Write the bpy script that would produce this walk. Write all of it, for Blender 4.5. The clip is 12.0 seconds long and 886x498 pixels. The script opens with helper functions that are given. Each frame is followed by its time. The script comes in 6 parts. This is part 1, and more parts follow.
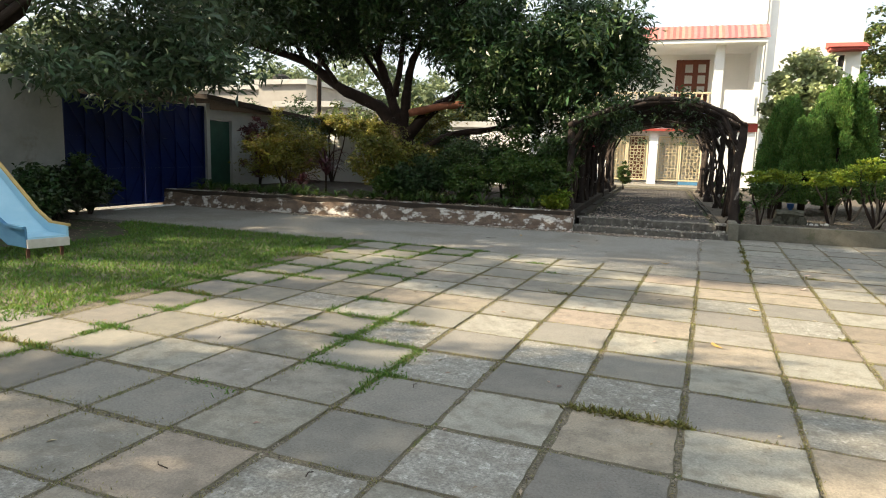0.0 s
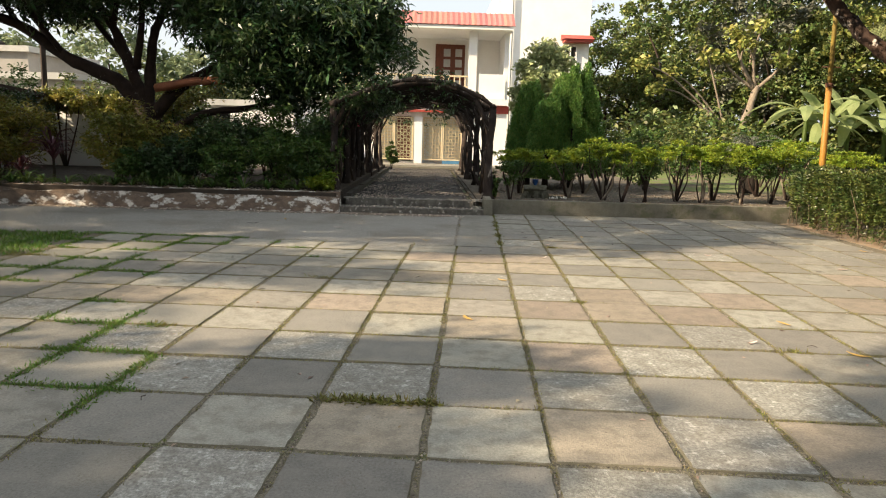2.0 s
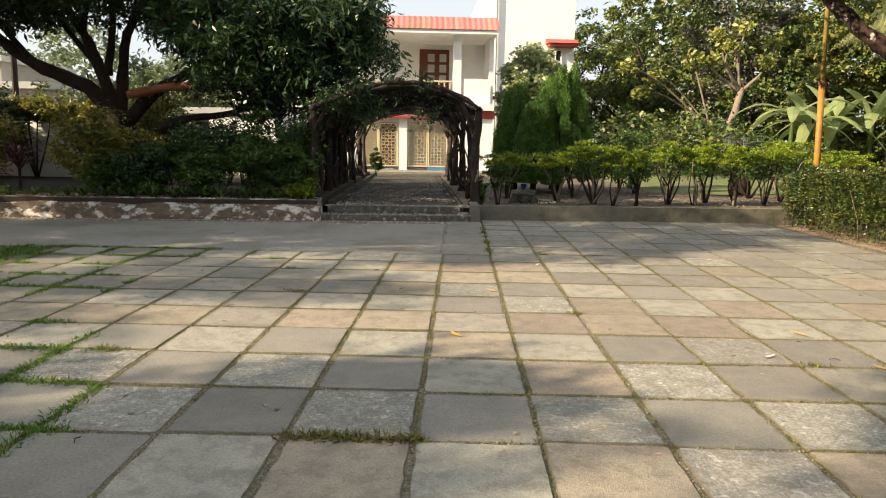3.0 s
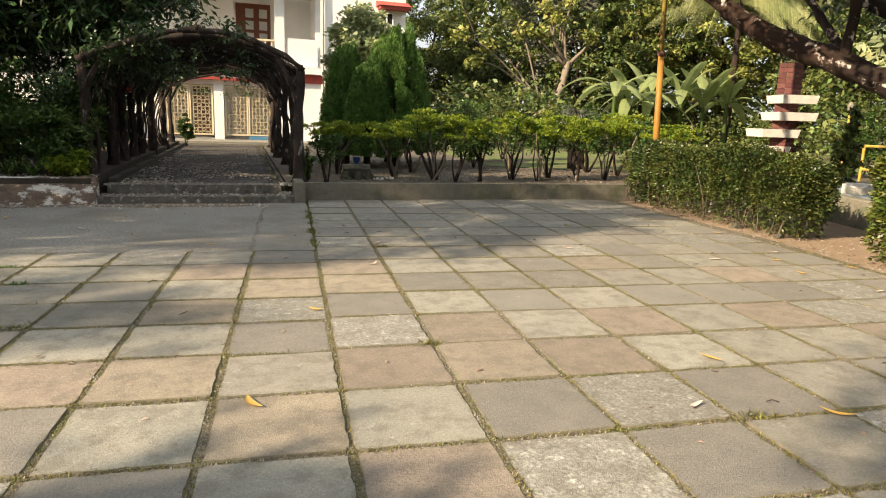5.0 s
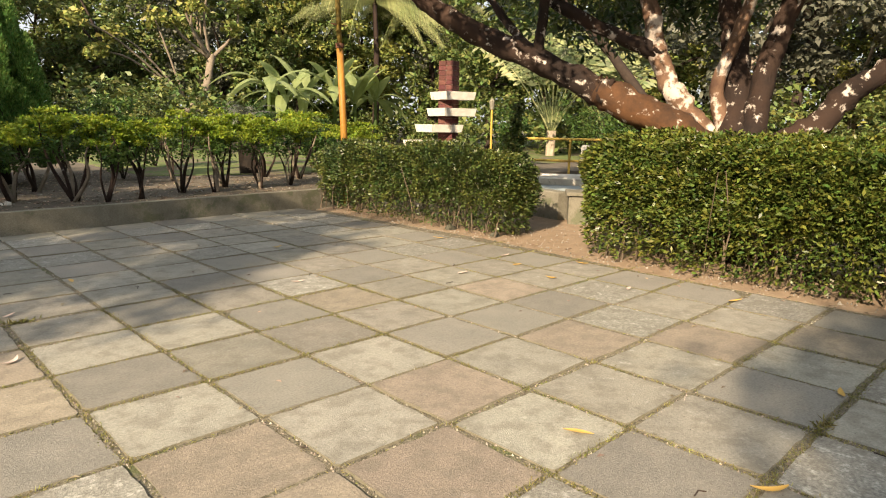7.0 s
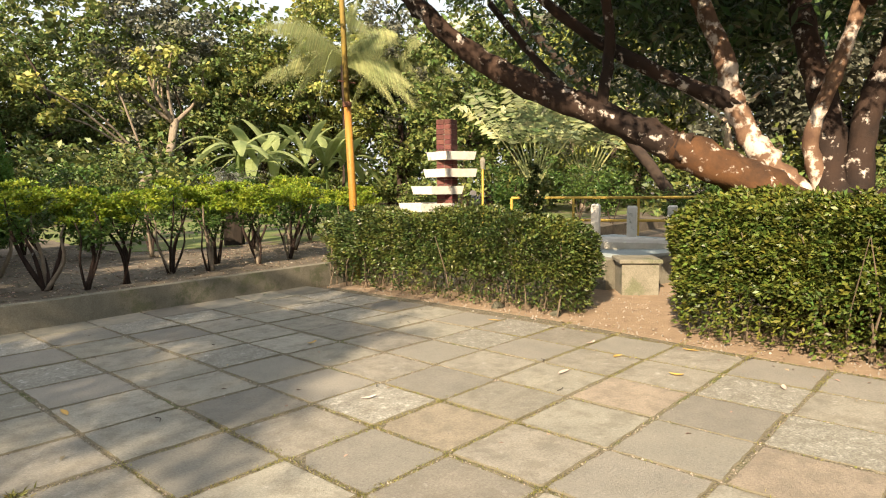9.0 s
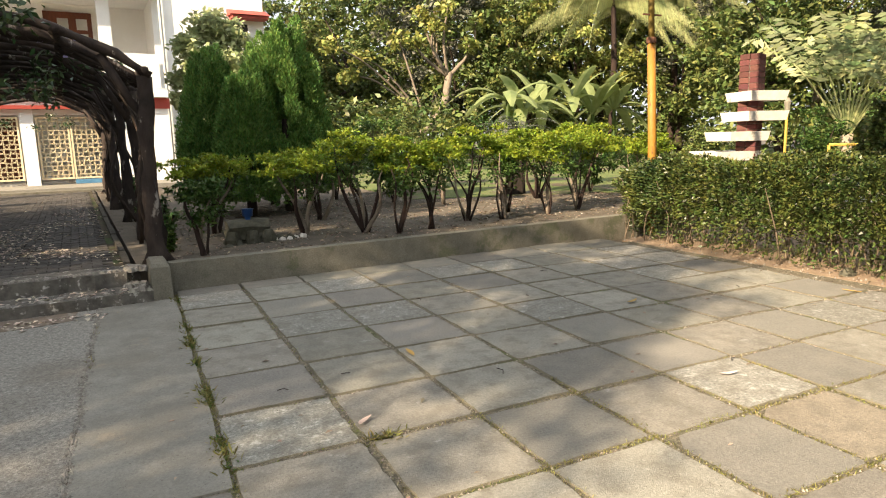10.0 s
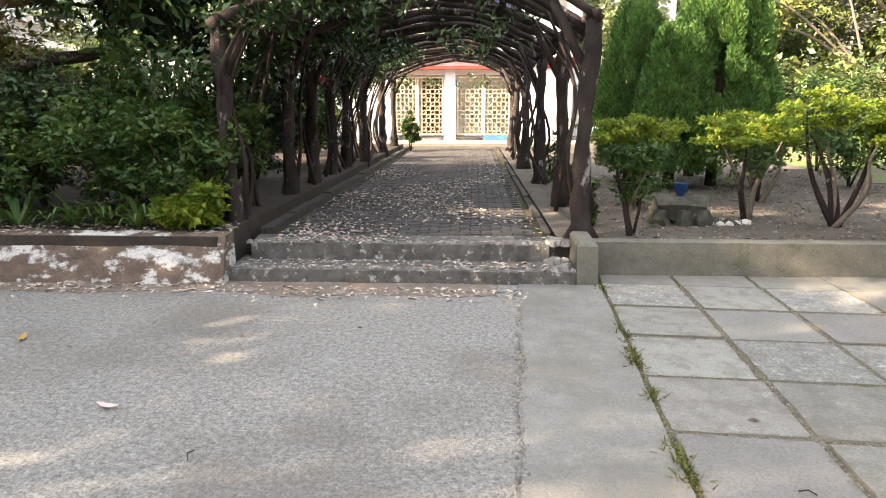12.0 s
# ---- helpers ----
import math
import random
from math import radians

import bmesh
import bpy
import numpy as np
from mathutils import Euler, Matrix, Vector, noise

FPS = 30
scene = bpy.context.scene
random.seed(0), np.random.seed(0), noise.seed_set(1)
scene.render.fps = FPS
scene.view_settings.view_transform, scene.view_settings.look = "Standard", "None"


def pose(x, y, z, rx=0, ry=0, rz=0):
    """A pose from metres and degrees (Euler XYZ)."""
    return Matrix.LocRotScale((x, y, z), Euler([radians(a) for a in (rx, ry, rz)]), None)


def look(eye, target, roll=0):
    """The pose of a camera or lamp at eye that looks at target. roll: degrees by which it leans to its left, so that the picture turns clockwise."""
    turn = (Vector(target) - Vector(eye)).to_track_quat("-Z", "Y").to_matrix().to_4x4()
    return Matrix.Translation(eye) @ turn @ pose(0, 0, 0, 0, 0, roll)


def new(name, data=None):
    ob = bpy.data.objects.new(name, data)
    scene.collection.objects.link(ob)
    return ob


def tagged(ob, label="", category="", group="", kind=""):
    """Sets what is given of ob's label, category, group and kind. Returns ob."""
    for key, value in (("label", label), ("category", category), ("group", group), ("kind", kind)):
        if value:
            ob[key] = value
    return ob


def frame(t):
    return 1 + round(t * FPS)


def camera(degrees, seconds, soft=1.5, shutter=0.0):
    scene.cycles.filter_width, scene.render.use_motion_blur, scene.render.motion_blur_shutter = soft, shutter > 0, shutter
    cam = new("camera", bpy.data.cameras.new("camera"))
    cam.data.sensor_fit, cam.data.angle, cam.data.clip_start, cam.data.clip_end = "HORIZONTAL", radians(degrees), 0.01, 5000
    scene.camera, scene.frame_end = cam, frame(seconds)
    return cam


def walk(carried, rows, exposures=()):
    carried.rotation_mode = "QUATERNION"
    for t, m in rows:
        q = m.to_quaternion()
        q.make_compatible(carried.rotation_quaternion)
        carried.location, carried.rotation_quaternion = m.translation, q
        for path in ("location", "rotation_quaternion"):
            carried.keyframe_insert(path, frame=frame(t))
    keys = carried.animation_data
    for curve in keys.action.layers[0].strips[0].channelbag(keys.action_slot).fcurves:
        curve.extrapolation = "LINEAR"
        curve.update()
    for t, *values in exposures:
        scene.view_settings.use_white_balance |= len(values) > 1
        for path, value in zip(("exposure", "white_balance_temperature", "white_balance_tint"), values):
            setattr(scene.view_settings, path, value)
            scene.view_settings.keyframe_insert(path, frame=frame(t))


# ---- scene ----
cam = camera(69.2, 12.0, soft=1.1)
PATH = [
    (0, (0.095, -0.081, 1.486), (-0.655, 1.748, 1.186), 1.7),
    (0.5, (0.161, 0.006, 1.457), (-0.307, 1.925, 1.143), 1.4),
    (1, (0.212, 0.054, 1.46), (-0.038, 2.012, 1.137), 1.4),
    (1.5, (0.244, 0.131, 1.44), (0.152, 2.098, 1.093), 1.3),
    (2, (0.261, 0.18, 1.476), (0.174, 2.15, 1.138), 1.7),
    (2.5, (0.269, 0.302, 1.45), (0.173, 2.274, 1.129), 1.8),
    (2.7, (0.256, 0.426, 1.433), (0.169, 2.401, 1.127), 1.3),
    (4.3, (0.346, 1.763, 1.386), (0.656, 3.696, 0.979), 0.2),
    (4.5, (0.349, 1.901, 1.397), (0.716, 3.825, 0.995), -0.7),
    (5, (0.45, 2.339, 1.381), (0.905, 4.246, 0.989), 2.0),
    (5.5, (0.478, 2.753, 1.39), (1.227, 4.571, 1.022), 2.3),
    (6, (0.477, 3.168, 1.395), (1.398, 4.906, 1.034), 1.7),
    (6.5, (0.536, 3.591, 1.395), (1.596, 5.257, 1.074), 3.3),
    (7, (0.544, 4.032, 1.404), (1.904, 5.449, 1.029), 0.9),
    (7.2, (0.575, 4.203, 1.409), (2.01, 5.548, 1.049), 0.8),
    (8.8, (0.658, 5.529, 1.479), (2.213, 6.772, 1.291), -1.4),
    (9, (0.647, 5.679, 1.479), (2.118, 7.019, 1.28), -0.6),
    (9.5, (0.537, 6.077, 1.457), (1.798, 7.608, 1.205), -0.6),
    (9.7, (0.463, 6.227, 1.435), (1.573, 7.865, 1.142), -2.1),
    (9.8, (0.434, 6.297, 1.426), (1.46, 7.987, 1.12), -1.9),
    (10, (0.419, 6.43, 1.422), (1.266, 8.21, 1.088), -1.4),
    (10.5, (0.392, 6.802, 1.421), (0.901, 8.703, 1.064), 0.5),
    (11, (0.258, 7.144, 1.392), (0.527, 9.088, 1.008), 0.1),
    (11.5, (0.12, 7.458, 1.4), (0.177, 9.408, 0.962), -0.9),
    (12, (0.0, 7.793, 1.392), (-0.228, 9.733, 0.964), -0.0),
]
walk(cam, [(t, look(eye, target, roll)) for t, eye, target, roll in PATH],
     [(0, 1.70, 6050, 7), (1.5, 1.40, 6250, 9), (6, 1.27, 6400, 10), (9.0, 1.55, 6450, 10), (10.5, 1.92, 6300, 12), (11.2, 2.48, 6200, 14), (12, 2.78, 6100, 16)])

# ---- sky, sun ----
SUN_FROM = Vector((-0.93, -0.37, 0.56)).normalized()
world = bpy.data.worlds.new("world")
scene.world = world
world.use_nodes = True
wn = world.node_tree
sky = wn.nodes.new("ShaderNodeTexSky")
sky.sky_type = "NISHITA"
sky.sun_disc = False
sky.sun_elevation = math.asin(SUN_FROM.z)
sky.sun_rotation = math.atan2(SUN_FROM.x, SUN_FROM.y)
sky.dust_density = 4.0
sky.air_density = 1.2
haze = wn.nodes.new("ShaderNodeMix")
haze.data_type = "RGBA"
haze.inputs[0].default_value = 0.6
haze.inputs[7].default_value = (9.0, 9.1, 9.0, 1)
wn.links.new(sky.outputs[0], haze.inputs[6])
wn.links.new(haze.outputs[2], wn.nodes["Background"].inputs[0])
wn.nodes["Background"].inputs[1].default_value = 0.057
sun = new("sun", bpy.data.lights.new("sun", "SUN"))
sun.data.energy = 4.8
sun.data.angle = radians(0.6)
sun.data.color = (1.0, 0.79, 0.54)
sun.matrix_world = look(SUN_FROM * 60, (0, 0, 0))


# ---- materials ----
def mat(name, c1, c2, scale=6.0, rough=0.8, bump=0.3, bscale=40.0, c3=None, c3scale=2.0, c3at=0.6, vary="", amount=0.25,
        trans=0.0, metal=0.0, stretch=(1, 1, 1), spec=0.3, obj=False, stain=None, rim=None, grain=0.0):
    """Two colours mixed by noise, a third in patches, a random value per piece, broad stains, dirt on a slab's rim, relief."""
    m = bpy.data.materials.new(name)
    m.use_nodes = True
    nt = m.node_tree
    N, L = nt.nodes, nt.links
    b = N["Principled BSDF"]
    co = N.new("ShaderNodeTexCoord")
    mp = N.new("ShaderNodeMapping")
    mp.inputs["Scale"].default_value = stretch
    if obj:
        L.new(co.outputs["Object"], mp.inputs[0])
    else:
        geo0 = N.new("ShaderNodeNewGeometry")
        L.new(geo0.outputs["Position"], mp.inputs[0])

    def tex(s, detail=5.0):
        n = N.new("ShaderNodeTexNoise")
        n.inputs["Scale"].default_value = s
        n.inputs["Detail"].default_value = detail
        n.inputs["Roughness"].default_value = 0.65
        L.new(mp.outputs[0], n.inputs["Vector"])
        return n.outputs[0]

    def ramp(src, a, z):
        r = N.new("ShaderNodeMapRange")
        r.inputs["From Min"].default_value, r.inputs["From Max"].default_value = a, z
        L.new(src, r.inputs["Value"])
        return r.outputs[0]

    def mixc(f, a, c):
        x = N.new("ShaderNodeMix")
        x.data_type = "RGBA"
        for sock, v in ((x.inputs[0], f), (x.inputs[6], a), (x.inputs[7], c)):
            if isinstance(v, tuple):
                sock.default_value = (*v, 1)
            else:
                L.new(v, sock)
        return x.outputs[2]

    col = mixc(ramp(tex(scale), 0.3, 0.7), c1, c2)
    if c3:
        col = mixc(ramp(tex(c3scale, 8.0), c3at, c3at + 0.07), col, c3)
    if vary:
        if vary == "object":
            r = N.new("ShaderNodeObjectInfo").outputs["Random"]
        else:
            r = N.new("ShaderNodeNewGeometry").outputs["Random Per Island"]
        h = N.new("ShaderNodeHueSaturation")
        L.new(col, h.inputs["Color"])
        v = N.new("ShaderNodeMapRange")
        v.inputs["To Min"].default_value, v.inputs["To Max"].default_value = 1 - amount, 1 + amount
        L.new(r, v.inputs["Value"])
        L.new(v.outputs[0], h.inputs["Value"])
        w = N.new("ShaderNodeMath")
        w.operation = "MULTIPLY_ADD"
        w.inputs[1].default_value, w.inputs[2].default_value = 17.3, 0.0
        L.new(r, w.inputs[0])
        fr = N.new("ShaderNodeMath")
        fr.operation = "FRACT"
        L.new(w.outputs[0], fr.inputs[0])
        hu = N.new("ShaderNodeMapRange")
        hu.inputs["To Min"].default_value, hu.inputs["To Max"].default_value = 0.5 - amount * 0.09, 0.5 + amount * 0.06
        L.new(fr.outputs[0], hu.inputs["Value"])
        L.new(hu.outputs[0], h.inputs["Hue"])
        col = h.outputs[0]
    if grain:
        hg = N.new("ShaderNodeHueSaturation")
        L.new(col, hg.inputs["Color"])
        gv = N.new("ShaderNodeMapRange")
        gv.inputs["From Min"].default_value, gv.inputs["From Max"].default_value = 0.33, 0.67
        gv.inputs["To Min"].default_value, gv.inputs["To Max"].default_value = 1 - grain, 1 + grain
        L.new(tex(75, 9.0), gv.inputs["Value"])
        L.new(gv.outputs[0], hg.inputs["Value"])
        col = hg.outputs[0]
    if stain:
        k = N.new("ShaderNodeMath")
        k.operation = "MULTIPLY"
        k.inputs[1].default_value = stain[1]
        L.new(ramp(tex(stain[2], 9.0), 0.47, 0.60), k.inputs[0])
        col = mixc(k.outputs[0], col, stain[0])
        sp = N.new("ShaderNodeMath")
        sp.operation = "MULTIPLY"
        sp.inputs[1].default_value = 0.75
        L.new(ramp(tex(55, 3.0), 0.66, 0.70), sp.inputs[0])
        col = mixc(sp.outputs[0], col, (0.10, 0.09, 0.07))
    if rim:
        sx = N.new("ShaderNodeSeparateXYZ")
        L.new(co.outputs["Object"], sx.inputs[0])
        ab = []
        for o_ in (0, 1):
            a_ = N.new("ShaderNodeMath")
            a_.operation = "ABSOLUTE"
            L.new(sx.outputs[o_], a_.inputs[0])
            ab.append(a_.outputs[0])
        mx = N.new("ShaderNodeMath")
        mx.operation = "MAXIMUM"
        L.new(ab[0], mx.inputs[0])
        L.new(ab[1], mx.inputs[1])
        ad = N.new("ShaderNodeMath")
        ad.operation = "MULTIPLY_ADD"
        ad.inputs[1].default_value = 0.22
        L.new(tex(9, 8.0), ad.inputs[0])
        L.new(mx.outputs[0], ad.inputs[2])
        k = N.new("ShaderNodeMath")
        k.operation = "MULTIPLY"
        k.inputs[1].default_value = 0.7
        L.new(ramp(ad.outputs[0], 0.395, 0.445), k.inputs[0])
        col = mixc(k.outputs[0], col, rim)
    L.new(col, b.inputs["Base Color"])
    rr = N.new("ShaderNodeMapRange")
    rr.inputs["To Min"].default_value, rr.inputs["To Max"].default_value = rough - 0.1, min(1.0, rough + 0.1)
    L.new(tex(bscale * 0.3), rr.inputs["Value"])
    L.new(rr.outputs[0], b.inputs["Roughness"])
    b.inputs["Metallic"].default_value = metal
    b.inputs["Specular IOR Level"].default_value = spec
    if bump:
        bp = N.new("ShaderNodeBump")
        bp.inputs["Strength"].default_value = bump
        bp.inputs["Distance"].default_value = 0.01
        L.new(tex(bscale, 8.0), bp.inputs["Height"])
        L.new(bp.outputs[0], b.inputs["Normal"])
    if trans:
        t = N.new("ShaderNodeBsdfTranslucent")
        L.new(col, t.inputs["Color"])
        s = N.new("ShaderNodeMixShader")
        s.inputs[0].default_value = trans
        L.new(b.outputs[0], s.inputs[1])
        L.new(t.outputs[0], s.inputs[2])
        L.new(s.outputs[0], N["Material Output"].inputs["Surface"])
    return m


def leafmat(name, c1, c2, rough=0.45, amount=0.35, trans=0.3, scale=1.2, spec=0.35):
    return mat(name, c1, c2, scale, rough, 0, 20, vary="island", amount=amount, trans=trans, spec=spec)


RIM = (0.12, 0.105, 0.075)
STAIN = ((0.14, 0.125, 0.10), 0.45, 7.0)
M_SLAB = mat("slab_stone", (0.285, 0.268, 0.222), (0.205, 0.197, 0.168), 3.2, 0.85, 0.55, 150, (0.325, 0.315, 0.28), 10, 0.6, "object", 0.16, stain=STAIN, grain=0.22, rim=RIM)
M_SLAB_B = mat("slab_granite", (0.34, 0.33, 0.285), (0.175, 0.17, 0.15), 38, 0.85, 0.55, 120, (0.42, 0.41, 0.37), 16, 0.56, "object", 0.12, stain=STAIN, grain=0.34, rim=RIM)
M_SLAB_C = mat("slab_buff", (0.30, 0.258, 0.20), (0.232, 0.20, 0.158), 2.6, 0.85, 0.55, 110, (0.29, 0.255, 0.21), 9, 0.6, "object", 0.14, stain=STAIN, grain=0.22, rim=RIM)
M_SLAB_G = mat("slab_dark", (0.232, 0.220, 0.190), (0.182, 0.175, 0.153), 2.8, 0.85, 0.55, 120, (0.215, 0.195, 0.168), 9, 0.6, "object", 0.15, stain=((0.25, 0.235, 0.20), 0.35, 6.0), grain=0.22, rim=(0.10, 0.09, 0.065))
M_SLAB_L = mat("slab_pale", (0.325, 0.312, 0.262), (0.255, 0.248, 0.21), 3.0, 0.85, 0.55, 140, (0.35, 0.338, 0.29), 12, 0.6, "object", 0.10, stain=STAIN, grain=0.22, rim=RIM)
M_SLAB_D = mat("slab_far", (0.265, 0.245, 0.20), (0.19, 0.183, 0.155), 7, 0.85, 0.8, 90, vary="island", amount=0.2)
M_EDGE = mat("dirty_edge", (0.17, 0.15, 0.11), (0.11, 0.10, 0.065), 20, 0.95, 0.5, 60)
M_SOIL = mat("soil", (0.080, 0.067, 0.050), (0.145, 0.123, 0.095), 3, 0.95, 1.0, 30, (0.09, 0.07, 0.05), 9, 0.58)
M_JOINT = mat("joint_soil", (0.22, 0.195, 0.14), (0.075, 0.065, 0.045), 55, 0.95, 1.0, 60, (0.10, 0.11, 0.045), 1.3, 0.56, grain=0.5)
M_TURF = mat("turf_soil", (0.075, 0.06, 0.04), (0.045, 0.038, 0.026), 9, 0.95, 0.9, 40, (0.05, 0.075, 0.022), 2.0, 0.5)
M_CRUMB = mat("grit", (0.30, 0.275, 0.225), (0.13, 0.11, 0.08), 25, 0.95, 0.5, 60, vary="island", amount=0.6)
M_RUBBLE = mat("rubble_bits", (0.34, 0.32, 0.28), (0.17, 0.155, 0.13), 14, 0.92, 0.8, 50, vary="island", amount=0.3)
M_DIRT = mat("sandy_dirt", (0.32, 0.24, 0.165), (0.23, 0.165, 0.11), 4, 0.95, 1.0, 35, (0.38, 0.30, 0.22), 10, 0.6)
M_CONC = mat("road_concrete", (0.40, 0.38, 0.335), (0.17, 0.162, 0.145), 30, 0.9, 1.0, 110, (0.36, 0.35, 0.32), 2.2, 0.64, stain=((0.17, 0.15, 0.12), 0.5, 0.7), grain=0.45)
M_STRIP = mat("smooth_concrete", (0.28, 0.265, 0.228), (0.21, 0.203, 0.175), 7, 0.88, 0.5, 90, (0.31, 0.27, 0.21), 2.2, 0.6, stain=((0.17, 0.155, 0.125), 0.5, 1.4), grain=0.18)
M_KERB = mat("kerb_concrete", (0.21, 0.196, 0.155), (0.14, 0.13, 0.10), 6, 0.9, 0.6, 50, (0.12, 0.125, 0.08), 3, 0.56, grain=0.22)
M_STEP = mat("broken_concrete", (0.18, 0.166, 0.143), (0.07, 0.064, 0.055), 9, 0.92, 1.0, 30, (0.46, 0.44, 0.40), 13, 0.57)
M_EDGING = mat("dark_edging", (0.085, 0.075, 0.06), (0.038, 0.034, 0.028), 9, 0.92, 0.9, 40)
M_PEEL = mat("peeling_plaster", (0.23, 0.165, 0.12), (0.09, 0.07, 0.055), 4, 0.92, 0.9, 30, (0.66, 0.63, 0.58), 3.6, 0.515, stretch=(1.0, 1.0, 1.7), grain=0.3)
M_PAVER = mat("paver_dark", (0.098, 0.09, 0.082), (0.052, 0.048, 0.043), 12, 0.9, 0.7, 60, vary="object", amount=0.2)
M_PAVER_D = mat("paver_far", (0.098, 0.09, 0.082), (0.052, 0.048, 0.043), 12, 0.9, 0.7, 60, vary="island", amount=0.2)
M_WHITE = mat("white_wall", (0.86, 0.855, 0.83), (0.80, 0.79, 0.76), 1.5, 0.85, 0.1, 30, (0.72, 0.70, 0.65), 0.9, 0.72)
M_GREYWALL = mat("old_white_wall", (0.50, 0.50, 0.48), (0.36, 0.36, 0.34), 1.2, 0.9, 0.3, 30, (0.33, 0.32, 0.28), 1.1, 0.6)
M_CREAM = mat("cream_paint", (0.78, 0.66, 0.44), (0.68, 0.56, 0.36), 3, 0.6, 0.1, 30)
M_ROOF = mat("red_tile", (0.46, 0.20, 0.17), (0.38, 0.155, 0.13), 8, 0.8, 0.4, 30, vary="island", amount=0.15)
M_RED = mat("red_paint", (0.42, 0.075, 0.055), (0.32, 0.06, 0.045), 3, 0.6, 0.1, 30)
M_WOOD = mat("door_wood", (0.16, 0.05, 0.025), (0.10, 0.03, 0.015), 5, 0.5, 0.2, 30, stretch=(8, 8, 1))
M_LOG = mat("log_concrete", (0.060, 0.045, 0.037), (0.016, 0.012, 0.011), 7, 0.9, 1.0, 16, (0.27, 0.24, 0.21), 9, 0.60, stretch=(1, 1, 0.5))
M_BARK = mat("mango_bark", (0.045, 0.028, 0.022), (0.018, 0.012, 0.010), 6, 0.9, 1.0, 28, (0.30, 0.28, 0.26), 7, 0.66)
# limb bark darkened for the crown's shade; the pale patches are lichen
M_BARK_L = mat("lichen_bark", (0.048, 0.027, 0.018), (0.013, 0.009, 0.008), 1.3, 0.9, 1.0, 25, (0.52, 0.46, 0.41), 6.5, 0.572)
M_BARK_O = mat("orange_bark", (0.125, 0.058, 0.024), (0.022, 0.014, 0.010), 2.4, 0.9, 1.0, 22, (0.52, 0.46, 0.41), 6.5, 0.575)
M_BARK_L2 = mat("pale_lichen_bark", (0.20, 0.12, 0.075), (0.08, 0.045, 0.03), 4, 0.9, 1.0, 25, (0.50, 0.43, 0.37), 4.5, 0.5)
M_BARK_D = mat("dark_bark", (0.052, 0.036, 0.026), (0.025, 0.018, 0.015), 6, 0.9, 1.0, 28)
M_BARK_M = mat("grey_bark", (0.25, 0.21, 0.16), (0.14, 0.11, 0.085), 6, 0.85, 0.8, 28)
M_BARK_H = mat("hedge_stem", (0.16, 0.125, 0.085), (0.08, 0.06, 0.045), 6, 0.85, 0.8, 28)
M_BARK_P = mat("pale_bark", (0.42, 0.35, 0.27), (0.26, 0.20, 0.15), 6, 0.85, 0.8, 28)
M_BLUE = mat("gate_blue", (0.004, 0.014, 0.10), (0.004, 0.010, 0.065), 2, 0.45, 0.15, 12, (0.02, 0.03, 0.10), 2.5, 0.68)
M_GREEN = mat("door_green", (0.03, 0.09, 0.06), (0.02, 0.06, 0.045), 3, 0.5, 0.2, 20)
M_SLIDE = mat("slide_blue", (0.42, 0.66, 0.80), (0.33, 0.58, 0.74), 3, 0.35, 0.1, 20, (0.24, 0.47, 0.64), 4, 0.66)
M_SLIDE_Y = mat("slide_edge", (0.60, 0.42, 0.14), (0.42, 0.30, 0.14), 8, 0.6, 0.2, 20)
M_SLIDE_D = mat("slide_side", (0.10, 0.25, 0.40), (0.07, 0.18, 0.32), 4, 0.5, 0.2, 20)
M_RUST = mat("rusty_steel", (0.16, 0.07, 0.04), (0.09, 0.05, 0.035), 20, 0.8, 0.5, 60)
M_YELLOW = mat("yellow_pole", (0.36, 0.185, 0.03), (0.25, 0.115, 0.022), 7, 0.55, 0.3, 30, (0.14, 0.08, 0.03), 9, 0.60, stretch=(1, 1, 0.4))
M_YRAIL = mat("yellow_rail", (0.46, 0.33, 0.06), (0.34, 0.23, 0.05), 7, 0.6, 0.3, 30)
M_BRICK = mat("red_brick", (0.12, 0.045, 0.036), (0.07, 0.03, 0.025), 8, 0.85, 0.5, 40, vary="island", amount=0.25)
M_TRAY = mat("planter_concrete", (0.66, 0.63, 0.57), (0.52, 0.49, 0.43), 6, 0.85, 0.3, 40, (0.26, 0.25, 0.21), 5, 0.62)
M_BASIN = mat("basin_paint", (0.40, 0.44, 0.43), (0.28, 0.32, 0.32), 3, 0.7, 0.3, 30, (0.20, 0.21, 0.19), 4, 0.6)
M_DARK = mat("dark_void", (0.02, 0.02, 0.02), (0.03, 0.028, 0.025), 3, 0.9, 0, 20)
M_BGWALL = mat("pale_house_wall", (0.38, 0.36, 0.33), (0.29, 0.275, 0.25), 1, 0.9, 0.1, 20)
M_POTBLUE = mat("blue_pot", (0.02, 0.07, 0.22), (0.015, 0.05, 0.17), 8, 0.35, 0, 20)
M_ROCK = mat("mossy_rock", (0.12, 0.115, 0.085), (0.045, 0.045, 0.032), 12, 0.95, 1.0, 30)

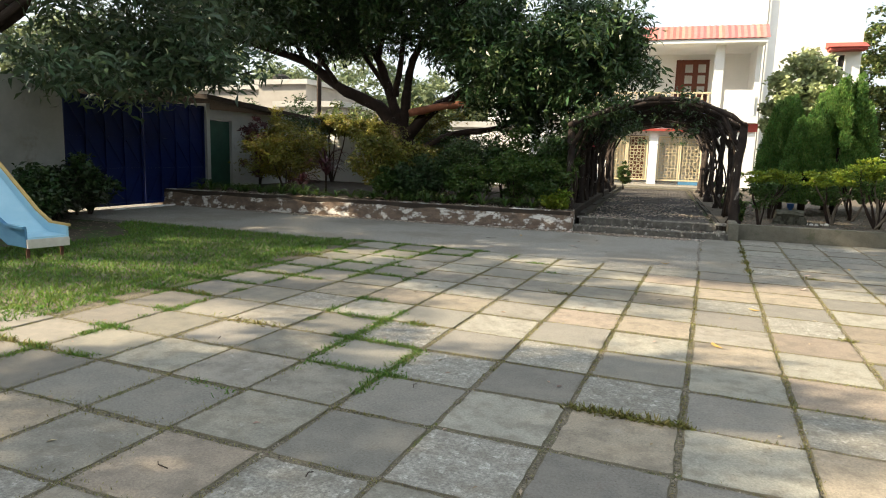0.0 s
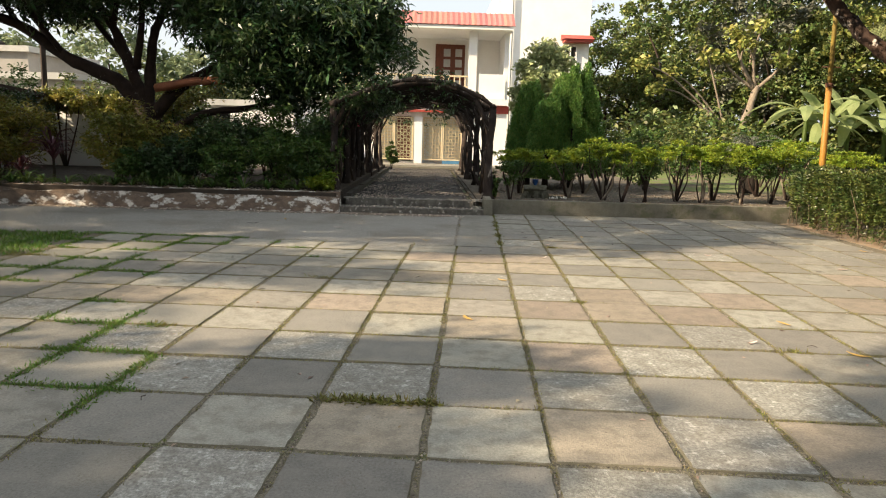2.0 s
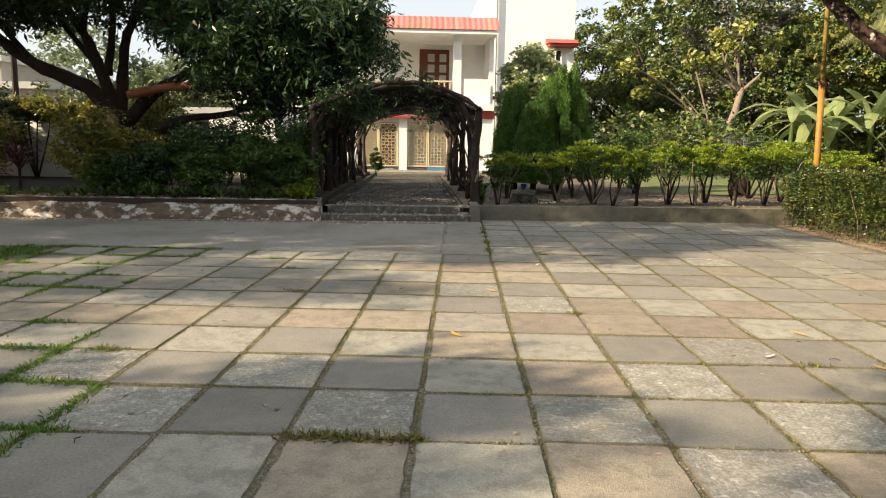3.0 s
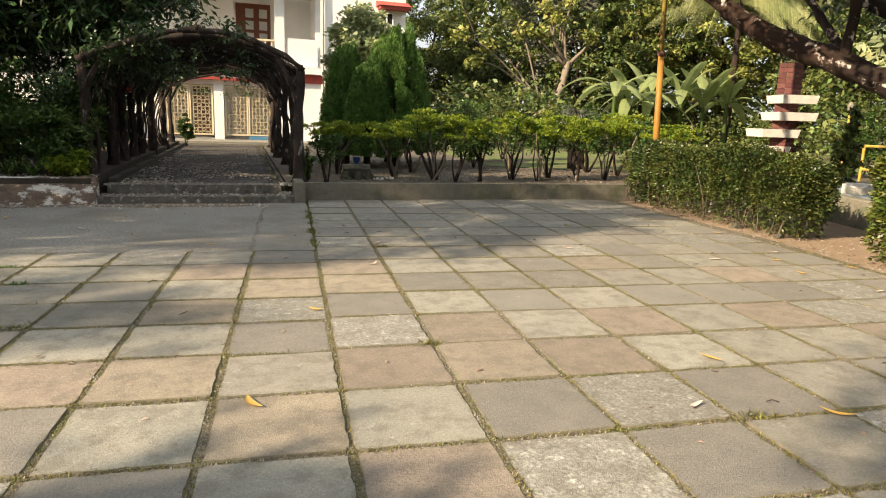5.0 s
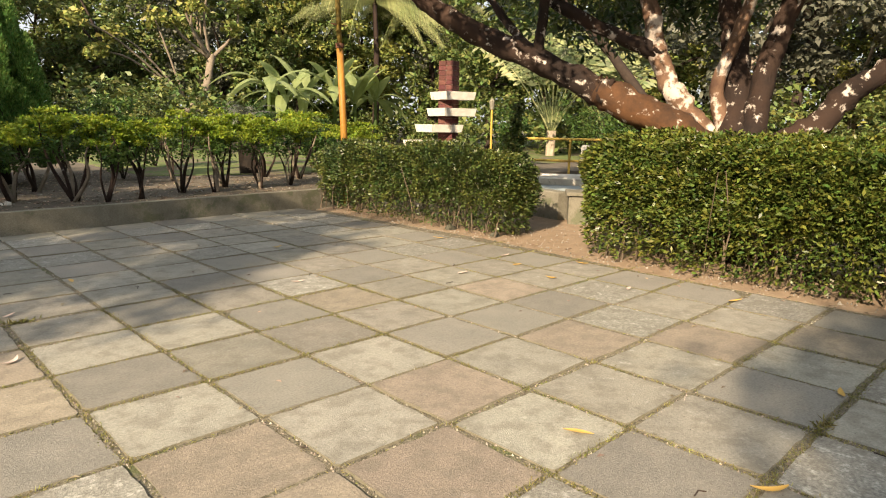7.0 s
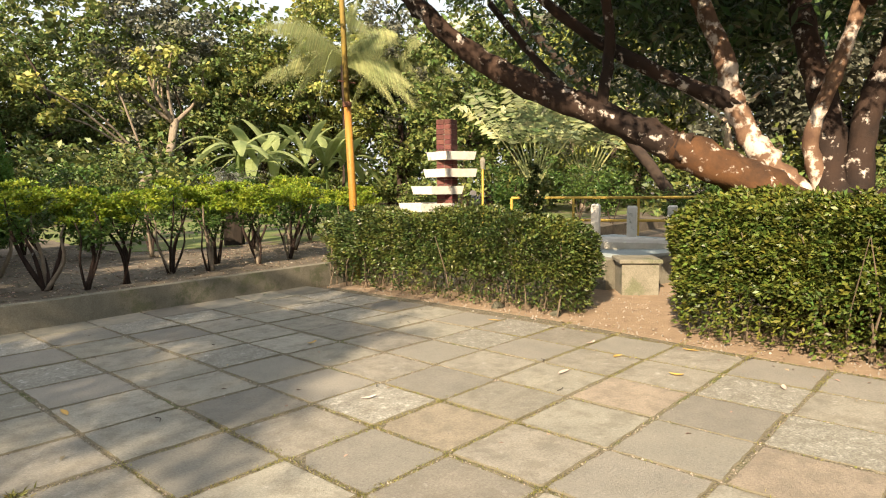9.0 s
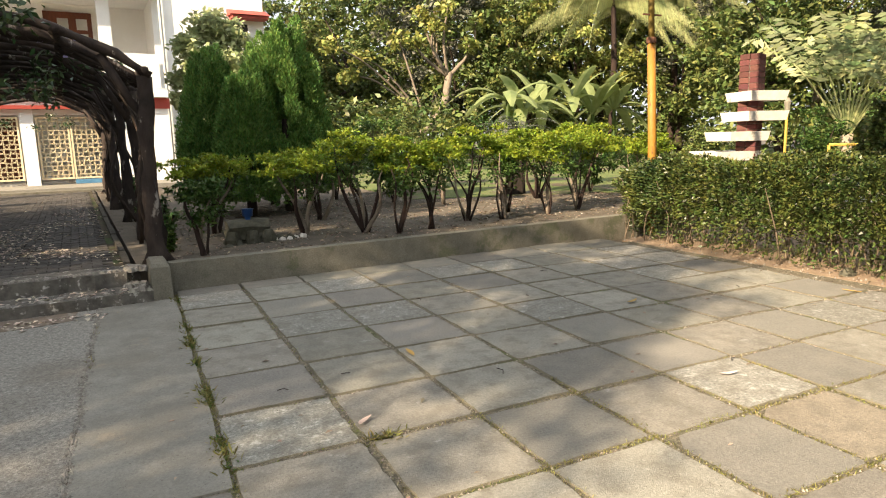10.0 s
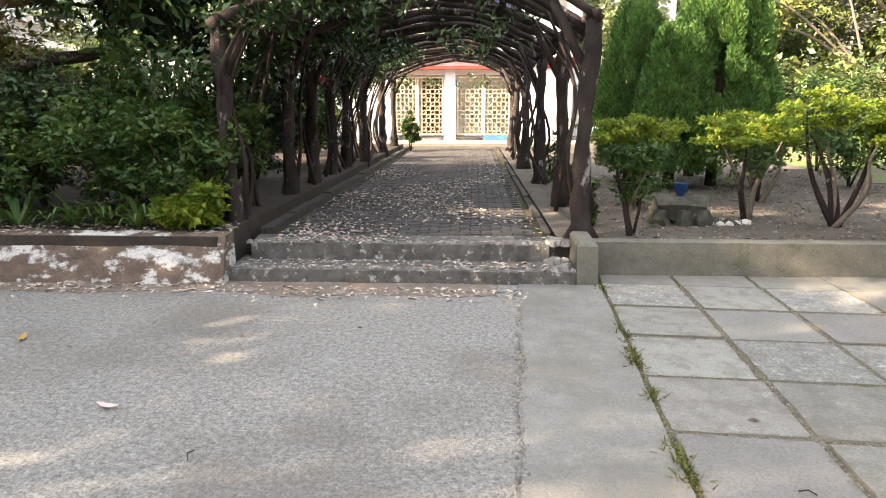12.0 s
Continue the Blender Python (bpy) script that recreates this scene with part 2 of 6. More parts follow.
L_MANGO = leafmat("leaf_mango", (0.030, 0.062, 0.022), (0.055, 0.10, 0.030), 0.38, 0.5, 0.12)
L_HEDGE = leafmat("leaf_hedge", (0.045, 0.08, 0.018), (0.12, 0.142, 0.022), 0.4, 0.6, 0.14, 3)
L_HEDGE_D = leafmat("leaf_hedge_dark", (0.028, 0.058, 0.018), (0.10, 0.122, 0.025), 0.4, 0.6, 0.14, 2.5)
L_DURANTA = leafmat("leaf_duranta", (0.12, 0.21, 0.02), (0.28, 0.34, 0.03), 0.5, 0.35, 0.4, 3)
L_DURANTA_G = leafmat("leaf_duranta_green", (0.035, 0.085, 0.02), (0.075, 0.13, 0.025), 0.5, 0.35, 0.3, 3)
L_THUJA = leafmat("leaf_thuja", (0.075, 0.165, 0.040), (0.17, 0.30, 0.065), 0.6, 0.4, 0.35, 5)
L_SHRUB = leafmat("leaf_shrub", (0.035, 0.085, 0.022), (0.10, 0.16, 0.03), 0.4, 0.4, 0.25, 2)
L_CROTON = leafmat("leaf_croton", (0.11, 0.14, 0.03), (0.30, 0.27, 0.05), 0.4, 0.5, 0.35, 2)
L_RED = leafmat("leaf_red", (0.10, 0.03, 0.035), (0.06, 0.025, 0.03), 0.4, 0.4, 0.2, 2)
L_BANANA = leafmat("leaf_banana", (0.19, 0.27, 0.10), (0.30, 0.37, 0.17), 0.4, 0.25, 0.45, 2)
L_PALM = leafmat("leaf_palm", (0.22, 0.27, 0.11), (0.40, 0.42, 0.20), 0.45, 0.3, 0.35, 1)
L_FAN = leafmat("leaf_fan", (0.09, 0.14, 0.045), (0.19, 0.22, 0.10), 0.45, 0.35, 0.3, 1)
L_BG = leafmat("leaf_woods", (0.055, 0.09, 0.026), (0.16, 0.20, 0.055), 0.5, 0.6, 0.22, 0.3)
# lighter, yellower copy of the woods leaf, with sunlight put into the colour
L_BG_Y = leafmat("leaf_woods_sun_tint", (0.13, 0.17, 0.04), (0.29, 0.31, 0.08), 0.5, 0.5, 0.28, 0.3)
# distance haze is mixed into this pale leaf colour
L_BG_H = leafmat("leaf_haze_tint", (0.15, 0.20, 0.10), (0.22, 0.26, 0.14), 0.6, 0.25, 0.3, 0.2)
L_PALE = leafmat("leaf_pale", (0.30, 0.36, 0.17), (0.42, 0.46, 0.24), 0.6, 0.3, 0.35, 0.6)
# woods leaf greyed and lightened to imitate haze; cycad and ferns share it
L_BG_D = leafmat("leaf_woods_greyed", (0.065, 0.075, 0.05), (0.14, 0.145, 0.11), 0.6, 0.4, 0.2, 0.3)
L_GRASS = leafmat("grass_blade", (0.08, 0.175, 0.025), (0.15, 0.25, 0.045), 0.6, 0.4, 0.3, 1.5)
L_GRASS_Y = leafmat("joint_grass", (0.15, 0.165, 0.04), (0.25, 0.23, 0.07), 0.6, 0.5, 0.3, 1.5)
L_WEED = leafmat("weed_leaf", (0.07, 0.13, 0.03), (0.14, 0.20, 0.05), 0.6, 0.4, 0.3, 1.5)
L_DRYD = leafmat("old_dry_leaf", (0.20, 0.145, 0.09), (0.36, 0.29, 0.21), 0.7, 0.5, 0.1, 6)
L_DRY = leafmat("dry_leaf", (0.42, 0.34, 0.25), (0.68, 0.61, 0.51), 0.7, 0.5, 0.1, 6)
L_DRYY = leafmat("yellow_leaf", (0.55, 0.40, 0.07), (0.45, 0.36, 0.10), 0.6, 0.3, 0.15, 6)
L_LILAC = leafmat("lilac_flower", (0.50, 0.42, 0.72), (0.62, 0.56, 0.80), 0.6, 0.2, 0.3, 6)
L_REDF = leafmat("red_flower", (0.60, 0.06, 0.05), (0.70, 0.12, 0.10), 0.6, 0.2, 0.3, 6)

# ---- makers ----
TH = radians(4.0)


def P(u, v, z=0.0):
    """The garden behind the yard lies turned by four degrees."""
    return Vector((0.66 + u * math.cos(TH) - v * math.sin(TH), 12.9 + u * math.sin(TH) + v * math.cos(TH), z))


def thing(name, label, category, group="", at=(0, 0, 0), kind=""):
    ob = new(name)
    ob.location = at
    ob.empty_display_size = 0.1
    return tagged(ob, label, category, group, kind)


class Geo:
    """Collects loose pieces of one mesh."""

    def __init__(self):
        self.v, self.f, self.n = [], [], 0

    def add(self, v, f):
        self.v.append(np.asarray(v, float).reshape(-1, 3))
        self.f += [tuple(i + self.n for i in q) for q in f]
        self.n += len(self.v[-1])
        return self

    def box(self, c, s, m=None, bevel=0.0):
        """A box with chamfered upper edges: centre of its foot, size."""
        x, y, z = s[0] / 2, s[1] / 2, s[2]
        b = min(bevel, x * 0.8, y * 0.8, z * 0.45)
        if b:
            v = [(-x, -y, 0), (x, -y, 0), (x, y, 0), (-x, y, 0), (-x, -y, z - b), (x, -y, z - b), (x, y, z - b), (-x, y, z - b),
                 (-x + b, -y + b, z), (x - b, -y + b, z), (x - b, y - b, z), (-x + b, y - b, z)]
            f = [(3, 2, 1, 0), (8, 9, 10, 11)] + [(i, (i + 1) % 4, (i + 1) % 4 + 4, i + 4) for i in range(4)] + [(i + 4, (i + 1) % 4 + 4, (i + 1) % 4 + 8, i + 8) for i in range(4)]
        else:
            v = [(-x, -y, 0), (x, -y, 0), (x, y, 0), (-x, y, 0), (-x, -y, z), (x, -y, z), (x, y, z), (-x, y, z)]
            f = [(3, 2, 1, 0), (4, 5, 6, 7)] + [(i, (i + 1) % 4, (i + 1) % 4 + 4, i + 4) for i in range(4)]
        v = [Vector(p) for p in v]
        if m:
            v = [m @ p for p in v]
        return self.add([tuple(p + Vector(c)) for p in v], f)

    def tube(self, pts, rad, n=8, rough=0.0, cap=True):
        pts = [Vector(p) for p in pts]
        v, f = [], []
        a = None
        for i, p in enumerate(pts):
            d = (pts[min(i + 1, len(pts) - 1)] - pts[max(i - 1, 0)]).normalized()
            if a is None:
                a = d.orthogonal().normalized()
            a = (a - d * a.dot(d)).normalized()
            c = d.cross(a)
            r = rad[i] if hasattr(rad, "__len__") else rad
            for k in range(n):
                t = 2 * math.pi * k / n
                rr = r * (1 + rough * (noise.noise(p * 3 + Vector((k * 1.7, 0, i * 0.9))) * 1.6))
                v.append(p + (a * math.cos(t) + c * math.sin(t)) * rr)
        for i in range(len(pts) - 1):
            for k in range(n):
                f.append((i * n + k, i * n + (k + 1) % n, (i + 1) * n + (k + 1) % n, (i + 1) * n + k))
        if cap:
            f.append(tuple(reversed(range(n))))
            f.append(tuple((len(pts) - 1) * n + k for k in range(n)))
        return self.add([tuple(p) for p in v], f)

    def prism(self, ring, z0, z1):
        n = len(ring)
        v = [(x, y, z0) for x, y in ring] + [(x, y, z1) for x, y in ring]
        return self.add(v, [tuple(range(n, 2 * n)), tuple(reversed(range(n)))] + [(i, (i + 1) % n, (i + 1) % n + n, i + n) for i in range(n)])

    def mesh(self, name):
        me = bpy.data.meshes.new(name)
        me.from_pydata(np.concatenate(self.v).tolist(), [], self.f)
        return me

    def ob(self, name, material, parent=None, label="", smooth=False, category="", kind="", group=""):
        me = self.mesh(name)
        me.materials.append(material)
        if smooth:
            me.polygons.foreach_set("use_smooth", [True] * len(me.polygons))
        o = new(name, me)
        if parent:
            o.parent = parent
            o.matrix_parent_inverse = Matrix.Translation(parent.location).inverted()
        return tagged(o, label, category, group, kind)


def curve(pts, n=6):
    """Smooth way through points (Catmull-Rom)."""
    p = [Vector(q) for q in pts]
    p = [p[0] * 2 - p[1]] + p + [p[-1] * 2 - p[-2]]
    out = []
    for i in range(1, len(p) - 2):
        for k in range(n):
            t = k / n
            out.append(0.5 * ((2 * p[i]) + (p[i + 1] - p[i - 1]) * t + (2 * p[i - 1] - 5 * p[i] + 4 * p[i + 1] - p[i + 2]) * t * t + (3 * p[i] - p[i - 1] - 3 * p[i + 1] + p[i + 2]) * t ** 3))
    return out + [p[-2]]


def radii(a, b, n, power=1.0):
    return [a + (b - a) * (i / (n - 1)) ** power for i in range(n)]


def leaves(name, c, size, material, parent=None, aspect=0.36, droop=0.3, seed=1, label="", kind="", up=0.4, category="", vary=0.35, dirs=None, fold=0.12):
    """One folded four-cornered leaf at each centre."""
    g = np.random.default_rng(seed)
    c = np.asarray(c, float)
    n = len(c)
    d = g.normal(size=(n, 3)) if dirs is None else np.asarray(dirs, float) + g.normal(size=(n, 3)) * 0.15
    d[:, 2] = d[:, 2] * 0.6 - droop
    d /= np.linalg.norm(d, axis=1)[:, None]
    nn = g.normal(size=(n, 3)) * 0.8
    nn[:, 2] += up * 2
    s = np.cross(d, nn)
    s /= np.linalg.norm(s, axis=1)[:, None] + 1e-9
    w = np.cross(s, d)
    L = (size * (1 + vary * (g.random(n) * 2 - 1)))[:, None]
    v = np.empty((n, 4, 3))
    v[:, 0] = c
    v[:, 2] = c + d * L - w * L * 0.08
    mid = c + d * L * 0.5 + w * L * fold
    v[:, 1] = mid + s * L * aspect / 2
    v[:, 3] = mid - s * L * aspect / 2
    me = bpy.data.meshes.new(name)
    me.vertices.add(4 * n)
    me.vertices.foreach_set("co", v.ravel())
    me.loops.add(4 * n)
    me.loops.foreach_set("vertex_index", np.arange(4 * n, dtype=np.int32))
    me.polygons.add(n)
    me.polygons.foreach_set("loop_start", np.arange(0, 4 * n, 4, dtype=np.int32))
    me.update(calc_edges=True)
    me.materials.append(material)
    o = new(name, me)
    if parent:
        o.parent = parent
        o.matrix_parent_inverse = Matrix.Translation(parent.location).inverted()
    return tagged(o, label, category, "", kind)


def flat(n, seed):
    """Level directions for leaves that lie on the ground."""
    a = np.random.default_rng(seed).random(n) * 6.283
    return np.stack([np.cos(a), np.sin(a), np.zeros(n)], 1)


def clumps(centres, per, r, seed=1, flat=0.7):
    """Points in a loose ball round each centre."""
    g = np.random.default_rng(seed)
    c = np.repeat(np.asarray(centres, float), per, axis=0)
    d = g.normal(size=c.shape)
    d /= np.linalg.norm(d, axis=1)[:, None]
    rr = r if np.isscalar(r) else np.repeat(np.asarray(r), per)[:, None]
    d *= (g.random(len(c)) ** 0.5)[:, None] * rr
    d[:, 2] *= flat
    return c + d


def egg(c, r, n, seed=1, inner=0.35):
    """Centres of clumps in an egg, more of them outside."""
    g = np.random.default_rng(seed)
    d = g.normal(size=(n, 3))
    d /= np.linalg.norm(d, axis=1)[:, None]
    k = inner + (1 - inner) * g.random(n) ** 0.5
    return np.asarray(c) + d * k[:, None] * np.asarray(r)


def tree(name, label, base, h, r, crown, rc, nclump, per, clump_r, leaf, lmat, bmat, seed=1, limbs=6, aspect=0.4, category="tree", group="", trunk_to=0.55):
    """A tree: trunk, limbs that end in the crown, crown of clumps."""
    rnd = random.Random(seed)
    base = Vector(base)
    t = thing(name, label, category, group, base)
    crown = Vector(crown)
    fork = base.lerp(crown, trunk_to)
    g = Geo()
    way = curve([base + Vector((0, 0, -0.05)), base.lerp(fork, 0.5) + Vector((rnd.uniform(-.1, .1), rnd.uniform(-.1, .1), 0)) * h * 0.2, fork], 4)
    g.tube(way, radii(r * 1.25, r * 0.7, len(way), 0.6), 9, 0.15)
    g.ob("trunk", bmat, t, smooth=True)
    cs = egg(crown, rc, nclump, seed)
    for i in range(limbs):
        e = Vector(cs[rnd.randrange(len(cs))])
        g = Geo()
        way = curve([fork, fork.lerp(e, 0.5) + Vector((rnd.uniform(-.3, .3), rnd.uniform(-.3, .3), rnd.uniform(0, .4))) * r * 4, e], 4)
        g.tube(way, radii(r * 0.5, r * 0.08, len(way)), 6, 0.2)
        g.ob("limb", bmat, t, smooth=True)
    leaves("crown", clumps(cs, per, clump_r, seed + 5), leaf, lmat, t, aspect, seed=seed + 9)
    return t


def sheet(name, ring, z0, z1, material, kind="structure", label=""):
    g = Geo().prism([(p[0], p[1]) for p in ring], z0, z1)
    return g.ob(name, material, label=label, kind=kind)


# ---- ground and walls ----
X0, Y0, PX = 0.06, 2.95, 0.625


def row_line(i, j):
    """Northing of the joint before row j in column i; the western columns end a little earlier."""
    y = Y0 + 0.02 + PX * j
    if i <= 0 and j > 4:
        y -= 0.022 * (j - 4)
    return y + 0.013 * noise.noise(Vector((i * 1.7, j * 0.9, 5)))


sheet("ground", [(-300, -300), (300, -300), (300, 300), (-300, 300)], -0.5, -0.06, M_SOIL)
pavement = sheet("pavement", [(-8.2, -9), (6.9, -9), (6.9, 13.2), (-8.2, 12.4)], -0.058, -0.006, M_JOINT)
def crack(k):
    return 0.035 + 0.014 * noise.noise(Vector((k * 0.22, 2, 5))) + 0.012 * noise.noise(Vector((k * 0.9, 6, 5)))


sheet("road", [(-13, 8.9), (-8.3, 8.9), (-5.2, 9.07)] + [(crack(k) - 0.006 - 0.008 * abs(noise.noise(Vector((k * 1.3, 1, 1)))), 9.07 + 0.1027 * k) for k in range(38)] + [ (-2.3, 12.68), (-12.3, 11.9), (-13, 11.9)], -0.054, 0.0, M_CONC)
sheet("concrete_strip", [(crack(k) + 0.004, 9.075 + 0.1033 * k) for k in range(37, -1, -1)] + [(0.672 + 0.012 * noise.noise(Vector((k * 0.31, 8, 5))), 9.075 + 0.1033 * k) for k in range(38)], -0.05, 0.004, M_STRIP)
sheet("dirt_verge", [(6.6, -9), (60, -9), (60, 13.9), (6.95, 13.45), (6.45, 13.3), (6.55, 9.5), (6.35, 7)], -0.052, -0.004, M_DIRT, label="sandy earth with dry leaves beside the paving")
sheet("lawn", [(-14, -6), (-8.3, -6), (-8.3, 3.3), (-5.15, 3.3), (-5.2, 8.95), (-9.5, 8.75), (-14, 8.4)], -0.051, -0.012, M_TURF, label="lawn of short green grass")


def pad(name, uvs, z0, z1, material, kind="structure", label=""):
    return sheet(name, [P(u, v) for u, v in uvs], z0, z1, material, kind, label)


pad("garden_bed", [(0.0, 0.52), (6.4, 0.52), (60, 0.52), (60, 60), (0.0, 60)], -0.3, 0.25, M_SOIL, label="bare brown soil of the raised garden")
pad("garden_lawn", [(5.2, 5.2), (9, 3.6), (14, 3.2), (45, 2.0), (45, 22), (7, 22)], 0.2, 0.262, mat("far_lawn", (0.07, 0.12, 0.03), (0.16, 0.17, 0.06), 2.6, 0.95, 1.0, 30, (0.13, 0.105, 0.075), 0.9, 0.5))
pad("garden_bed_edge", [(-0.25, 0.52), (-0.004, 0.52), (-0.004, 14.3), (-0.25, 14.3)], -0.3, 0.247, M_SOIL)
# bed soil coloured darker than the garden's, for shade between the plants
pad("planting_bed", [(-14, -0.06), (-3.08, -0.06), (-3.08, 14), (-14, 14)], -0.3, 0.375, mat("shaded_bed_soil", (0.035, 0.027, 0.02), (0.065, 0.052, 0.04), 5, 0.95, 1.0, 30), label="soil of the raised planting bed, coloured dark for shade")
g = Geo()
g.prism([P(u, v)[:2] for u, v in [(0.02, 0.34), (6.5, 0.34), (6.5, 0.5), (0.02, 0.5)]], -0.1, 0.285)
g.ob("kerb_wall", M_KERB, kind="structure", label="low grey concrete kerb wall")
g = Geo()
bl = [(-0.17, -0.02, -0.1), (0.0, 0.0, -0.1), (0.0, 0.5, -0.1), (-0.17, 0.5, -0.1), (-0.185, 0.0, 0.315), (-0.01, 0.015, 0.31), (0.0, 0.5, 0.32), (-0.17, 0.5, 0.325), (-0.165, 0.03, 0.35), (-0.03, 0.035, 0.338), (-0.02, 0.49, 0.345), (-0.15, 0.49, 0.35)]
g.add([tuple(P(*q)) for q in bl], [(3, 2, 1, 0), (8, 9, 10, 11)] + [(i, (i + 1) % 4, (i + 1) % 4 + 4, i + 4) for i in range(4)] + [(i + 4, (i + 1) % 4 + 4, (i + 1) % 4 + 8, i + 8) for i in range(4)])
g.ob("kerb_block", M_KERB, kind="structure", label="chipped concrete end block of the kerb wall")
# left bed's wall with a slanted, broken face
g = Geo()
rows = []
n = 60
for i in range(n + 1):
    u = -14 + (14 - 3.02) * i / n
    w = noise.noise(Vector((u * 1.3, 0, 0))) * 0.03
    rows.append([P(u, -0.16 + w, -0.05), P(u, -0.13 + w, 0.05), P(u, -0.05 + w * 0.5, 0.33), P(u, -0.02, 0.385 + w * 0.3), P(u, 0.16, 0.385)])
v = [tuple(p) for r_ in rows for p in r_]
g.add(v, [(i * 5 + k, (i + 1) * 5 + k, (i + 1) * 5 + k + 1, i * 5 + k + 1) for i in range(n) for k in range(4)])
g.add([tuple(p) for p in rows[-1]] + [tuple(P(-3.02, 0.16, -0.05))], [(0, 1, 2, 3, 4, 5)])
g.ob("bed_wall", M_PEEL, kind="structure", label="low bed wall with peeling white paint on brown render")
# steps up to the path
g = Geo()
ring = [P(-3.02 + i * 0.06, -0.02 + 0.05 * noise.noise(Vector((i * 0.3, 3, 0))) + 0.02 * noise.noise(Vector((i * 1.3, 5, 0))))[:2] for i in range(48)] + [P(-0.172, -0.01)[:2], P(-0.172, 0.5)[:2], P(-3.05, 0.5)[:2]]
g.prism(ring, -0.1, 0.105)
g.ob("step", M_STEP, kind="structure", label="broken concrete lower step strewn with dry leaves")
g = Geo()
ring = [P(-2.95 + i * 0.055, 0.36 + 0.06 * noise.noise(Vector((i * 0.27, 9, 0))) + 0.025 * noise.noise(Vector((i * 1.2, 7, 0))))[:2] for i in range(48)] + [P(-0.32, 0.44)[:2], P(-0.19, 0.56)[:2], P(-0.19, 0.75)[:2], P(-3.0, 0.75)[:2]]
g.prism(ring, 0.0, 0.245)
g.ob("step", M_STEP, kind="structure", label="crumbling concrete upper step")
rs = random.Random(17)
g = Geo()
for k in range(330):
    if k < 150:
        u, v_, z, r_ = rs.uniform(-3.0, -0.35), 0.40 + abs(rs.gauss(0, 0.03)), 0.247, rs.uniform(0.008, 0.032)
    elif k < 270:
        u, v_, z, r_ = rs.uniform(-3.0, -0.2), 0.03 + abs(rs.gauss(0, 0.03)), 0.108, rs.uniform(0.007, 0.028)
    else:
        v_ = rs.uniform(0.02, 0.62)
        u, z, r_ = rs.uniform(-0.36, -0.2), 0.115 if v_ < 0.4 else 0.25, rs.uniform(0.02, 0.055)
    c_ = P(u, v_, z)
    a_ = [q + rs.uniform(-.3, .3) for q in (0, 1.05, 2.1, 3.15, 4.2, 5.25)]
    g.add([(c_.x + math.cos(q) * r_, c_.y + math.sin(q) * r_, c_.z - r_ * .4) for q in a_] + [(c_.x + math.cos(q) * r_ * .65, c_.y + math.sin(q) * r_ * .65, c_.z + r_ * rs.uniform(.3, .7)) for q in a_], [(6, 7, 8, 9, 10, 11)] + [(q, (q + 1) % 6, (q + 1) % 6 + 6, q + 6) for q in range(6)])
g.ob("rubble", M_RUBBLE, kind="stuff", label="broken bits of concrete along the worn step edges", category="rubble")
edge_ = [(-12 + 0.12 * k, -0.16 - 0.20 - 0.16 * noise.noise(Vector((k * 0.13, 4, 1))) - 0.07 * noise.noise(Vector((k * 0.7, 4, 9))) - 0.2 * min(0, (-4 + 0.12 * k) * 0.08)) for k in range(94)]
pad("dirt_drift", [q for q in edge_] + [(-0.8, -0.035), (-3.0, -0.035), (-12, -0.10)], -0.02, 0.003, mat("drift_earth", (0.25, 0.20, 0.15), (0.17, 0.135, 0.105), 7, 0.95, 0.8, 50, (0.30, 0.27, 0.23), 8, 0.55), label="brown earth washed against the bed wall")
path = pad("garden_path", [(-2.9, 0.6), (-0.33, 0.6), (-0.33, 14.4), (-2.9, 14.4)], -0.1, 0.225, M_TURF, label="path of dark interlocking pavers under the pergola")
for u, h, w_ in ((-2.94, 0.305, 0.055), (-0.33, 0.275, 0.032)):
    for k in range(16):
        g = Geo()
        a = 0.77 + k * 0.85
        e_ = [(a + 0.845 * q / 6, u + w_ + 0.012 * noise.noise(Vector((k + q / 6, u, 3))), u - w_ + 0.012 * noise.noise(Vector((k + q / 6, u, 8)))) for q in range(7)]
        g.prism([P(q[2], q[0])[:2] for q in reversed(e_)] + [P(q[1], q[0])[:2] for q in e_], 0.0, h + 0.010 * math.sin(k * 2.3))
        g.ob("kerb_stone", M_EDGING, path)
pad("terrace", [(-9, 14.4), (4, 14.4), (4, 16.6), (-9, 16.6)], -0.1, 0.36, M_STRIP, label="pale cement terrace before the house")
pad("terrace_step", [(-4, 14.1), (1, 14.1), (1, 14.39), (-4, 14.39)], -0.1, 0.30, M_KERB)

# ---- house ----
V0 = 16.6


def hbox(g, u0, u1, v0, v1, z0, z1):
    return g.prism([P(u0, v0)[:2], P(u1, v0)[:2], P(u1, v1)[:2], P(u0, v1)[:2]], z0, z1)


house = thing("house", "two-storey white house with red tiled eaves, balcony and cream lattice gates", "house", at=P(-1.5, V0))
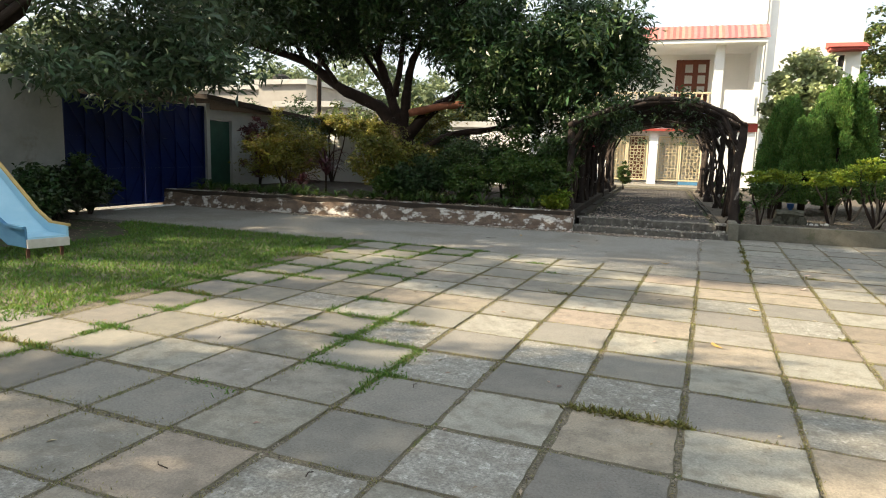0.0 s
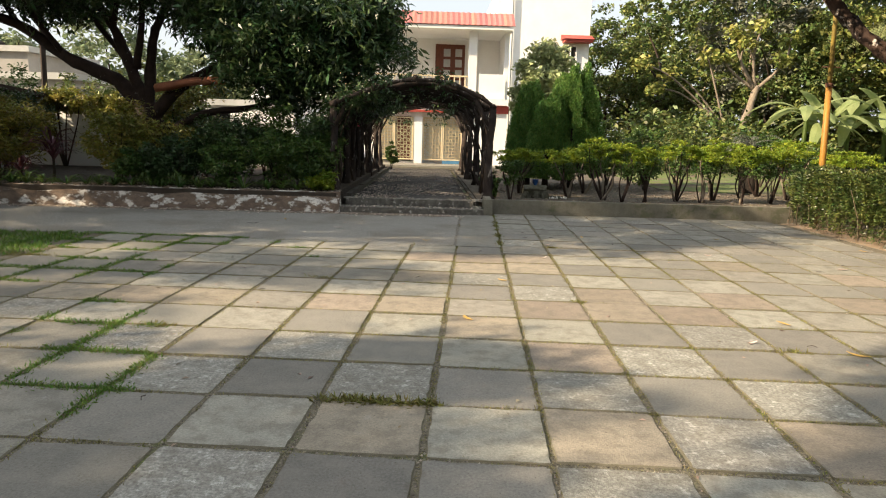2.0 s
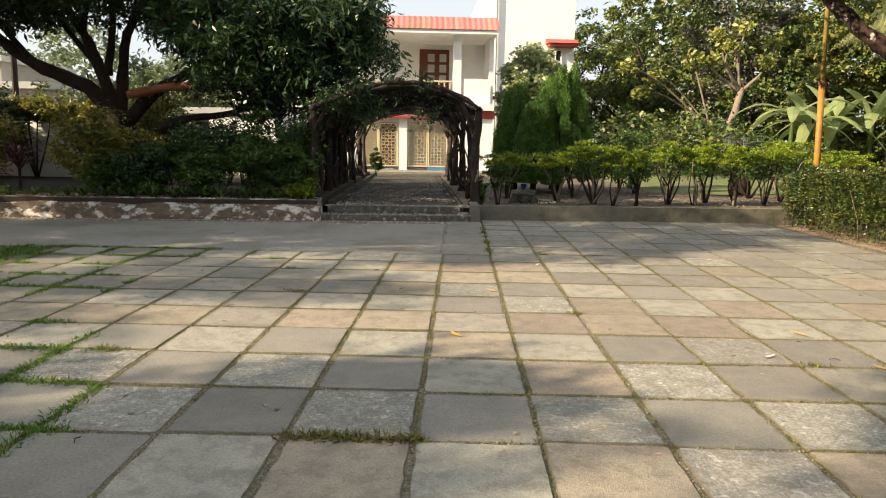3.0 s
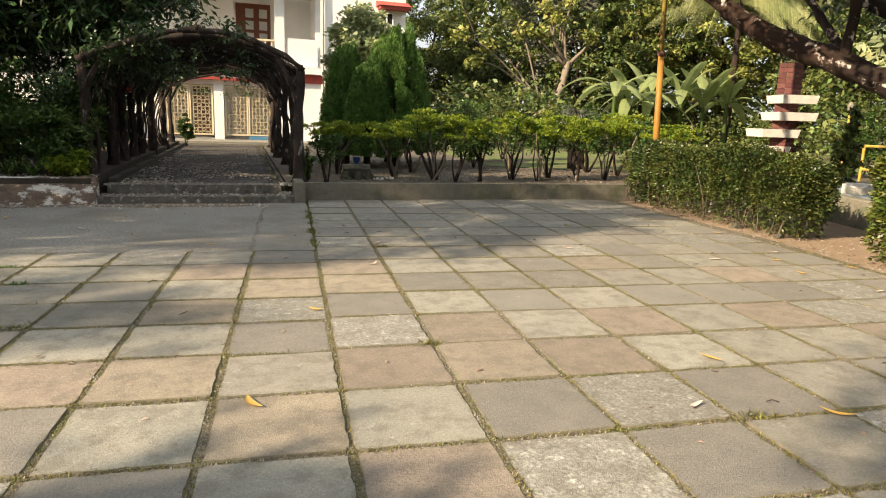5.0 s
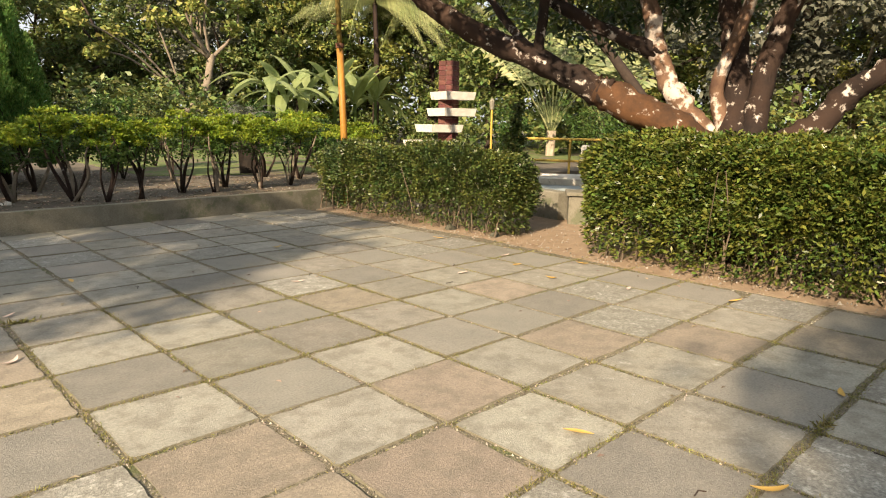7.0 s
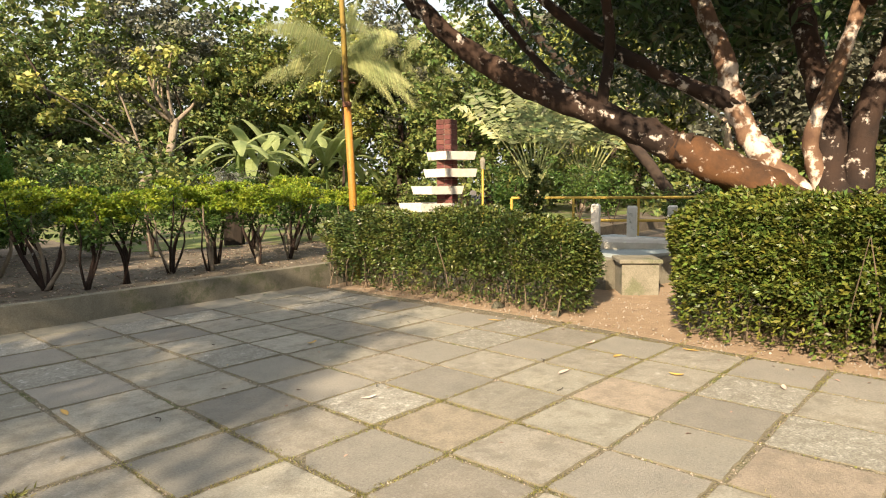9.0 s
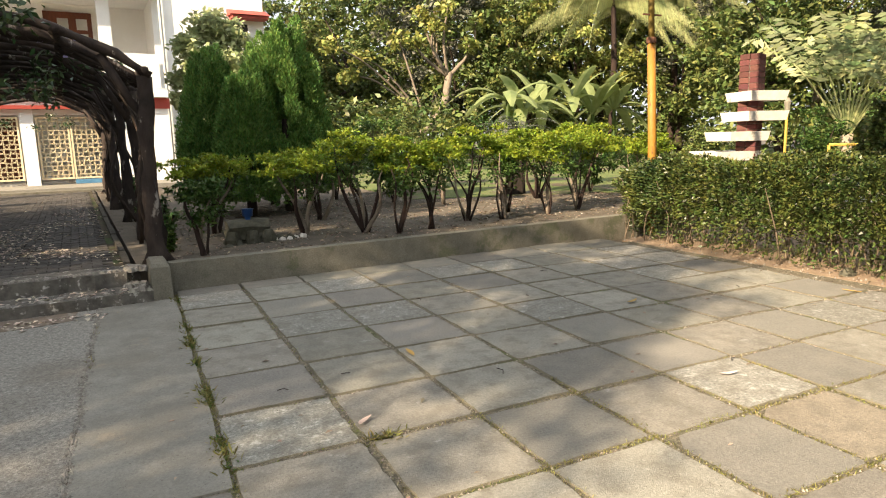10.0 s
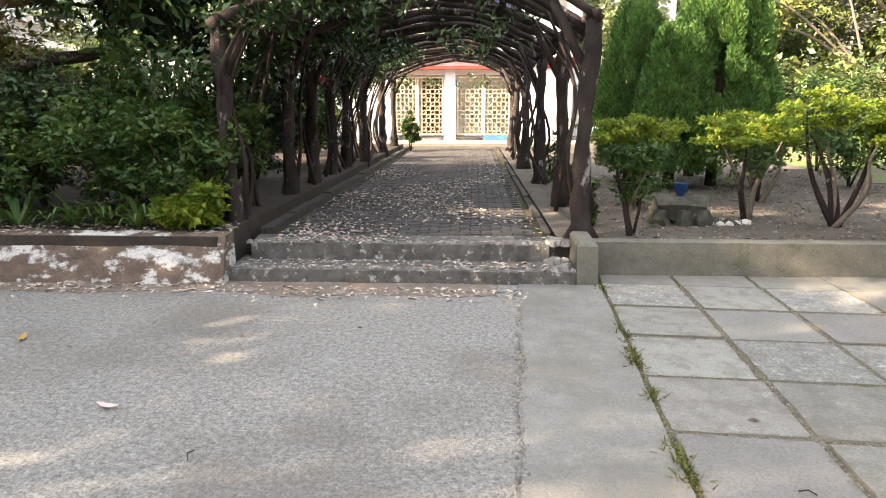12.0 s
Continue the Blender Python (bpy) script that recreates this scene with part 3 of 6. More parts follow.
for q in ((-9, -3.75, V0, V0 + 0.25, 0.3, 3.0), (-1.98, -1.62, V0 - 0.12, V0 + 0.3, 0.3, 2.75), (0.2, 2.15, V0, V0 + 0.25, 0.3, 3.0), (-3.75, 0.2, V0, V0 + 0.25, 2.45, 3.0), (-9, 2.15, V0 + 2.5, V0 + 2.7, 0.3, 6.3), (1.95, 2.15, V0 + 0.25, V0 + 2.5, 0.3, 6.2), (-9.2, 2.15, V0, V0 + 2.5, 3.0, 3.3), (-9, 1.95, V0 + 0.26, V0 + 2.5, 0.30, 0.42), (-9, -8.8, V0, V0 + 3.2, 0.3, 6.3), (-9, 2.15, V0 + 3.0, V0 + 3.2, 0.3, 6.3), (-9, 2.15, V0 + 2.7, V0 + 3.0, 6.1, 6.3)):
    hbox(Geo(), *q).ob("wall", M_WHITE, house)
for q in ((0.36, 0.72, V0 + 0.0, V0 + 0.3, 3.3, 6.15), (-6.2, -5.85, V0 + 0.0, V0 + 0.3, 3.3, 6.15)):
    hbox(Geo(), *q).ob("balcony_column", M_WHITE, house)
g = Geo()
hbox(g, 0.85, 2.0, V0 - 0.05, V0 + 0.1, 3.3, 4.35)
g.ob("balcony_parapet", M_WHITE, house)
for q in ((-9, 2.2, V0 - 0.55, V0 + 2.5, 6.15, 6.3), (-9, 2.15, V0 - 0.3, V0 - 0.02, 3.0, 3.22)):
    hbox(Geo(), *q).ob("slab_edge", M_WHITE, house)
g = Geo()
for j in range(48):
    u = -9 + j * 0.235
    g.add([tuple(P(a, b, z)) for a, b, z in [(u, V0 - 0.6, 6.31), (u + 0.235, V0 - 0.6, 6.31), (u + 0.235, V0 + 0.2, 6.95), (u, V0 + 0.2, 6.95), (u + 0.117, V0 - 0.61, 6.332), (u + 0.117, V0 + 0.19, 6.972)]],
          [(0, 1, 4), (1, 2, 5, 4), (4, 5, 3, 0), (2, 3, 5)])
hbox(g, -9, 2.2, V0 + 0.2, V0 + 0.4, 6.3, 6.8)
g.ob("roof_edge", M_ROOF, house, "red ribbed tile eaves")
for q in ((1.0, 2.2, V0 - 0.06, V0, 2.65, 2.98), (-3.75, 0.2, V0 - 0.35, V0, 2.62, 2.72)):
    hbox(Geo(), *q).ob("band", M_RED, house, "red painted band")
g = Geo()
for k in range(26):
    u = -5.8 + k * 0.24
    if u < 0.36:
        hbox(g, u, u + 0.05, V0 + 0.02, V0 + 0.08, 3.3, 4.2)
for z in (3.4, 3.75, 4.2):
    hbox(g, -5.85, 0.36, V0, V0 + 0.1, z, z + 0.06)
g.ob("balcony_railing", M_CREAM, house)
g = Geo()
hbox(g, -1.1, 0.3, V0 + 2.4, V0 + 2.5, 3.3, 5.9)
g.ob("door_leaf", M_WOOD, house, "dark red wooden door")
for uu in (-0.55, 0.0):
    for k in range(4):
        g = Geo()
        hbox(g, uu - 0.16, uu + 0.16, V0 + 2.37, V0 + 2.40, 3.9 + k * 0.48, 4.25 + k * 0.48)
        g.ob("door_pane", M_GREYWALL, house)


def lattice(u0, u1, z0, z1, tag):
    """A cream lattice gate leaf: frame, rails, squares and circles."""
    t = thing("lattice_gate", tag, "gate", "lattice gates", P((u0 + u1) / 2, V0 - 0.05, z0))
    g = Geo()
    for a, b in ((u0, u0 + 0.05), (u1 - 0.05, u1)):
        hbox(g, a, b, V0 - 0.03, V0 + 0.03, z0, z1)
    for z in (z0, z1 - 0.05):
        hbox(g, u0 + 0.05, u1 - 0.05, V0 - 0.03, V0 + 0.03, z, z + 0.05)
    g.ob("frame", M_CREAM, t)
    nx = max(2, round((u1 - u0) / 0.135))
    nz = max(2, round((z1 - z0) / 0.135))
    for i in range(1, nx):
        u = u0 + (u1 - u0) * i / nx
        hbox(Geo(), u - 0.007, u + 0.007, V0 - 0.01, V0 + 0.01, z0 + 0.05, z1 - 0.05).ob("bar", M_CREAM, t)
    for i in range(1, nz):
        z = z0 + (z1 - z0) * i / nz
        hbox(Geo(), u0 + 0.05, u1 - 0.05, V0 - 0.016, V0 + 0.016, z - 0.007, z + 0.007).ob("rail", M_CREAM, t)
    for i in range(nx):
        for k in range(nz):
            if (i + k) % 2 == 0:
                c = ((u0 + (u1 - u0) * (i + 0.5) / nx), (z0 + (z1 - z0) * (k + 0.5) / nz))
                pts = [P(c[0] + 0.052 * math.cos(a), V0, c[1] + 0.052 * math.sin(a)) for a in [j * math.pi / 4 for j in range(9)]]
                Geo().tube(pts, 0.007, 4, cap=False).ob("ring", M_CREAM, t)


for a, b in ((-3.7, -2.9), (-2.88, -2.02), (-1.58, -0.72), (-0.70, 0.16)):
    lattice(a, b, 0.52, 2.4, "cream-painted steel lattice gate leaf of the house porch")
g = Geo()
hbox(g, -2.9, -2.2, V0 + 2.4, V0 + 2.49, 0.42, 2.5)
g.ob("inner_door", M_WOOD, house)
g = Geo()
hbox(g, -0.7, 0.18, V0 - 0.1, V0 - 0.04, 0.37, 0.50)
g.ob("blue_plinth", M_SLIDE_D, house, "blue painted plinth")

wing = thing("house_wing", "tall white rear wing of the house with a red window hood", "house", at=P(5, 23))
for q in ((2.6, 7.15, 23, 23.25, 0.2, 9.5), (6.9, 7.15, 23.25, 31, 0.2, 9.5), (2.16, 2.6, 23, 31, 0.2, 9.5), (2.6, 6.9, 30.7, 31, 0.2, 9.5), (2.6, 6.9, 23.25, 30.7, 9.3, 9.5)):
    hbox(Geo(), *q).ob("wall", M_WHITE, wing)
w = thing("window", "", "", at=P(6.15, 22.9, 5))
w.parent = wing
w.matrix_parent_inverse = Matrix.Translation(wing.location).inverted()


g = Geo()
for a, b in ((5.82, 5.88), (6.12, 6.18), (6.44, 6.5)):
    hbox(g, a, b, 22.9, 22.99, 4.9, 6.6)
for z in (4.9, 5.95, 6.56):
    hbox(g, 5.88, 6.44, 22.9, 22.99, z, z + 0.06)
o = g.ob("window_frame", M_WHITE)
o.parent = w
o.matrix_parent_inverse = Matrix.Translation(P(6.15, 22.9, 5)).inverted()
g = Geo()
hbox(g, 5.88, 6.44, 22.95, 22.98, 4.96, 6.56)
o = g.ob("window_pane", M_DARK)
o.parent = w
o.matrix_parent_inverse = Matrix.Translation(P(6.15, 22.9, 5)).inverted()
g = Geo()
hbox(g, 5.7, 7.2, 22.3, 22.99, 6.72, 6.84)
g.add([tuple(P(a, b, z)) for a, b, z in [(5.6, 22.2, 6.85), (7.25, 22.2, 6.85), (7.25, 22.98, 7.15), (5.6, 22.98, 7.15), (5.6, 22.98, 6.85), (7.25, 22.98, 6.85)]],
      [(0, 1, 2, 3), (0, 3, 4), (1, 5, 2), (0, 4, 5, 1)])
g.ob("window_hood", M_RED, wing)
g = Geo()
g.tube([P(2.95, 22.9, 0.3), P(2.95, 22.9, 9.4)], 0.06, 8)
g.ob("downpipe", M_GREYWALL, wing)

# ---- pergola ----
pergola = thing("pergola", "rustic pergola of dark log-like posts and arched beams, overgrown", "pergola", at=P(-1.6, 0.75, 0.25))
rnd = random.Random(4)
frames_v = [0.75, 1.55, 2.65, 3.85, 5.05, 6.3, 7.6, 8.9, 10.2, 11.5, 12.8]
for i, fv in enumerate(frames_v):
    j = lambda s=0.05: rnd.uniform(-s, s)
    ur, ul = 0.0 + j(), -3.2 + j()
    for u in (ur, ul) if i in (0, 2, 4, 6, 8, 10) else (ul,) if i in (3, 5) else ():
        g = Geo()
        way = curve([P(u + j(), fv + j(), 0.2), P(u + j(0.03), fv + j(0.03), 0.9), P(u, fv, 1.6), P(u + j(0.03), fv, 2.12)], 4)
        g.tube(way, [0.15, 0.10, 0.085, 0.074, 0.068, 0.066, 0.064, 0.062, 0.066, 0.07, 0.068, 0.072, 0.068][:len(way)], 13, 0.55)
        g.tube([P(u, fv, 1.65), P(u + (0.35 if u < -1 else -0.35), fv, 2.32)], [0.045, 0.04], 6, 0.3)
        g.ob("post", M_LOG, pergola, smooth=True)
    for q in range(2 if i < 9 else 1):
        g = Geo()
        o_ = q * 0.42 + j(0.08)
        dz = -0.02 * q
        way = curve([P(ul - 0.08, fv + o_, 2.10 + dz), P(-2.75, fv + o_, 2.36 + dz + j()), P(-2.1, fv + o_ + j(), 2.56 + dz), P(-1.5, fv + o_, 2.64 + dz), P(-0.9, fv + o_ + j(), 2.58 + dz), P(-0.4, fv + o_, 2.38 + dz + j(0.03)), P(ur + 0.08, fv + o_, 2.12 + dz)], 3)
        g.tube(way, [0.048 + 0.010 * math.sin(k * 1.7 + i + q) for k in range(len(way))], 8, 0.5)
        g.ob("arch_beam", M_LOG, pergola, smooth=True)
for u, z in ((-3.2, 2.14), (-0.02, 2.17), (-2.4, 2.50), (-0.75, 2.54), (-1.55, 2.70)):
    g = Geo()
    way = curve([P(u + rnd.uniform(-.05, .05), v_, z + rnd.uniform(-.03, .03)) for v_ in (0.6, 3.5, 6.5, 9.5, 12.9)], 4)
    g.tube(way, 0.04, 7, 0.45)
    g.ob("purlin", M_LOG, pergola, smooth=True)
for k in range(44):
    g = Geo()
    v_ = rnd.uniform(0.7, 11)
    s = rnd.choice((-3.25, -3.2, 0.03))
    z0 = rnd.uniform(0.2, 0.23)
    way = curve([P(s + rnd.uniform(-.15, .1), v_, z0), P(s + rnd.uniform(-.3, .2), v_ + rnd.uniform(-.3, .3), 0.9), P(s + rnd.uniform(-.1, .1), v_ + rnd.uniform(-.3, .3), 1.6), P(s + (0.4 if s < -1 else -0.4), v_ + rnd.uniform(-.4, .4), 2.4)], 4)
    g.tube(way, radii(0.03, 0.012, len(way)), 5, 0.3)
    g.ob("vine_stem", M_BARK_D, pergola, smooth=True)
gg = np.random.default_rng(3)
cv = []
for k in range(330):
    u = gg.uniform(-4.0, -2.2) if gg.random() < 0.93 else gg.uniform(-2.0, -0.3)
    v_ = gg.uniform(0.4, 9.5)
    z = 2.72 - 0.24 * (u + 1.55) ** 2 * 1.0 + gg.uniform(-0.12, 0.16)
    cv.append(P(u, v_, z))
climber = thing("climbing_vine", "dark green climbing vine with a few lilac flowers on the pergola", "climber", at=P(-2, 3, 2.4))
leaves("foliage", clumps(cv, 34, 0.26, 8), 0.105, L_MANGO, climber, 0.4, 0.5, 7)
leaves("hanging_leaves", clumps([P(gg.uniform(-3.6, -0.6), gg.choice([0.9, 12.2, 12.6, 2, 4]), gg.uniform(1.95, 2.3)) for _ in range(40)], 22, 0.16, 9), 0.075, L_MANGO, climber, 0.5, 0.8, 8)
leaves("flowers", clumps([P(-0.85, 1.6, 2.62), P(-0.6, 2.2, 2.55), P(-0.75, 3.0, 2.6)], 60, 0.13, 10), 0.06, L_LILAC, climber, 0.8, 0.1, 8)
for k, q in enumerate((P(-3.3, 4.6, 1.8), P(-3.4, 5.2, 2.0))):
    leaves("red_flowers", clumps([q], 30, 0.15, 11 + k), 0.07, L_REDF, climber, 0.8, 0.1, 8 + k)

# ---- gate, outhouse, walls on the west ----
XW = -12.3
gate = thing("steel_gate", "large closed double gate of dark blue painted steel sheet", "gate", at=(XW, 11.3, 0))
for k, (a, b) in enumerate(((9.3, 11.30), (11.32, 13.3))):
    g = Geo()
    g.box((XW, (a + b) / 2, 0.05), (0.02, b - a, 2.42))
    leaf = g.ob("gate_leaf", M_BLUE, gate)
    for z in (0.06, 0.85, 1.6, 2.42):
        q = Geo().box((XW + 0.03, (a + b) / 2, z), (0.04, b - a, 0.05))
        o = q.ob("rail", M_BLUE)
        o.parent = leaf
    for y in np.linspace(a + 0.03, b - 0.03, 5):
        q = Geo().box((XW + 0.055, y, 0.06), (0.03, 0.045, 2.4))
        o = q.ob("stile", M_BLUE)
        o.parent = leaf
    for s in range(4):
        y = a + 0.03 + (b - a - 0.06) / 4 * (s + 0.5)
        for ends in ([(XW + 0.05, y - 0.22, 0.1), (XW + 0.05, y + 0.22, 0.84)], [(XW + 0.05, y - 0.22, 1.58), (XW + 0.05, y + 0.22, 0.9)], [(XW + 0.05, y + 0.22, 1.65), (XW + 0.05, y - 0.22, 2.42)]):
            o = Geo().tube(ends, 0.014, 4).ob("brace", M_BLUE)
            o.parent = leaf
Geo().box((XW + 0.35, 11.75, -0.02), (0.12, 3.2, 0.05)).ob("gate_sill", M_WHITE, kind="structure", label="white painted sill strip before the gate")
g = Geo()
g.box((XW, 4.2, -0.05), (0.25, 10.1, 2.75))
g.box((XW, 13.38, -0.05), (0.25, 0.12, 2.6))
g.ob("wall_west", M_GREYWALL, kind="structure", label="tall weathered white boundary wall")
outhouse = thing("outhouse", "low white outhouse with a dark sloping roof and green door", "outhouse", at=(XW, 15.4, 0))
g = Geo()
g.box((XW, 15.9, -0.05), (0.2, 3.18, 2.45))
g.box((XW, 13.88, 2.14), (0.2, 0.86, 0.26))
g.box((XW - 2.5, 17.58, -0.05), (5, 0.2, 2.3))
g.box((XW - 2.5, 13.4, -0.05), (4.8, 0.16, 2.6))
g.ob("wall", M_GREYWALL, outhouse)
Geo().box((XW - 0.02, 13.88, 0.0), (0.06, 0.84, 2.12)).ob("door_leaf", M_GREEN, outhouse, "closed dark green door")
g = Geo()
g.add([(XW + 0.55, 12.9, 2.62), (XW + 0.55, 18.2, 2.28), (XW - 5, 18.2, 2.5), (XW - 5, 12.9, 2.95), (XW + 0.55, 12.9, 2.74), (XW + 0.55, 18.2, 2.40), (XW - 5, 18.2, 2.62), (XW - 5, 12.9, 3.07)],
      [(3, 2, 1, 0), (4, 5, 6, 7), (0, 1, 5, 4), (1, 2, 6, 5), (2, 3, 7, 6), (3, 0, 4, 7)])
g.ob("roof", M_BARK_D, outhouse, "dark weathered roof sheet")
g = Geo()
g.box((-11.2, 19.0, -0.05), (6.5, 0.2, 2.0))
g.box((-6.9, 22.0, 0), (2.2, 0.2, 2.2))
g.ob("wall_north", M_WHITE, kind="structure", label="white boundary wall behind the shrubs")

# ---- houses beyond the wall ----


def far_house(c, s, label, cols=3, roofm=M_BGWALL):
    t = thing("far_house", label, "house", "houses beyond the wall", c)
    Geo().box(c, s).ob("wall", M_BGWALL, t)
    Geo().box((c[0], c[1], c[2] + s[2]), (s[0] + 0.4, s[1] + 0.4, 0.25)).ob("roof_slab", M_GREYWALL, t)
    for k in range(cols):
        x = c[0] - s[0] / 2 + s[0] * (k + 0.5) / cols
        Geo().box((x, c[1] - s[1] / 2 - 0.01, c[2] + s[2] * 0.45), (0.9, 0.06, 1.1)).ob("window", M_DARK, t)
        Geo().box((x, c[1] - s[1] / 2 - 0.15, c[2] + s[2] * 0.45 + 1.2), (1.2, 0.3, 0.08)).ob("window_hood", M_GREYWALL, t)
    return t


far_house((-25.5, 33, 0), (5.0, 6, 4.6), "pale plastered flat-roofed house beyond the boundary wall")
far_house((-21.0, 31, 0), (3.0, 5, 4.7), "grey-white flat-roofed house with a stair head", 2)
far_house((-17.0, 27, 0), (3.2, 4, 3.3), "low weathered house with a concrete roof ledge", 2)
far_house((-34, 36, 0), (7, 6, 4.2), "pale house far beyond the trees")
far_house((-10.5, 30, 0), (4.5, 5, 2.6), "pale house with small windows behind the mango tree", 3)
tank = thing("water_tank", "dark water tank on a flat roof", "water tank", at=(-24, 32.5, 4.85))
Geo().tube([(-24, 32.5, 4.85), (-24, 32.5, 5.6), (-24, 32.5, 5.75)], [0.5, 0.5, 0.2], 14).ob("tank", M_DARK, tank)
post = thing("utility_post", "dark utility post beyond the wall", "post", at=(-14.5, 22, 0))
Geo().tube([(-14.5, 22, 0), (-14.4, 22, 5.6)], 0.09, 8).ob("post_shaft", M_BARK_D, post)

# ---- slide ----
sl = thing("playground_slide", "pale blue metal playground slide with worn yellow edges", "slide", at=(-8.0, 5.3, 0))
way = [Vector(p) for p in ((-7.62, 5.48, 0.25), (-7.86, 5.41, 0.28), (-8.03, 5.36, 0.43), (-8.62, 5.21, 1.13), (-9.35, 5.03, 2.0))]
side = Vector((0.22, 0.97, 0)).normalized()


def strip(g, offs, lift, hgt, w):
    v, f = [], []
    for p in way:
        c = p + side * offs + Vector((0, 0, lift))
        v += [c - side * w / 2, c + side * w / 2, c + side * w / 2 + Vector((0, 0, hgt)), c - side * w / 2 + Vector((0, 0, hgt))]
    m = len(way)
    for i in range(m - 1):
        for k in range(4):
            f.append((i * 4 + k, i * 4 + (k + 1) % 4, (i + 1) * 4 + (k + 1) % 4, (i + 1) * 4 + k))
    f += [(3, 2, 1, 0), tuple((m - 1) * 4 + k for k in range(4))]
    return g.add([tuple(p) for p in v], f)


strip(Geo(), 0, 0, 0.025, 0.46).ob("chute", M_SLIDE, sl)
for s in (-1, 1):
    strip(Geo(), s * 0.245, -0.10, 0.24, 0.02).ob("side_panel", M_SLIDE_D if s < 0 else M_SLIDE, sl)
    strip(Geo(), s * 0.262, 0.13, 0.035, 0.045).ob("edge_rail", M_SLIDE_Y if s > 0 else M_SLIDE_D, sl)
    p = way[0] + side * s * 0.2
    Geo().tube([p - Vector((0.06, 0, 0.02)), (p.x - 0.06, p.y, -0.03)], 0.022, 7).ob("leg", M_RUST, sl)
    p = way[4] + side * s * 0.25
    Geo().tube([p, (p.x - 0.5, p.y, -0.03)], 0.025, 7).ob("leg", M_RUST, sl)
Geo().box((-7.61, 5.48, 0.14), (0.03, 0.5, 0.11), pose(0, 0, 0, 0, 0, -13)).ob("front_plate", M_TRAY, sl)

# ---- fountain basin, railing, sculpture, pole ----
ped = thing("stone_bench", "square grey cement pedestal beside the hedge gap", "pedestal", at=(8.8, 9.56, -0.02))
Geo().box((8.8, 9.56, -0.02), (0.48, 0.48, 0.44), pose(0, 0, 0, 0, 0, 38), 0.01).ob("body", M_KERB, ped)
Geo().box((8.8, 9.56, 0.424), (0.56, 0.56, 0.05), pose(0, 0, 0, 0, 0, 38), 0.012).ob("cap", M_KERB, ped)
bas = thing("pond_wall", "low cement wall of a garden pond with pale blue paint", "pond", at=(10.5, 10.6, 0))
g = Geo()
g.box((10.75, 9.5, -0.05), (3.4, 0.25, 0.46), pose(0, 0, 0, 0, 0, -12), 0.02)
g.box((9.1, 11.3, -0.05), (0.25, 2.8, 0.48), pose(0, 0, 0, 0, 0, -12), 0.02)
g.ob("wall", M_KERB, bas)
g = Geo()
g.box((11.2, 11.2, 0.30), (3.8, 3.0, 0.08), pose(0, 0, 0, 0, 0, -12), 0.02)
g.ob("deck", M_BASIN, bas)
spout = thing("pond_spout", "pale rounded concrete channel slab across the pond edge", "stone channel", at=(10.7, 10.85, 0.38))
g = Geo()
way = curve([(9.9, 11.75, 0.50), (10.45, 11.2, 0.50), (10.9, 10.65, 0.49), (11.3, 10.1, 0.46)], 4)
v, n_w = [], len(way)
for q, c in enumerate(way):
    w_ = 0.34 * math.sin(math.pi * (0.18 + 0.64 * q / (n_w - 1))) ** 0.6
    sd = Vector((0.78, 0.62, 0))
    for o_, z_ in ((-w_, 0.0), (-w_ * 0.8, 0.05), (-w_ * 0.55, 0.02), (w_ * 0.55, 0.02), (w_ * 0.8, 0.05), (w_, 0.0), (w_ * 0.9, -0.13), (-w_ * 0.9, -0.13)):
        v.append(tuple(c + sd * o_ + Vector((0, 0, z_))))
g.add(v, [(q * 8 + k, q * 8 + (k + 1) % 8, q * 8 + 8 + (k + 1) % 8, q * 8 + 8 + k) for q in range(n_w - 1) for k in range(8)] + [tuple(reversed(range(8))), tuple((n_w - 1) * 8 + k for k in range(8))])
g.ob("slab", M_TRAY, spout)
for p in ((12.97, 11.66), (13.53, 11.05), (13.86, 12.98)):
    t = thing("concrete_stub", "short square concrete post by the pond", "post", "concrete stubs", (*p, 0))
    Geo().box((*p, -0.02), (0.19, 0.19, 1.03), pose(0, 0, 0, 0, 0, 20), 0.03).ob("shaft", M_TRAY, t)
rail = thing("yellow_railing", "yellow painted pipe railing beyond the pond", "railing", at=(16, 13, 0))
for z in (0.55, 1.12):
    Geo().tube([(14.2, 15.6, z), (17.8, 8.6, z)], 0.035, 7).ob("rail", M_YRAIL, rail)
for k in range(6):
    p = Vector((14.2, 15.6, 0)).lerp(Vector((17.8, 8.6, 0)), k / 5)
    Geo().tube([p - Vector((0, 0, 0.05)), p + Vector((0, 0, 1.11))], 0.035, 7).ob("rail_post", M_YRAIL, rail)
SC = Vector((12.1, 15.95, 0.2))
sc = thing("planter_tower", "red brick column with four stacked pale concrete planter trays", "sculpture", at=SC)
g = Geo()
for k in range(24):
    for q in range(4):
        a = q * 90 + 22
        off = Vector((0.1, 0.1, 0)) if q == 0 else Vector((-0.1, 0.1, 0)) if q == 1 else Vector((-0.1, -0.1, 0)) if q == 2 else Vector((0.1, -0.1, 0))
        off.rotate(Euler((0, 0, radians(22 + (k % 2) * 1.5))))
        g.box(SC + off + Vector((0, 0, k * 0.117)), (0.19, 0.19, 0.107), pose(0, 0, 0, 0, 0, 22), 0.008)
g.ob("brick_column", M_BRICK, sc)
Geo().box(SC, (0.36, 0.36, 2.7), pose(0, 0, 0, 0, 0, 22)).ob("mortar_core", M_KERB, sc)
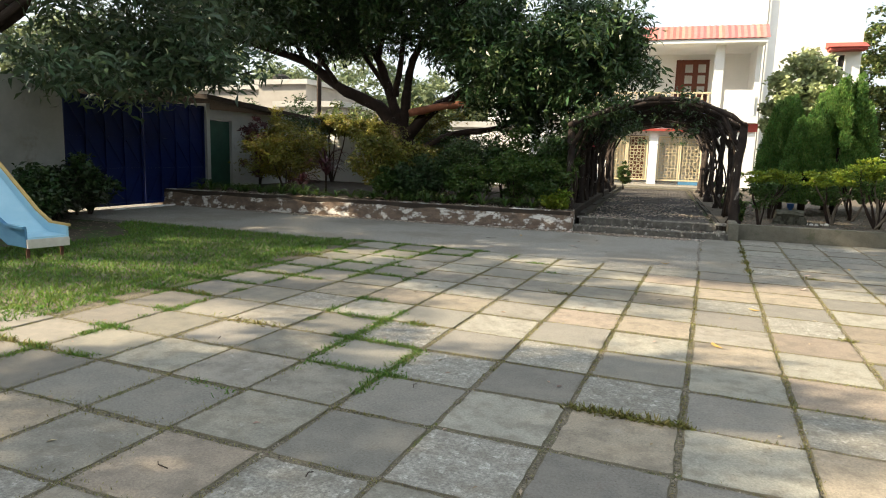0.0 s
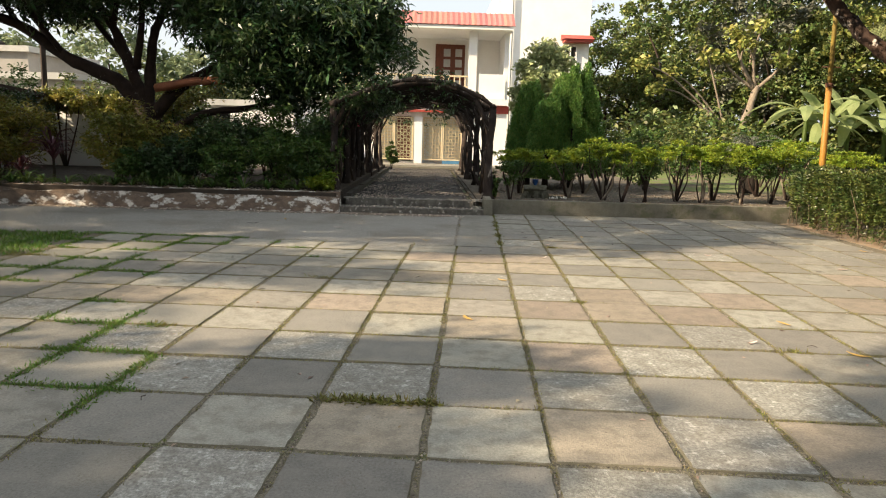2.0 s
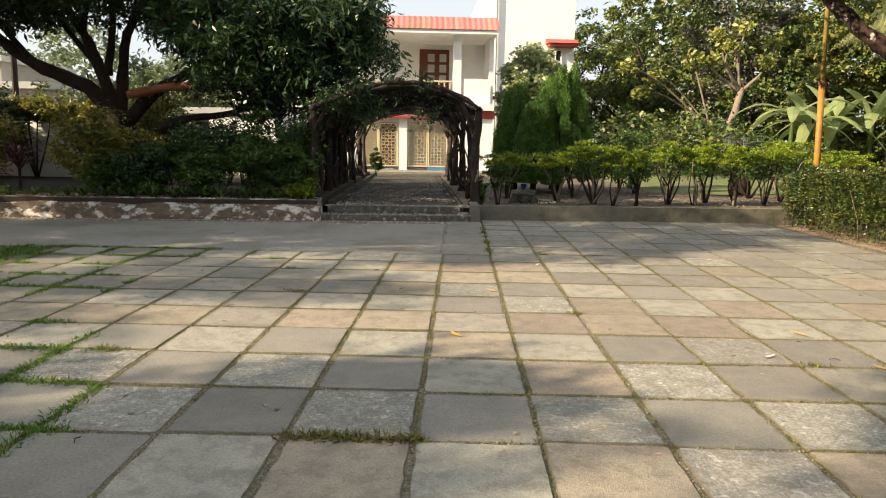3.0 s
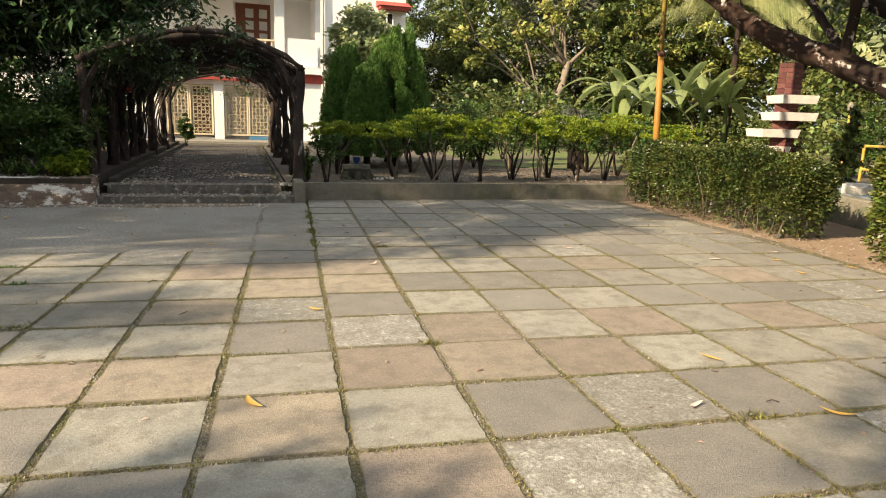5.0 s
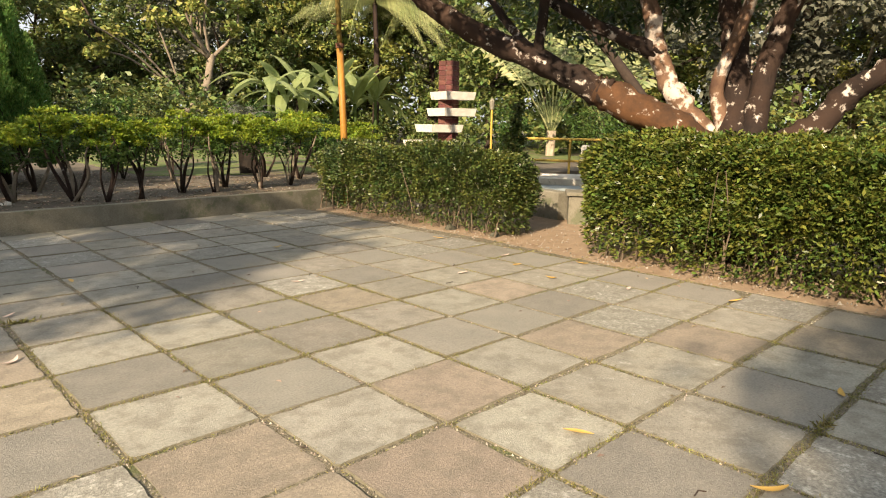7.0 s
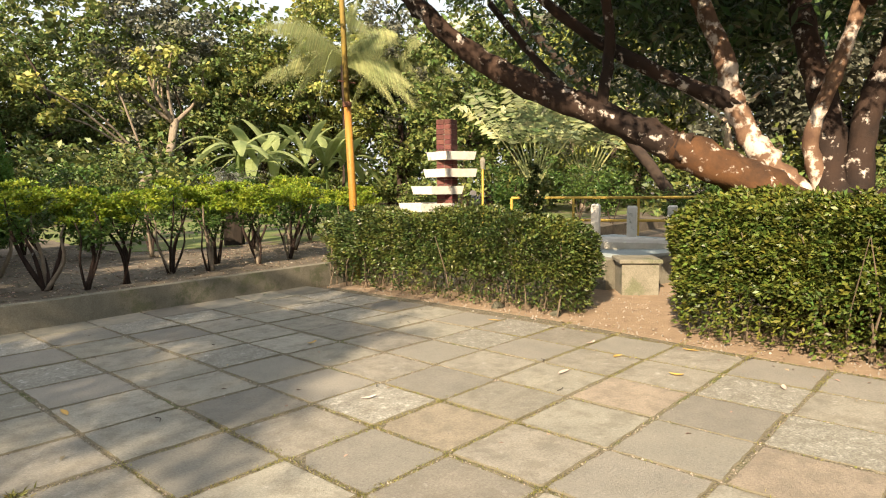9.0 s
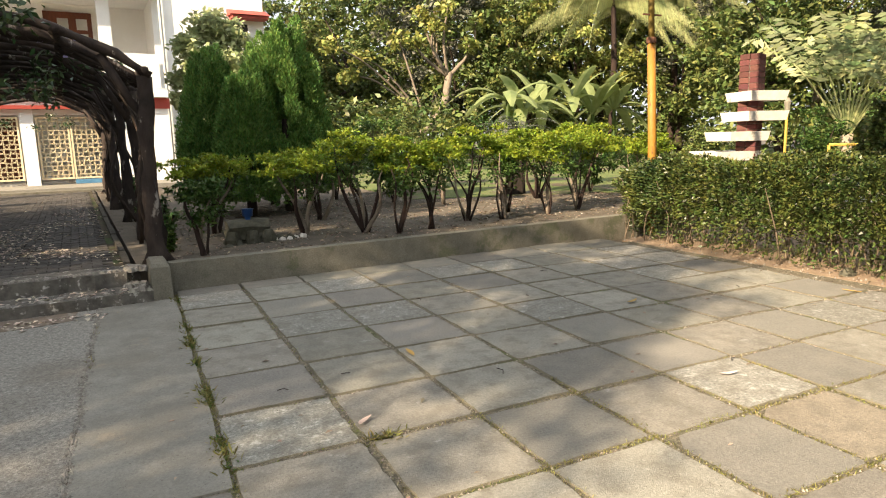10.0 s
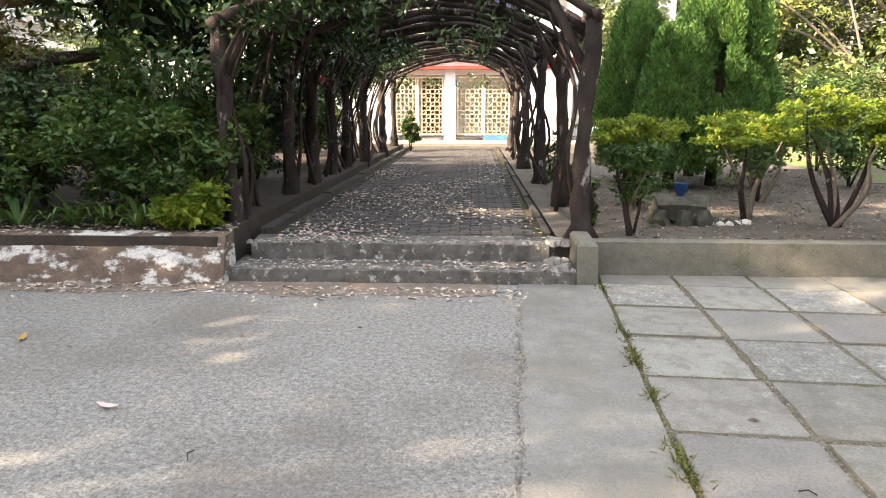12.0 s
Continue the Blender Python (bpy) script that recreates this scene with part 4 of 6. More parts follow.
for z, s, dx, dy in ((0.82, 1.1, -0.55, 0.72), (1.22, 0.98, -0.28, 0.45), (1.62, 1.0, 0.1, 0.1), (2.02, 0.92, 0.12, 0.05)):
    g = Geo()
    m = pose(0, 0, 0, 0, 0, -14)
    c = SC + Vector((dx * 0.6, dy * 0.6 - 0.1, z - 0.16))
    s, z_ = s * 0.93, 0.19
    h, k = s / 2, s / 2 - 0.035
    v = [(-k, -k, 0), (k, -k, 0), (k, k, 0), (-k, k, 0), (-h, -h, z_), (h, -h, z_), (h, h, z_), (-h, h, z_),
         (-h + .05, -h + .05, z_), (h - .05, -h + .05, z_), (h - .05, h - .05, z_), (-h + .05, h - .05, z_), (-k + .05, -k + .05, z_ - 0.05), (k - .05, -k + .05, z_ - 0.05), (k - .05, k - .05, z_ - 0.05), (-k + .05, k - .05, z_ - 0.05)]
    f = [(3, 2, 1, 0), (12, 13, 14, 15)] + [(i, (i + 1) % 4, (i + 1) % 4 + 4, i + 4) for i in range(4)] + [(i + 4, (i + 1) % 4 + 4, (i + 1) % 4 + 8, i + 8) for i in range(4)] + [(i + 8, (i + 1) % 4 + 8, (i + 1) % 4 + 12, i + 12) for i in range(4)]
    g.add([tuple(m @ Vector(p) + c) for p in v], f)
    g.ob("planter_tray", M_TRAY, sc)
pole = thing("yellow_pole", "tall slim pole with flaking yellow paint and a thin upper pipe", "pole", at=(7.36, 13.7, 0))
Geo().tube([(7.36, 13.7, -0.05), (7.33, 13.72, 1.4), (7.29, 13.75, 2.8)], [0.065, 0.062, 0.058], 12).ob("lower_shaft", M_YELLOW, pole, "yellow painted lower pipe", smooth=True)
Geo().tube([(7.29, 13.75, 2.75), (7.2, 13.82, 6.8)], [0.045, 0.04], 10).ob("upper_shaft", mat("old_pole", (0.34, 0.24, 0.05), (0.18, 0.14, 0.05), 9, 0.7, 0.3, 30), pole, smooth=True)
Geo().tube([(7.29, 13.75, 2.72), (7.29, 13.75, 2.80)], 0.072, 12).ob("collar", M_RUST, pole)
Geo().box((7.29, 13.75, 3.1), (0.34, 0.02, 0.02)).ob("cross_rung", M_RUST, pole)
lp = thing("garden_lamp_post", "short yellow garden lamp post with a grey cap", "lamp post", at=(16.0, 18.0, 0))
Geo().tube([(16.0, 18.0, 0.2), (16.0, 18.0, 1.95)], 0.035, 8).ob("post_shaft", M_YRAIL, lp)
Geo().tube([(16.0, 18.0, 1.95), (16.0, 18.0, 2.2), (16.0, 18.0, 2.3)], [0.06, 0.09, 0.03], 8).ob("lamp_head", M_KERB, lp)
vase = thing("blue_flower_pot", "small dark blue glazed pot on a mossy stone base", "pot", at=(1.62, 14.45, 0.44))
Geo().tube([(1.62, 14.45, 0.47), (1.62, 14.45, 0.53), (1.62, 14.45, 0.56), (1.62, 14.45, 0.575), (1.62, 14.45, 0.65), (1.62, 14.45, 0.66)], [0.042, 0.034, 0.036, 0.06, 0.068, 0.08], 14).ob("pot_body", M_POTBLUE, vase, smooth=True)
st = thing("stone_stand", "rough mossy stone stand under the pot", "stone stand", at=(1.62, 14.45, 0.25))
Geo().tube([(1.37, 14.44, 0.415), (1.62, 14.46, 0.42), (1.87, 14.45, 0.41)], [0.10, 0.13, 0.09], 9, 0.5).ob("stand_top", M_ROCK, st)
r9 = random.Random(9)
for k in range(9):
    x, y, z, q = 1.43 + 0.19 * (k % 3) + r9.uniform(-.03, .03), 14.36 + 0.1 * (k // 3), 0.22, r9.uniform(0.08, 0.11)
    Geo().tube([(x, y, z), (x + r9.uniform(-.02, .02), y, z + 0.09), (x, y, z + 0.185)], [q, q * 1.05, q * 0.7], 9, 0.5).ob("stand_stone", M_ROCK, st)
for k in range(5):
    x, y, q = 1.93 + 0.09 * k, 14.44 + r9.uniform(-.05, .05), r9.uniform(0.03, 0.05)
    t = thing("rock", "small whitish stone beside the stone stand", "rock", "pale stones", (x, y, 0.25))
    Geo().tube([(x, y, 0.23), (x, y, 0.26), (x + .01, y, 0.25 + q)], [q * 1.3, q * 1.4, q * 0.6], 7, 0.6).ob("rock_body", M_TRAY, t)
rk = random.Random(8)
for (x, y), s in (((2.0, 14.5), 0.07), ((2.13, 14.55), 0.06), ((2.25, 14.5), 0.045), ((1.35, 14.2), 0.05), ((3.3, 13.75), 0.05), ((2.15, 14.42), 0.05), ((6.72, 10.35), 0.07), ((6.78, 9.55), 0.06)):
    t = thing("rock", "rough grey stone lying on the soil", "rock", "garden stones", (x, y, 0.25 if y > 13 else 0))
    g = Geo()
    z0 = 0.22 if y > 13 else -0.02
    g.tube([(x, y, z0), (x + s * .1, y, z0 + s * 0.7), (x, y, z0 + s * 1.3)], [s, s * 1.05, s * 0.35], 8, 0.5)
    g.ob("rock_body", M_ROCK, t)

# ---- hedges ----


def hedge(label, x0, x1, y0, y1, h, nleaf, seed, lmat=L_HEDGE, leaf=0.075):
    """A clipped hedge: stems below, a shell of leaves over a rounded block, darker inside."""
    g0 = np.random.default_rng(seed)
    t = thing("hedge", label, "hedge", "", ((x0 + x1) / 2, (y0 + y1) / 2, 0))
    cx, cy, hx, hy = (x0 + x1) / 2, (y0 + y1) / 2, (x1 - x0) / 2, (y1 - y0) / 2
    g = Geo()
    for k in range(int((y1 - y0) * 26)):
        x = cx + g0.uniform(-0.9, 0.9) * hx
        y = cy + g0.uniform(-0.95, 0.95) * hy
        bx, by = g0.uniform(-.12, .12, 2)
        r0 = g0.uniform(0.005, 0.012)
        g.tube([(x, y, -0.03), (x + bx * .6, y + by * .3, h * 0.17), (x + bx, y + by, h * 0.35), (x + bx + g0.uniform(-.2, .2), y + by + g0.uniform(-.25, .25), h * 0.8)], [r0, r0 * .9, r0 * .75, 0.004], 5, 0.2)
    g.ob("stem_thicket", M_BARK_H, t, kind="stuff")
    c = []
    while len(c) < nleaf:
        a = g0.uniform(-1, 1, 3)
        z = (a[2] + 1) / 2
        k = max(abs(a[0]) ** 4 + abs(a[1]) ** 8 + max(0, (z - 0.5) * 2) ** 6, 0)
        if k > 1 or (k < 0.45 and g0.random() < 0.85):
            continue
        if z < 0.33 and g0.random() < 0.86 - z * 0.6 + 0.25 * noise.noise(Vector((a[1] * 7, a[0], seed))):
            continue
        p = Vector((cx + a[0] * hx, cy + a[1] * hy, z * h + 0.05))
        b = noise.noise(p * 1.3) * 0.16 + noise.noise(p * 3) * 0.14 + noise.noise(p * 7) * 0.10
        c.append((p.x + a[0] * b * 1.2, p.y + a[1] * b * 0.6, p.z + b * 0.7 * z))
    c = np.array(c)
    out = (c - np.array((cx, cy, h * 0.35))) * np.array((1 / hx, 1 / hy, 0.9 / h)) + g0.normal(size=c.shape) * 0.75
    leaves("leaf_shell", c, leaf, lmat, t, 0.42, 0.0, seed, up=0.3, dirs=out)
    return t


hedge("clipped green hedge with leggy stems at the end of the paving", 6.62, 7.5, 9.32, 13.75, 1.04, 70000, 21, L_HEDGE_D, 0.048)
hedge("thick clipped hedge of small yellow-green leaves under the mango tree", 6.62, 7.95, 3.6, 8.28, 1.29, 150000, 22, leaf=0.056)
hedge("low dark hedge beyond the pond", 12.2, 13.4, 7.5, 10.0, 0.95, 5000, 23, L_SHRUB, 0.12)

# ---- duranta bushes along the kerb ----


def duranta(p, h, w, seed, name="golden_bush"):
    rr = random.Random(seed)
    t = thing(name, "small bush with crooked bare stems and a flat yellow-green top", "bush", "bushes along the kerb", p)
    tops = []
    p = Vector(p)
    for k in range(rr.choice((4, 5, 6))):
        a = rr.uniform(0, 6.28)
        e = p + Vector((math.cos(a) * w * 0.36, math.sin(a) * w * 0.36, h * rr.uniform(0.62, 0.88)))
        g = Geo()
        way = curve([p + Vector((rr.uniform(-.04, .04), rr.uniform(-.04, .04), -0.05)), p.lerp(e, 0.4) + Vector((rr.uniform(-.1, .1), rr.uniform(-.1, .1), 0)), p.lerp(e, 0.75) + Vector((rr.uniform(-.09, .09), rr.uniform(-.09, .09), 0)), e], 3)
        g.tube(way, radii((0.032 if w > 0.9 else 0.018) if k else 0.036, 0.006, len(way)), 6, 0.2)
        g.ob("stem", M_BARK_M if rr.random() < 0.25 else M_BARK, t, smooth=True)
        tops.append(e)
    cs = egg(p + Vector((0, 0, h * 0.83)), (w * 0.62, w * 0.62, h * 0.17), max(14, int(38 * w)), seed, 0.1)
    cs = [q for q in cs if noise.noise(Vector((q[0] * 3.2, q[1] * 3.2, seed))) > -0.22]
    leaves("leaves", clumps(cs, 85, 0.13, seed + 1, 0.32), 0.055, L_DURANTA_G if w < 0.45 else L_DURANTA, t, 0.5, -0.15, seed, up=0.7)
    cs = egg(p + Vector((0, 0, h * 0.62)), (w * 0.5, w * 0.5, h * 0.22), 22, seed + 3, 0.1)
    leaves("lower_leaves", clumps(cs, 22, 0.13, seed + 2, 0.8), 0.062, L_DURANTA_G, t, 0.5, 0.2, seed + 1)
    return t


for k, (x, y, h, w) in enumerate(((1.06, 13.75, 0.8, 0.38), (1.35, 15.6, 0.98, 0.95), (2.39, 14.81, 1.02, 0.98), (3.1, 14.45, 1.3, 0.85), (3.45, 14.1, 1.08, 0.5), (3.95, 14.24, 1.12, 0.55), (4.78, 14.73, 1.26, 0.7), (5.3, 14.55, 1.12, 0.55), (5.79, 15.3, 1.3, 0.85), (6.23, 14.75, 1.18, 0.7), (6.95, 14.95, 1.2, 0.8), (7.85, 16.17, 1.4, 1.1),
                                  (8.6, 15.3, 1.15, 0.9), (5.6, 17.2, 1.1, 0.8), (7.5, 17.0, 1.15, 1.0), (9.6, 16.4, 1.1, 1.1), (3.0, 16.2, 1.1, 0.85))):
    duranta((x, y, 0.25), h * 1.06, w * 1.12, 100 + k)

# ---- thuja trees ----


def thuja(p, h, r, seed, n=60000):
    """A pointed conifer: upright flame-shaped sprays packed on a cone."""
    t = thing("thuja_tree", "dense mid-green pointed thuja with upright sprays", "conifer", "thuja trees", p)
    p = Vector(p)
    Geo().tube([p - Vector((0, 0, 0.05)), p + Vector((0, 0, h * 0.5))], [0.09, 0.05], 8, 0.2).ob("trunk", M_BARK_D, t)
    g0 = np.random.default_rng(seed)
    m = 120
    z0 = g0.random(m) ** 1.25 * 0.86
    a0 = np.arange(m) * 2.39996 + g0.normal(size=m) * 0.2
    prof = np.minimum(1.0, 0.62 + 2.2 * z0) * (1 - z0) ** 0.62
    r0 = r * prof * g0.uniform(0.74, 0.97, m)
    z0[:2], r0[:2] = (0.84, 0.78), 0.03
    k = g0.integers(0, m, n)
    lz = g0.random(n)
    hh = h * g0.uniform(0.16, 0.27, m)[k]
    fat = 0.155 * (1 - z0[k] * 0.35) * np.sin(np.pi * np.clip(lz * 0.86 + 0.12, 0, 1)) ** 0.8 * g0.random(n) ** 0.35
    b = g0.random(n) * 6.283
    rr = r0[k] * (1 - 0.28 * lz * prof[k])
    c = np.stack([p.x + rr * np.cos(a0[k]) + fat * np.cos(b), p.y + rr * np.sin(a0[k]) + fat * np.sin(b), p.z + 0.22 + (h - 0.22) * z0[k] * 0.92 + hh * lz], 1)
    d = np.stack([np.cos(b) * 0.42 + np.cos(a0[k]) * 0.2, np.sin(b) * 0.42 + np.sin(a0[k]) * 0.2, np.full(n, 1.5)], 1) + g0.normal(size=(n, 3)) * 0.25
    leaves("crown", c, 0.060, L_THUJA, t, 0.34, 0, seed, dirs=d, fold=0.05)


thuja((1.75, 18.4, 0.25), 2.8, 0.78, 1)
thuja((2.15, 17.4, 0.25), 2.35, 0.72, 2)
thuja((2.88, 17.9, 0.25), 3.2, 1.18, 3, 95000)
thuja((2.9, 19.3, 0.25), 2.9, 0.8, 4, 30000)

# ---- mango tree in the bed ----
mango = thing("mango_tree", "old spreading mango tree with dark bark and drooping dark leaves", "tree", at=(-7.4, 15.8, 0.3))


def limb(t, pts, r0, r1, m, n=5, name="limb", sides=9, rough=0.22):
    way = curve(pts, n)
    Geo().tube(way, radii(r0, r1, len(way), 0.8), sides, rough).ob(name, m, t, smooth=True)


limb(mango, [(-7.3, 15.9, 0.2), (-7.35, 15.8, 1.0), (-7.6, 15.6, 1.75), (-7.65, 15.6, 2.1)], 0.36, 0.27, M_BARK, name="trunk", sides=12)
MG = [
    ([(-7.6, 15.6, 1.9), (-8.28, 15.5, 2.61), (-9.5, 15.5, 3.14), (-10.6, 15.5, 3.84), (-12.0, 15.2, 4.3), (-13.4, 15.0, 4.75), (-14.8, 14.6, 5.4)], 0.20, 0.05),
    ([(-7.65, 15.6, 2.0), (-7.96, 15.5, 3.0), (-8.3, 15.5, 3.8), (-8.82, 15.5, 4.6), (-9.3, 15.2, 5.8)], 0.17, 0.05),
    ([(-7.6, 15.6, 2.0), (-7.5, 15.6, 3.0), (-7.3, 15.5, 3.8), (-6.84, 15.4, 4.5), (-6.3, 15.2, 5.8)], 0.16, 0.05),
    ([(-7.8, 15.5, 2.9), (-7.5, 15.3, 4.2), (-7.6, 15.0, 5.8), (-7.9, 14.6, 7.2)], 0.10, 0.03),
    ([(-7.5, 15.6, 1.8), (-6.7, 15.4, 2.5), (-5.42, 15.4, 3.17), (-4.2, 15.0, 3.5), (-3.0, 14.5, 4.3)], 0.17, 0.05),
    ([(-7.3, 15.7, 1.4), (-6.2, 15.5, 1.9), (-4.9, 15.4, 2.1), (-3.9, 15.3, 2.6), (-3.2, 15.0, 3.2)], 0.10, 0.04),
    ([(-9.5, 15.5, 3.14), (-10.2, 15.0, 4.4), (-10.8, 14.8, 5.8)], 0.08, 0.03),
    ([(-10.6, 15.5, 3.84), (-11.5, 15.8, 5.0), (-12.0, 15.8, 6.3)], 0.07, 0.03),
    ([(-8.3, 15.5, 3.8), (-7.9, 15.0, 5.0), (-8.4, 14.6, 6.4)], 0.07, 0.03),
    ([(-6.84, 15.4, 4.5), (-5.6, 15.0, 5.2), (-4.4, 14.6, 6.0)], 0.07, 0.03),
    ([(-7.96, 15.5, 3.0), (-9.2, 15.9, 4.4), (-10.0, 16.2, 6.0)], 0.08, 0.03),
]
for pts, a, b in MG:
    limb(mango, pts, a, b, M_BARK)
limb(mango, [(-7.2, 15.2, 2.45), (-6.3, 15.1, 2.6), (-5.5, 15.0, 2.65)], 0.10, 0.09, mat("cut_bark", (0.34, 0.13, 0.07), (0.20, 0.08, 0.05), 6, 0.85, 0.8, 28), name="pruned_limb")
cs = np.concatenate([egg((-4.2, 15.6, 4.1), (2.6, 2.2, 1.4), 150, 31, 0.2), egg((-2.5, 15.2, 3.8), (1.4, 1.7, 1.1), 70, 32, 0.1), egg((-6.4, 16.2, 6.0), (2.2, 2.2, 1.2), 50, 33, 0.3),
                     egg((-11.0, 15.0, 6.0), (3.6, 2.6, 1.5), 105, 34, 0.2), egg((-8.0, 14.4, 6.2), (3.2, 2.6, 1.3), 120, 35, 0.2), egg((-6.6, 15.1, 4.8), (2.2, 1.4, 0.9), 70, 39, 0.2), egg((-10.0, 15.2, 4.7), (2.6, 1.1, 0.8), 60, 47, 0.2), egg((-3.6, 15.2, 2.5), (1.5, 1.2, 0.7), 24, 36, 0.2), egg((-9.6, 15.0, 5.1), (3.0, 1.5, 1.2), 60, 41, 0.2), egg((-9.0, 14.6, 7.2), (4.5, 2.0, 0.9), 90, 44, 0.2), egg((-13.0, 14.8, 5.0), (2.2, 1.5, 0.9), 40, 42, 0.2), egg((-4.0, 14.6, 3.2), (1.7, 1.0, 0.9), 50, 43, 0.2)])
leaves("crown", clumps(cs, 110, 0.42, 37, 0.9), 0.20, L_MANGO, mango, 0.26, 0.6, 38)

# ---- big mango tree behind the hedge ----
big = thing("mango_tree", "massive mango tree with orange-brown lichen-spotted bark and spreading limbs", "tree", at=(8.1, 7.2, 0))
limb(big, [(8.15, 7.1, -0.05), (8.15, 7.15, 0.6), (8.1, 7.2, 1.0), (8.1, 7.2, 1.26)], 0.60, 0.30, M_BARK_O, name="trunk", sides=14)
BG = [
    ([(7.41, 8.4, 1.80), (6.98, 9.13, 2.22), (6.6, 9.8, 2.55), (6.25, 10.4, 2.97), (5.9, 10.9, 3.55), (5.4, 11.4, 4.4)], 0.175, 0.08),
    ([(8.1, 7.4, 1.3), (8.05, 7.8, 1.75), (8.0, 8.05, 2.2), (8.0, 8.25, 2.9), (8.1, 8.6, 3.7), (8.3, 8.9, 5.0)], 0.15, 0.08),
    ([(8.1, 7.2, 1.3), (8.05, 7.35, 1.9), (8.1, 7.15, 2.6), (8.1, 6.95, 3.4), (8.0, 6.7, 4.8)], 0.09, 0.05),
    ([(8.1, 7.1, 1.2), (8.4, 7.3, 2.2), (8.6, 7.6, 3.2), (8.9, 7.8, 4.6)], 0.19, 0.09),
    ([(8.1, 6.95, 1.2), (8.3, 6.9, 2.2), (8.3, 6.6, 3.2), (8.4, 6.3, 4.6)], 0.15, 0.07),
    ([(8.15, 6.95, 1.1), (8.4, 6.4, 1.45), (8.5, 6.1, 1.85), (8.5, 5.6, 2.2), (8.4, 5.0, 2.9), (8.2, 4.2, 3.9)], 0.17, 0.07),
    ([(7.2, 8.8, 2.0), (7.5, 9.6, 2.35), (7.7, 10.4, 3.0), (7.7, 11.2, 3.9)], 0.09, 0.04),
    ([(6.98, 9.13, 2.25), (6.9, 9.0, 3.0), (6.5, 8.9, 3.8), (6.2, 8.6, 4.8)], 0.07, 0.03),
    ([(8.0, 8.05, 2.3), (7.5, 8.8, 2.7), (7.0, 9.6, 3.3), (6.6, 10.4, 4.2)], 0.10, 0.04),
    ([(8.1, 6.95, 3.2), (7.6, 6.3, 3.9), (7.0, 5.8, 4.8)], 0.08, 0.03),
]
limb(big, [(8.1, 7.25, 1.05), (7.79, 7.73, 1.44), (7.41, 8.4, 1.80), (7.33, 8.54, 1.88)], 0.22, 0.172, M_BARK_O, n=7, sides=11, rough=0.22)
for pts, a, b in BG:
    limb(big, pts, a, b, M_BARK_L2 if a in (0.15, 0.09) and pts[1][2] < 2 else M_BARK_L, n=7, sides=11, rough=0.3)
cs = np.concatenate([egg((8.0, 8.0, 5.0), (4.4, 4.4, 1.6), 260, 41, 0.2), egg((9.2, 5.0, 3.7), (2.0, 1.8, 1.0), 50, 42, 0.1), egg((9.6, 9.3, 3.7), (2.2, 2.4, 0.9), 80, 43, 0.1), egg((6.0, 11.5, 4.8), (1.8, 1.6, 1.0), 34, 44, 0.2), egg((4.4, 8.4, 4.9), (1.9, 3.2, 0.8), 75, 48, 0.1)])
leaves("crown", clumps(cs, 90, 0.5, 45, 0.8), 0.19, L_MANGO, big, 0.26, 0.5, 46)

# ---- trees on the west side, whose shade falls on the paving ----
west = thing("mango_tree", "dark-leaved mango tree hanging over the lawn and the gate", "tree", at=(-11.1, 6.45, 0))
limb(west, [(-11.1, 6.45, -0.05), (-11.1, 6.5, 1.5), (-10.95, 6.7, 3.0), (-10.5, 7.0, 4.2)], 0.24, 0.14, M_BARK_D, name="trunk")
for e in ((-8.6, 8.6, 4.6), (-12, 9, 5), (-8.5, 5.5, 5.5), (-9.5, 9.6, 4.2), (-7.6, 7.2, 5.8)):
    limb(west, [(-10.95, 6.7, 2.9), (-10.2, 7.3, 3.8), e], 0.10, 0.03, M_BARK_D, 4)
cs = np.concatenate([egg((-9.5, 8.9, 4.4), (2.7, 2.0, 1.6), 80, 51, 0.1), egg((-11.2, 11.5, 4.9), (2.6, 2.6, 1.6), 95, 57, 0.1), egg((-9.3, 7.4, 2.75), (0.9, 0.7, 0.45), 14, 58, 0.1), egg((-9.6, 7.5, 6.2), (3.2, 3.4, 1.6), 120, 52, 0.2), egg((-10.3, 8.9, 3.0), (1.9, 1.2, 0.7), 60, 53, 0.2), egg((-10.8, 10.6, 3.3), (1.6, 1.3, 0.7), 46, 59, 0.2), egg((-8.2, 9.1, 2.9), (1.1, 0.8, 0.35), 18, 54, 0.2)])
leaves("crown", clumps(cs, 50, 0.5, 55, 0.8), 0.22, mat("leaf_grey_green", (0.05, 0.085, 0.045), (0.085, 0.13, 0.065), 1.2, 0.38, 0, 20, vary="island", amount=0.45, trans=0.25, spec=0.35), west, 0.27, 0.45, 56)
SHADE = (
    ((-15, -5.5, 0), (-14.5, -5.0, 7.2), (4.6, 4.0, 2.4), 95),
    ((-20, 1.5, 0), (-20.8, 1.9, 9.4), (4.8, 3.4, 2.5), 105),
    ((-9, -6.5, 0), (-8.4, -5.6, 5.6), (3.6, 2.6, 1.7), 60),
    ((-22, 9.5, 0), (-21, 9.0, 9.0), (5.0, 4.0, 3.0), 120),
    ((-17, -13, 0), (-17, -13, 8), (5, 4, 3), 70),
    ((-11.5, -3.2, 0), (-10.3, -2.3, 9.0), (2.3, 1.6, 1.0), 36),
    ((-11.5, 5.0, 0), (-11.6, 6.6, 8.8), (3.5, 2.9, 1.2), 84),
    ((-12, -1.9, 0), (-11.2, -1.3, 6.0), (2.7, 2.0, 1.4), 44),
)
for k, (b, c, r_, n_) in enumerate(SHADE):
    tree("shade_tree", "tall broad-leaved tree west of the yard", b, 7, 0.25, c, r_, n_, 70, 0.6, 0.24, L_MANGO, M_BARK_D, 60 + k, 5, 0.4, group="west trees")

# ---- shrubs in the bed ----


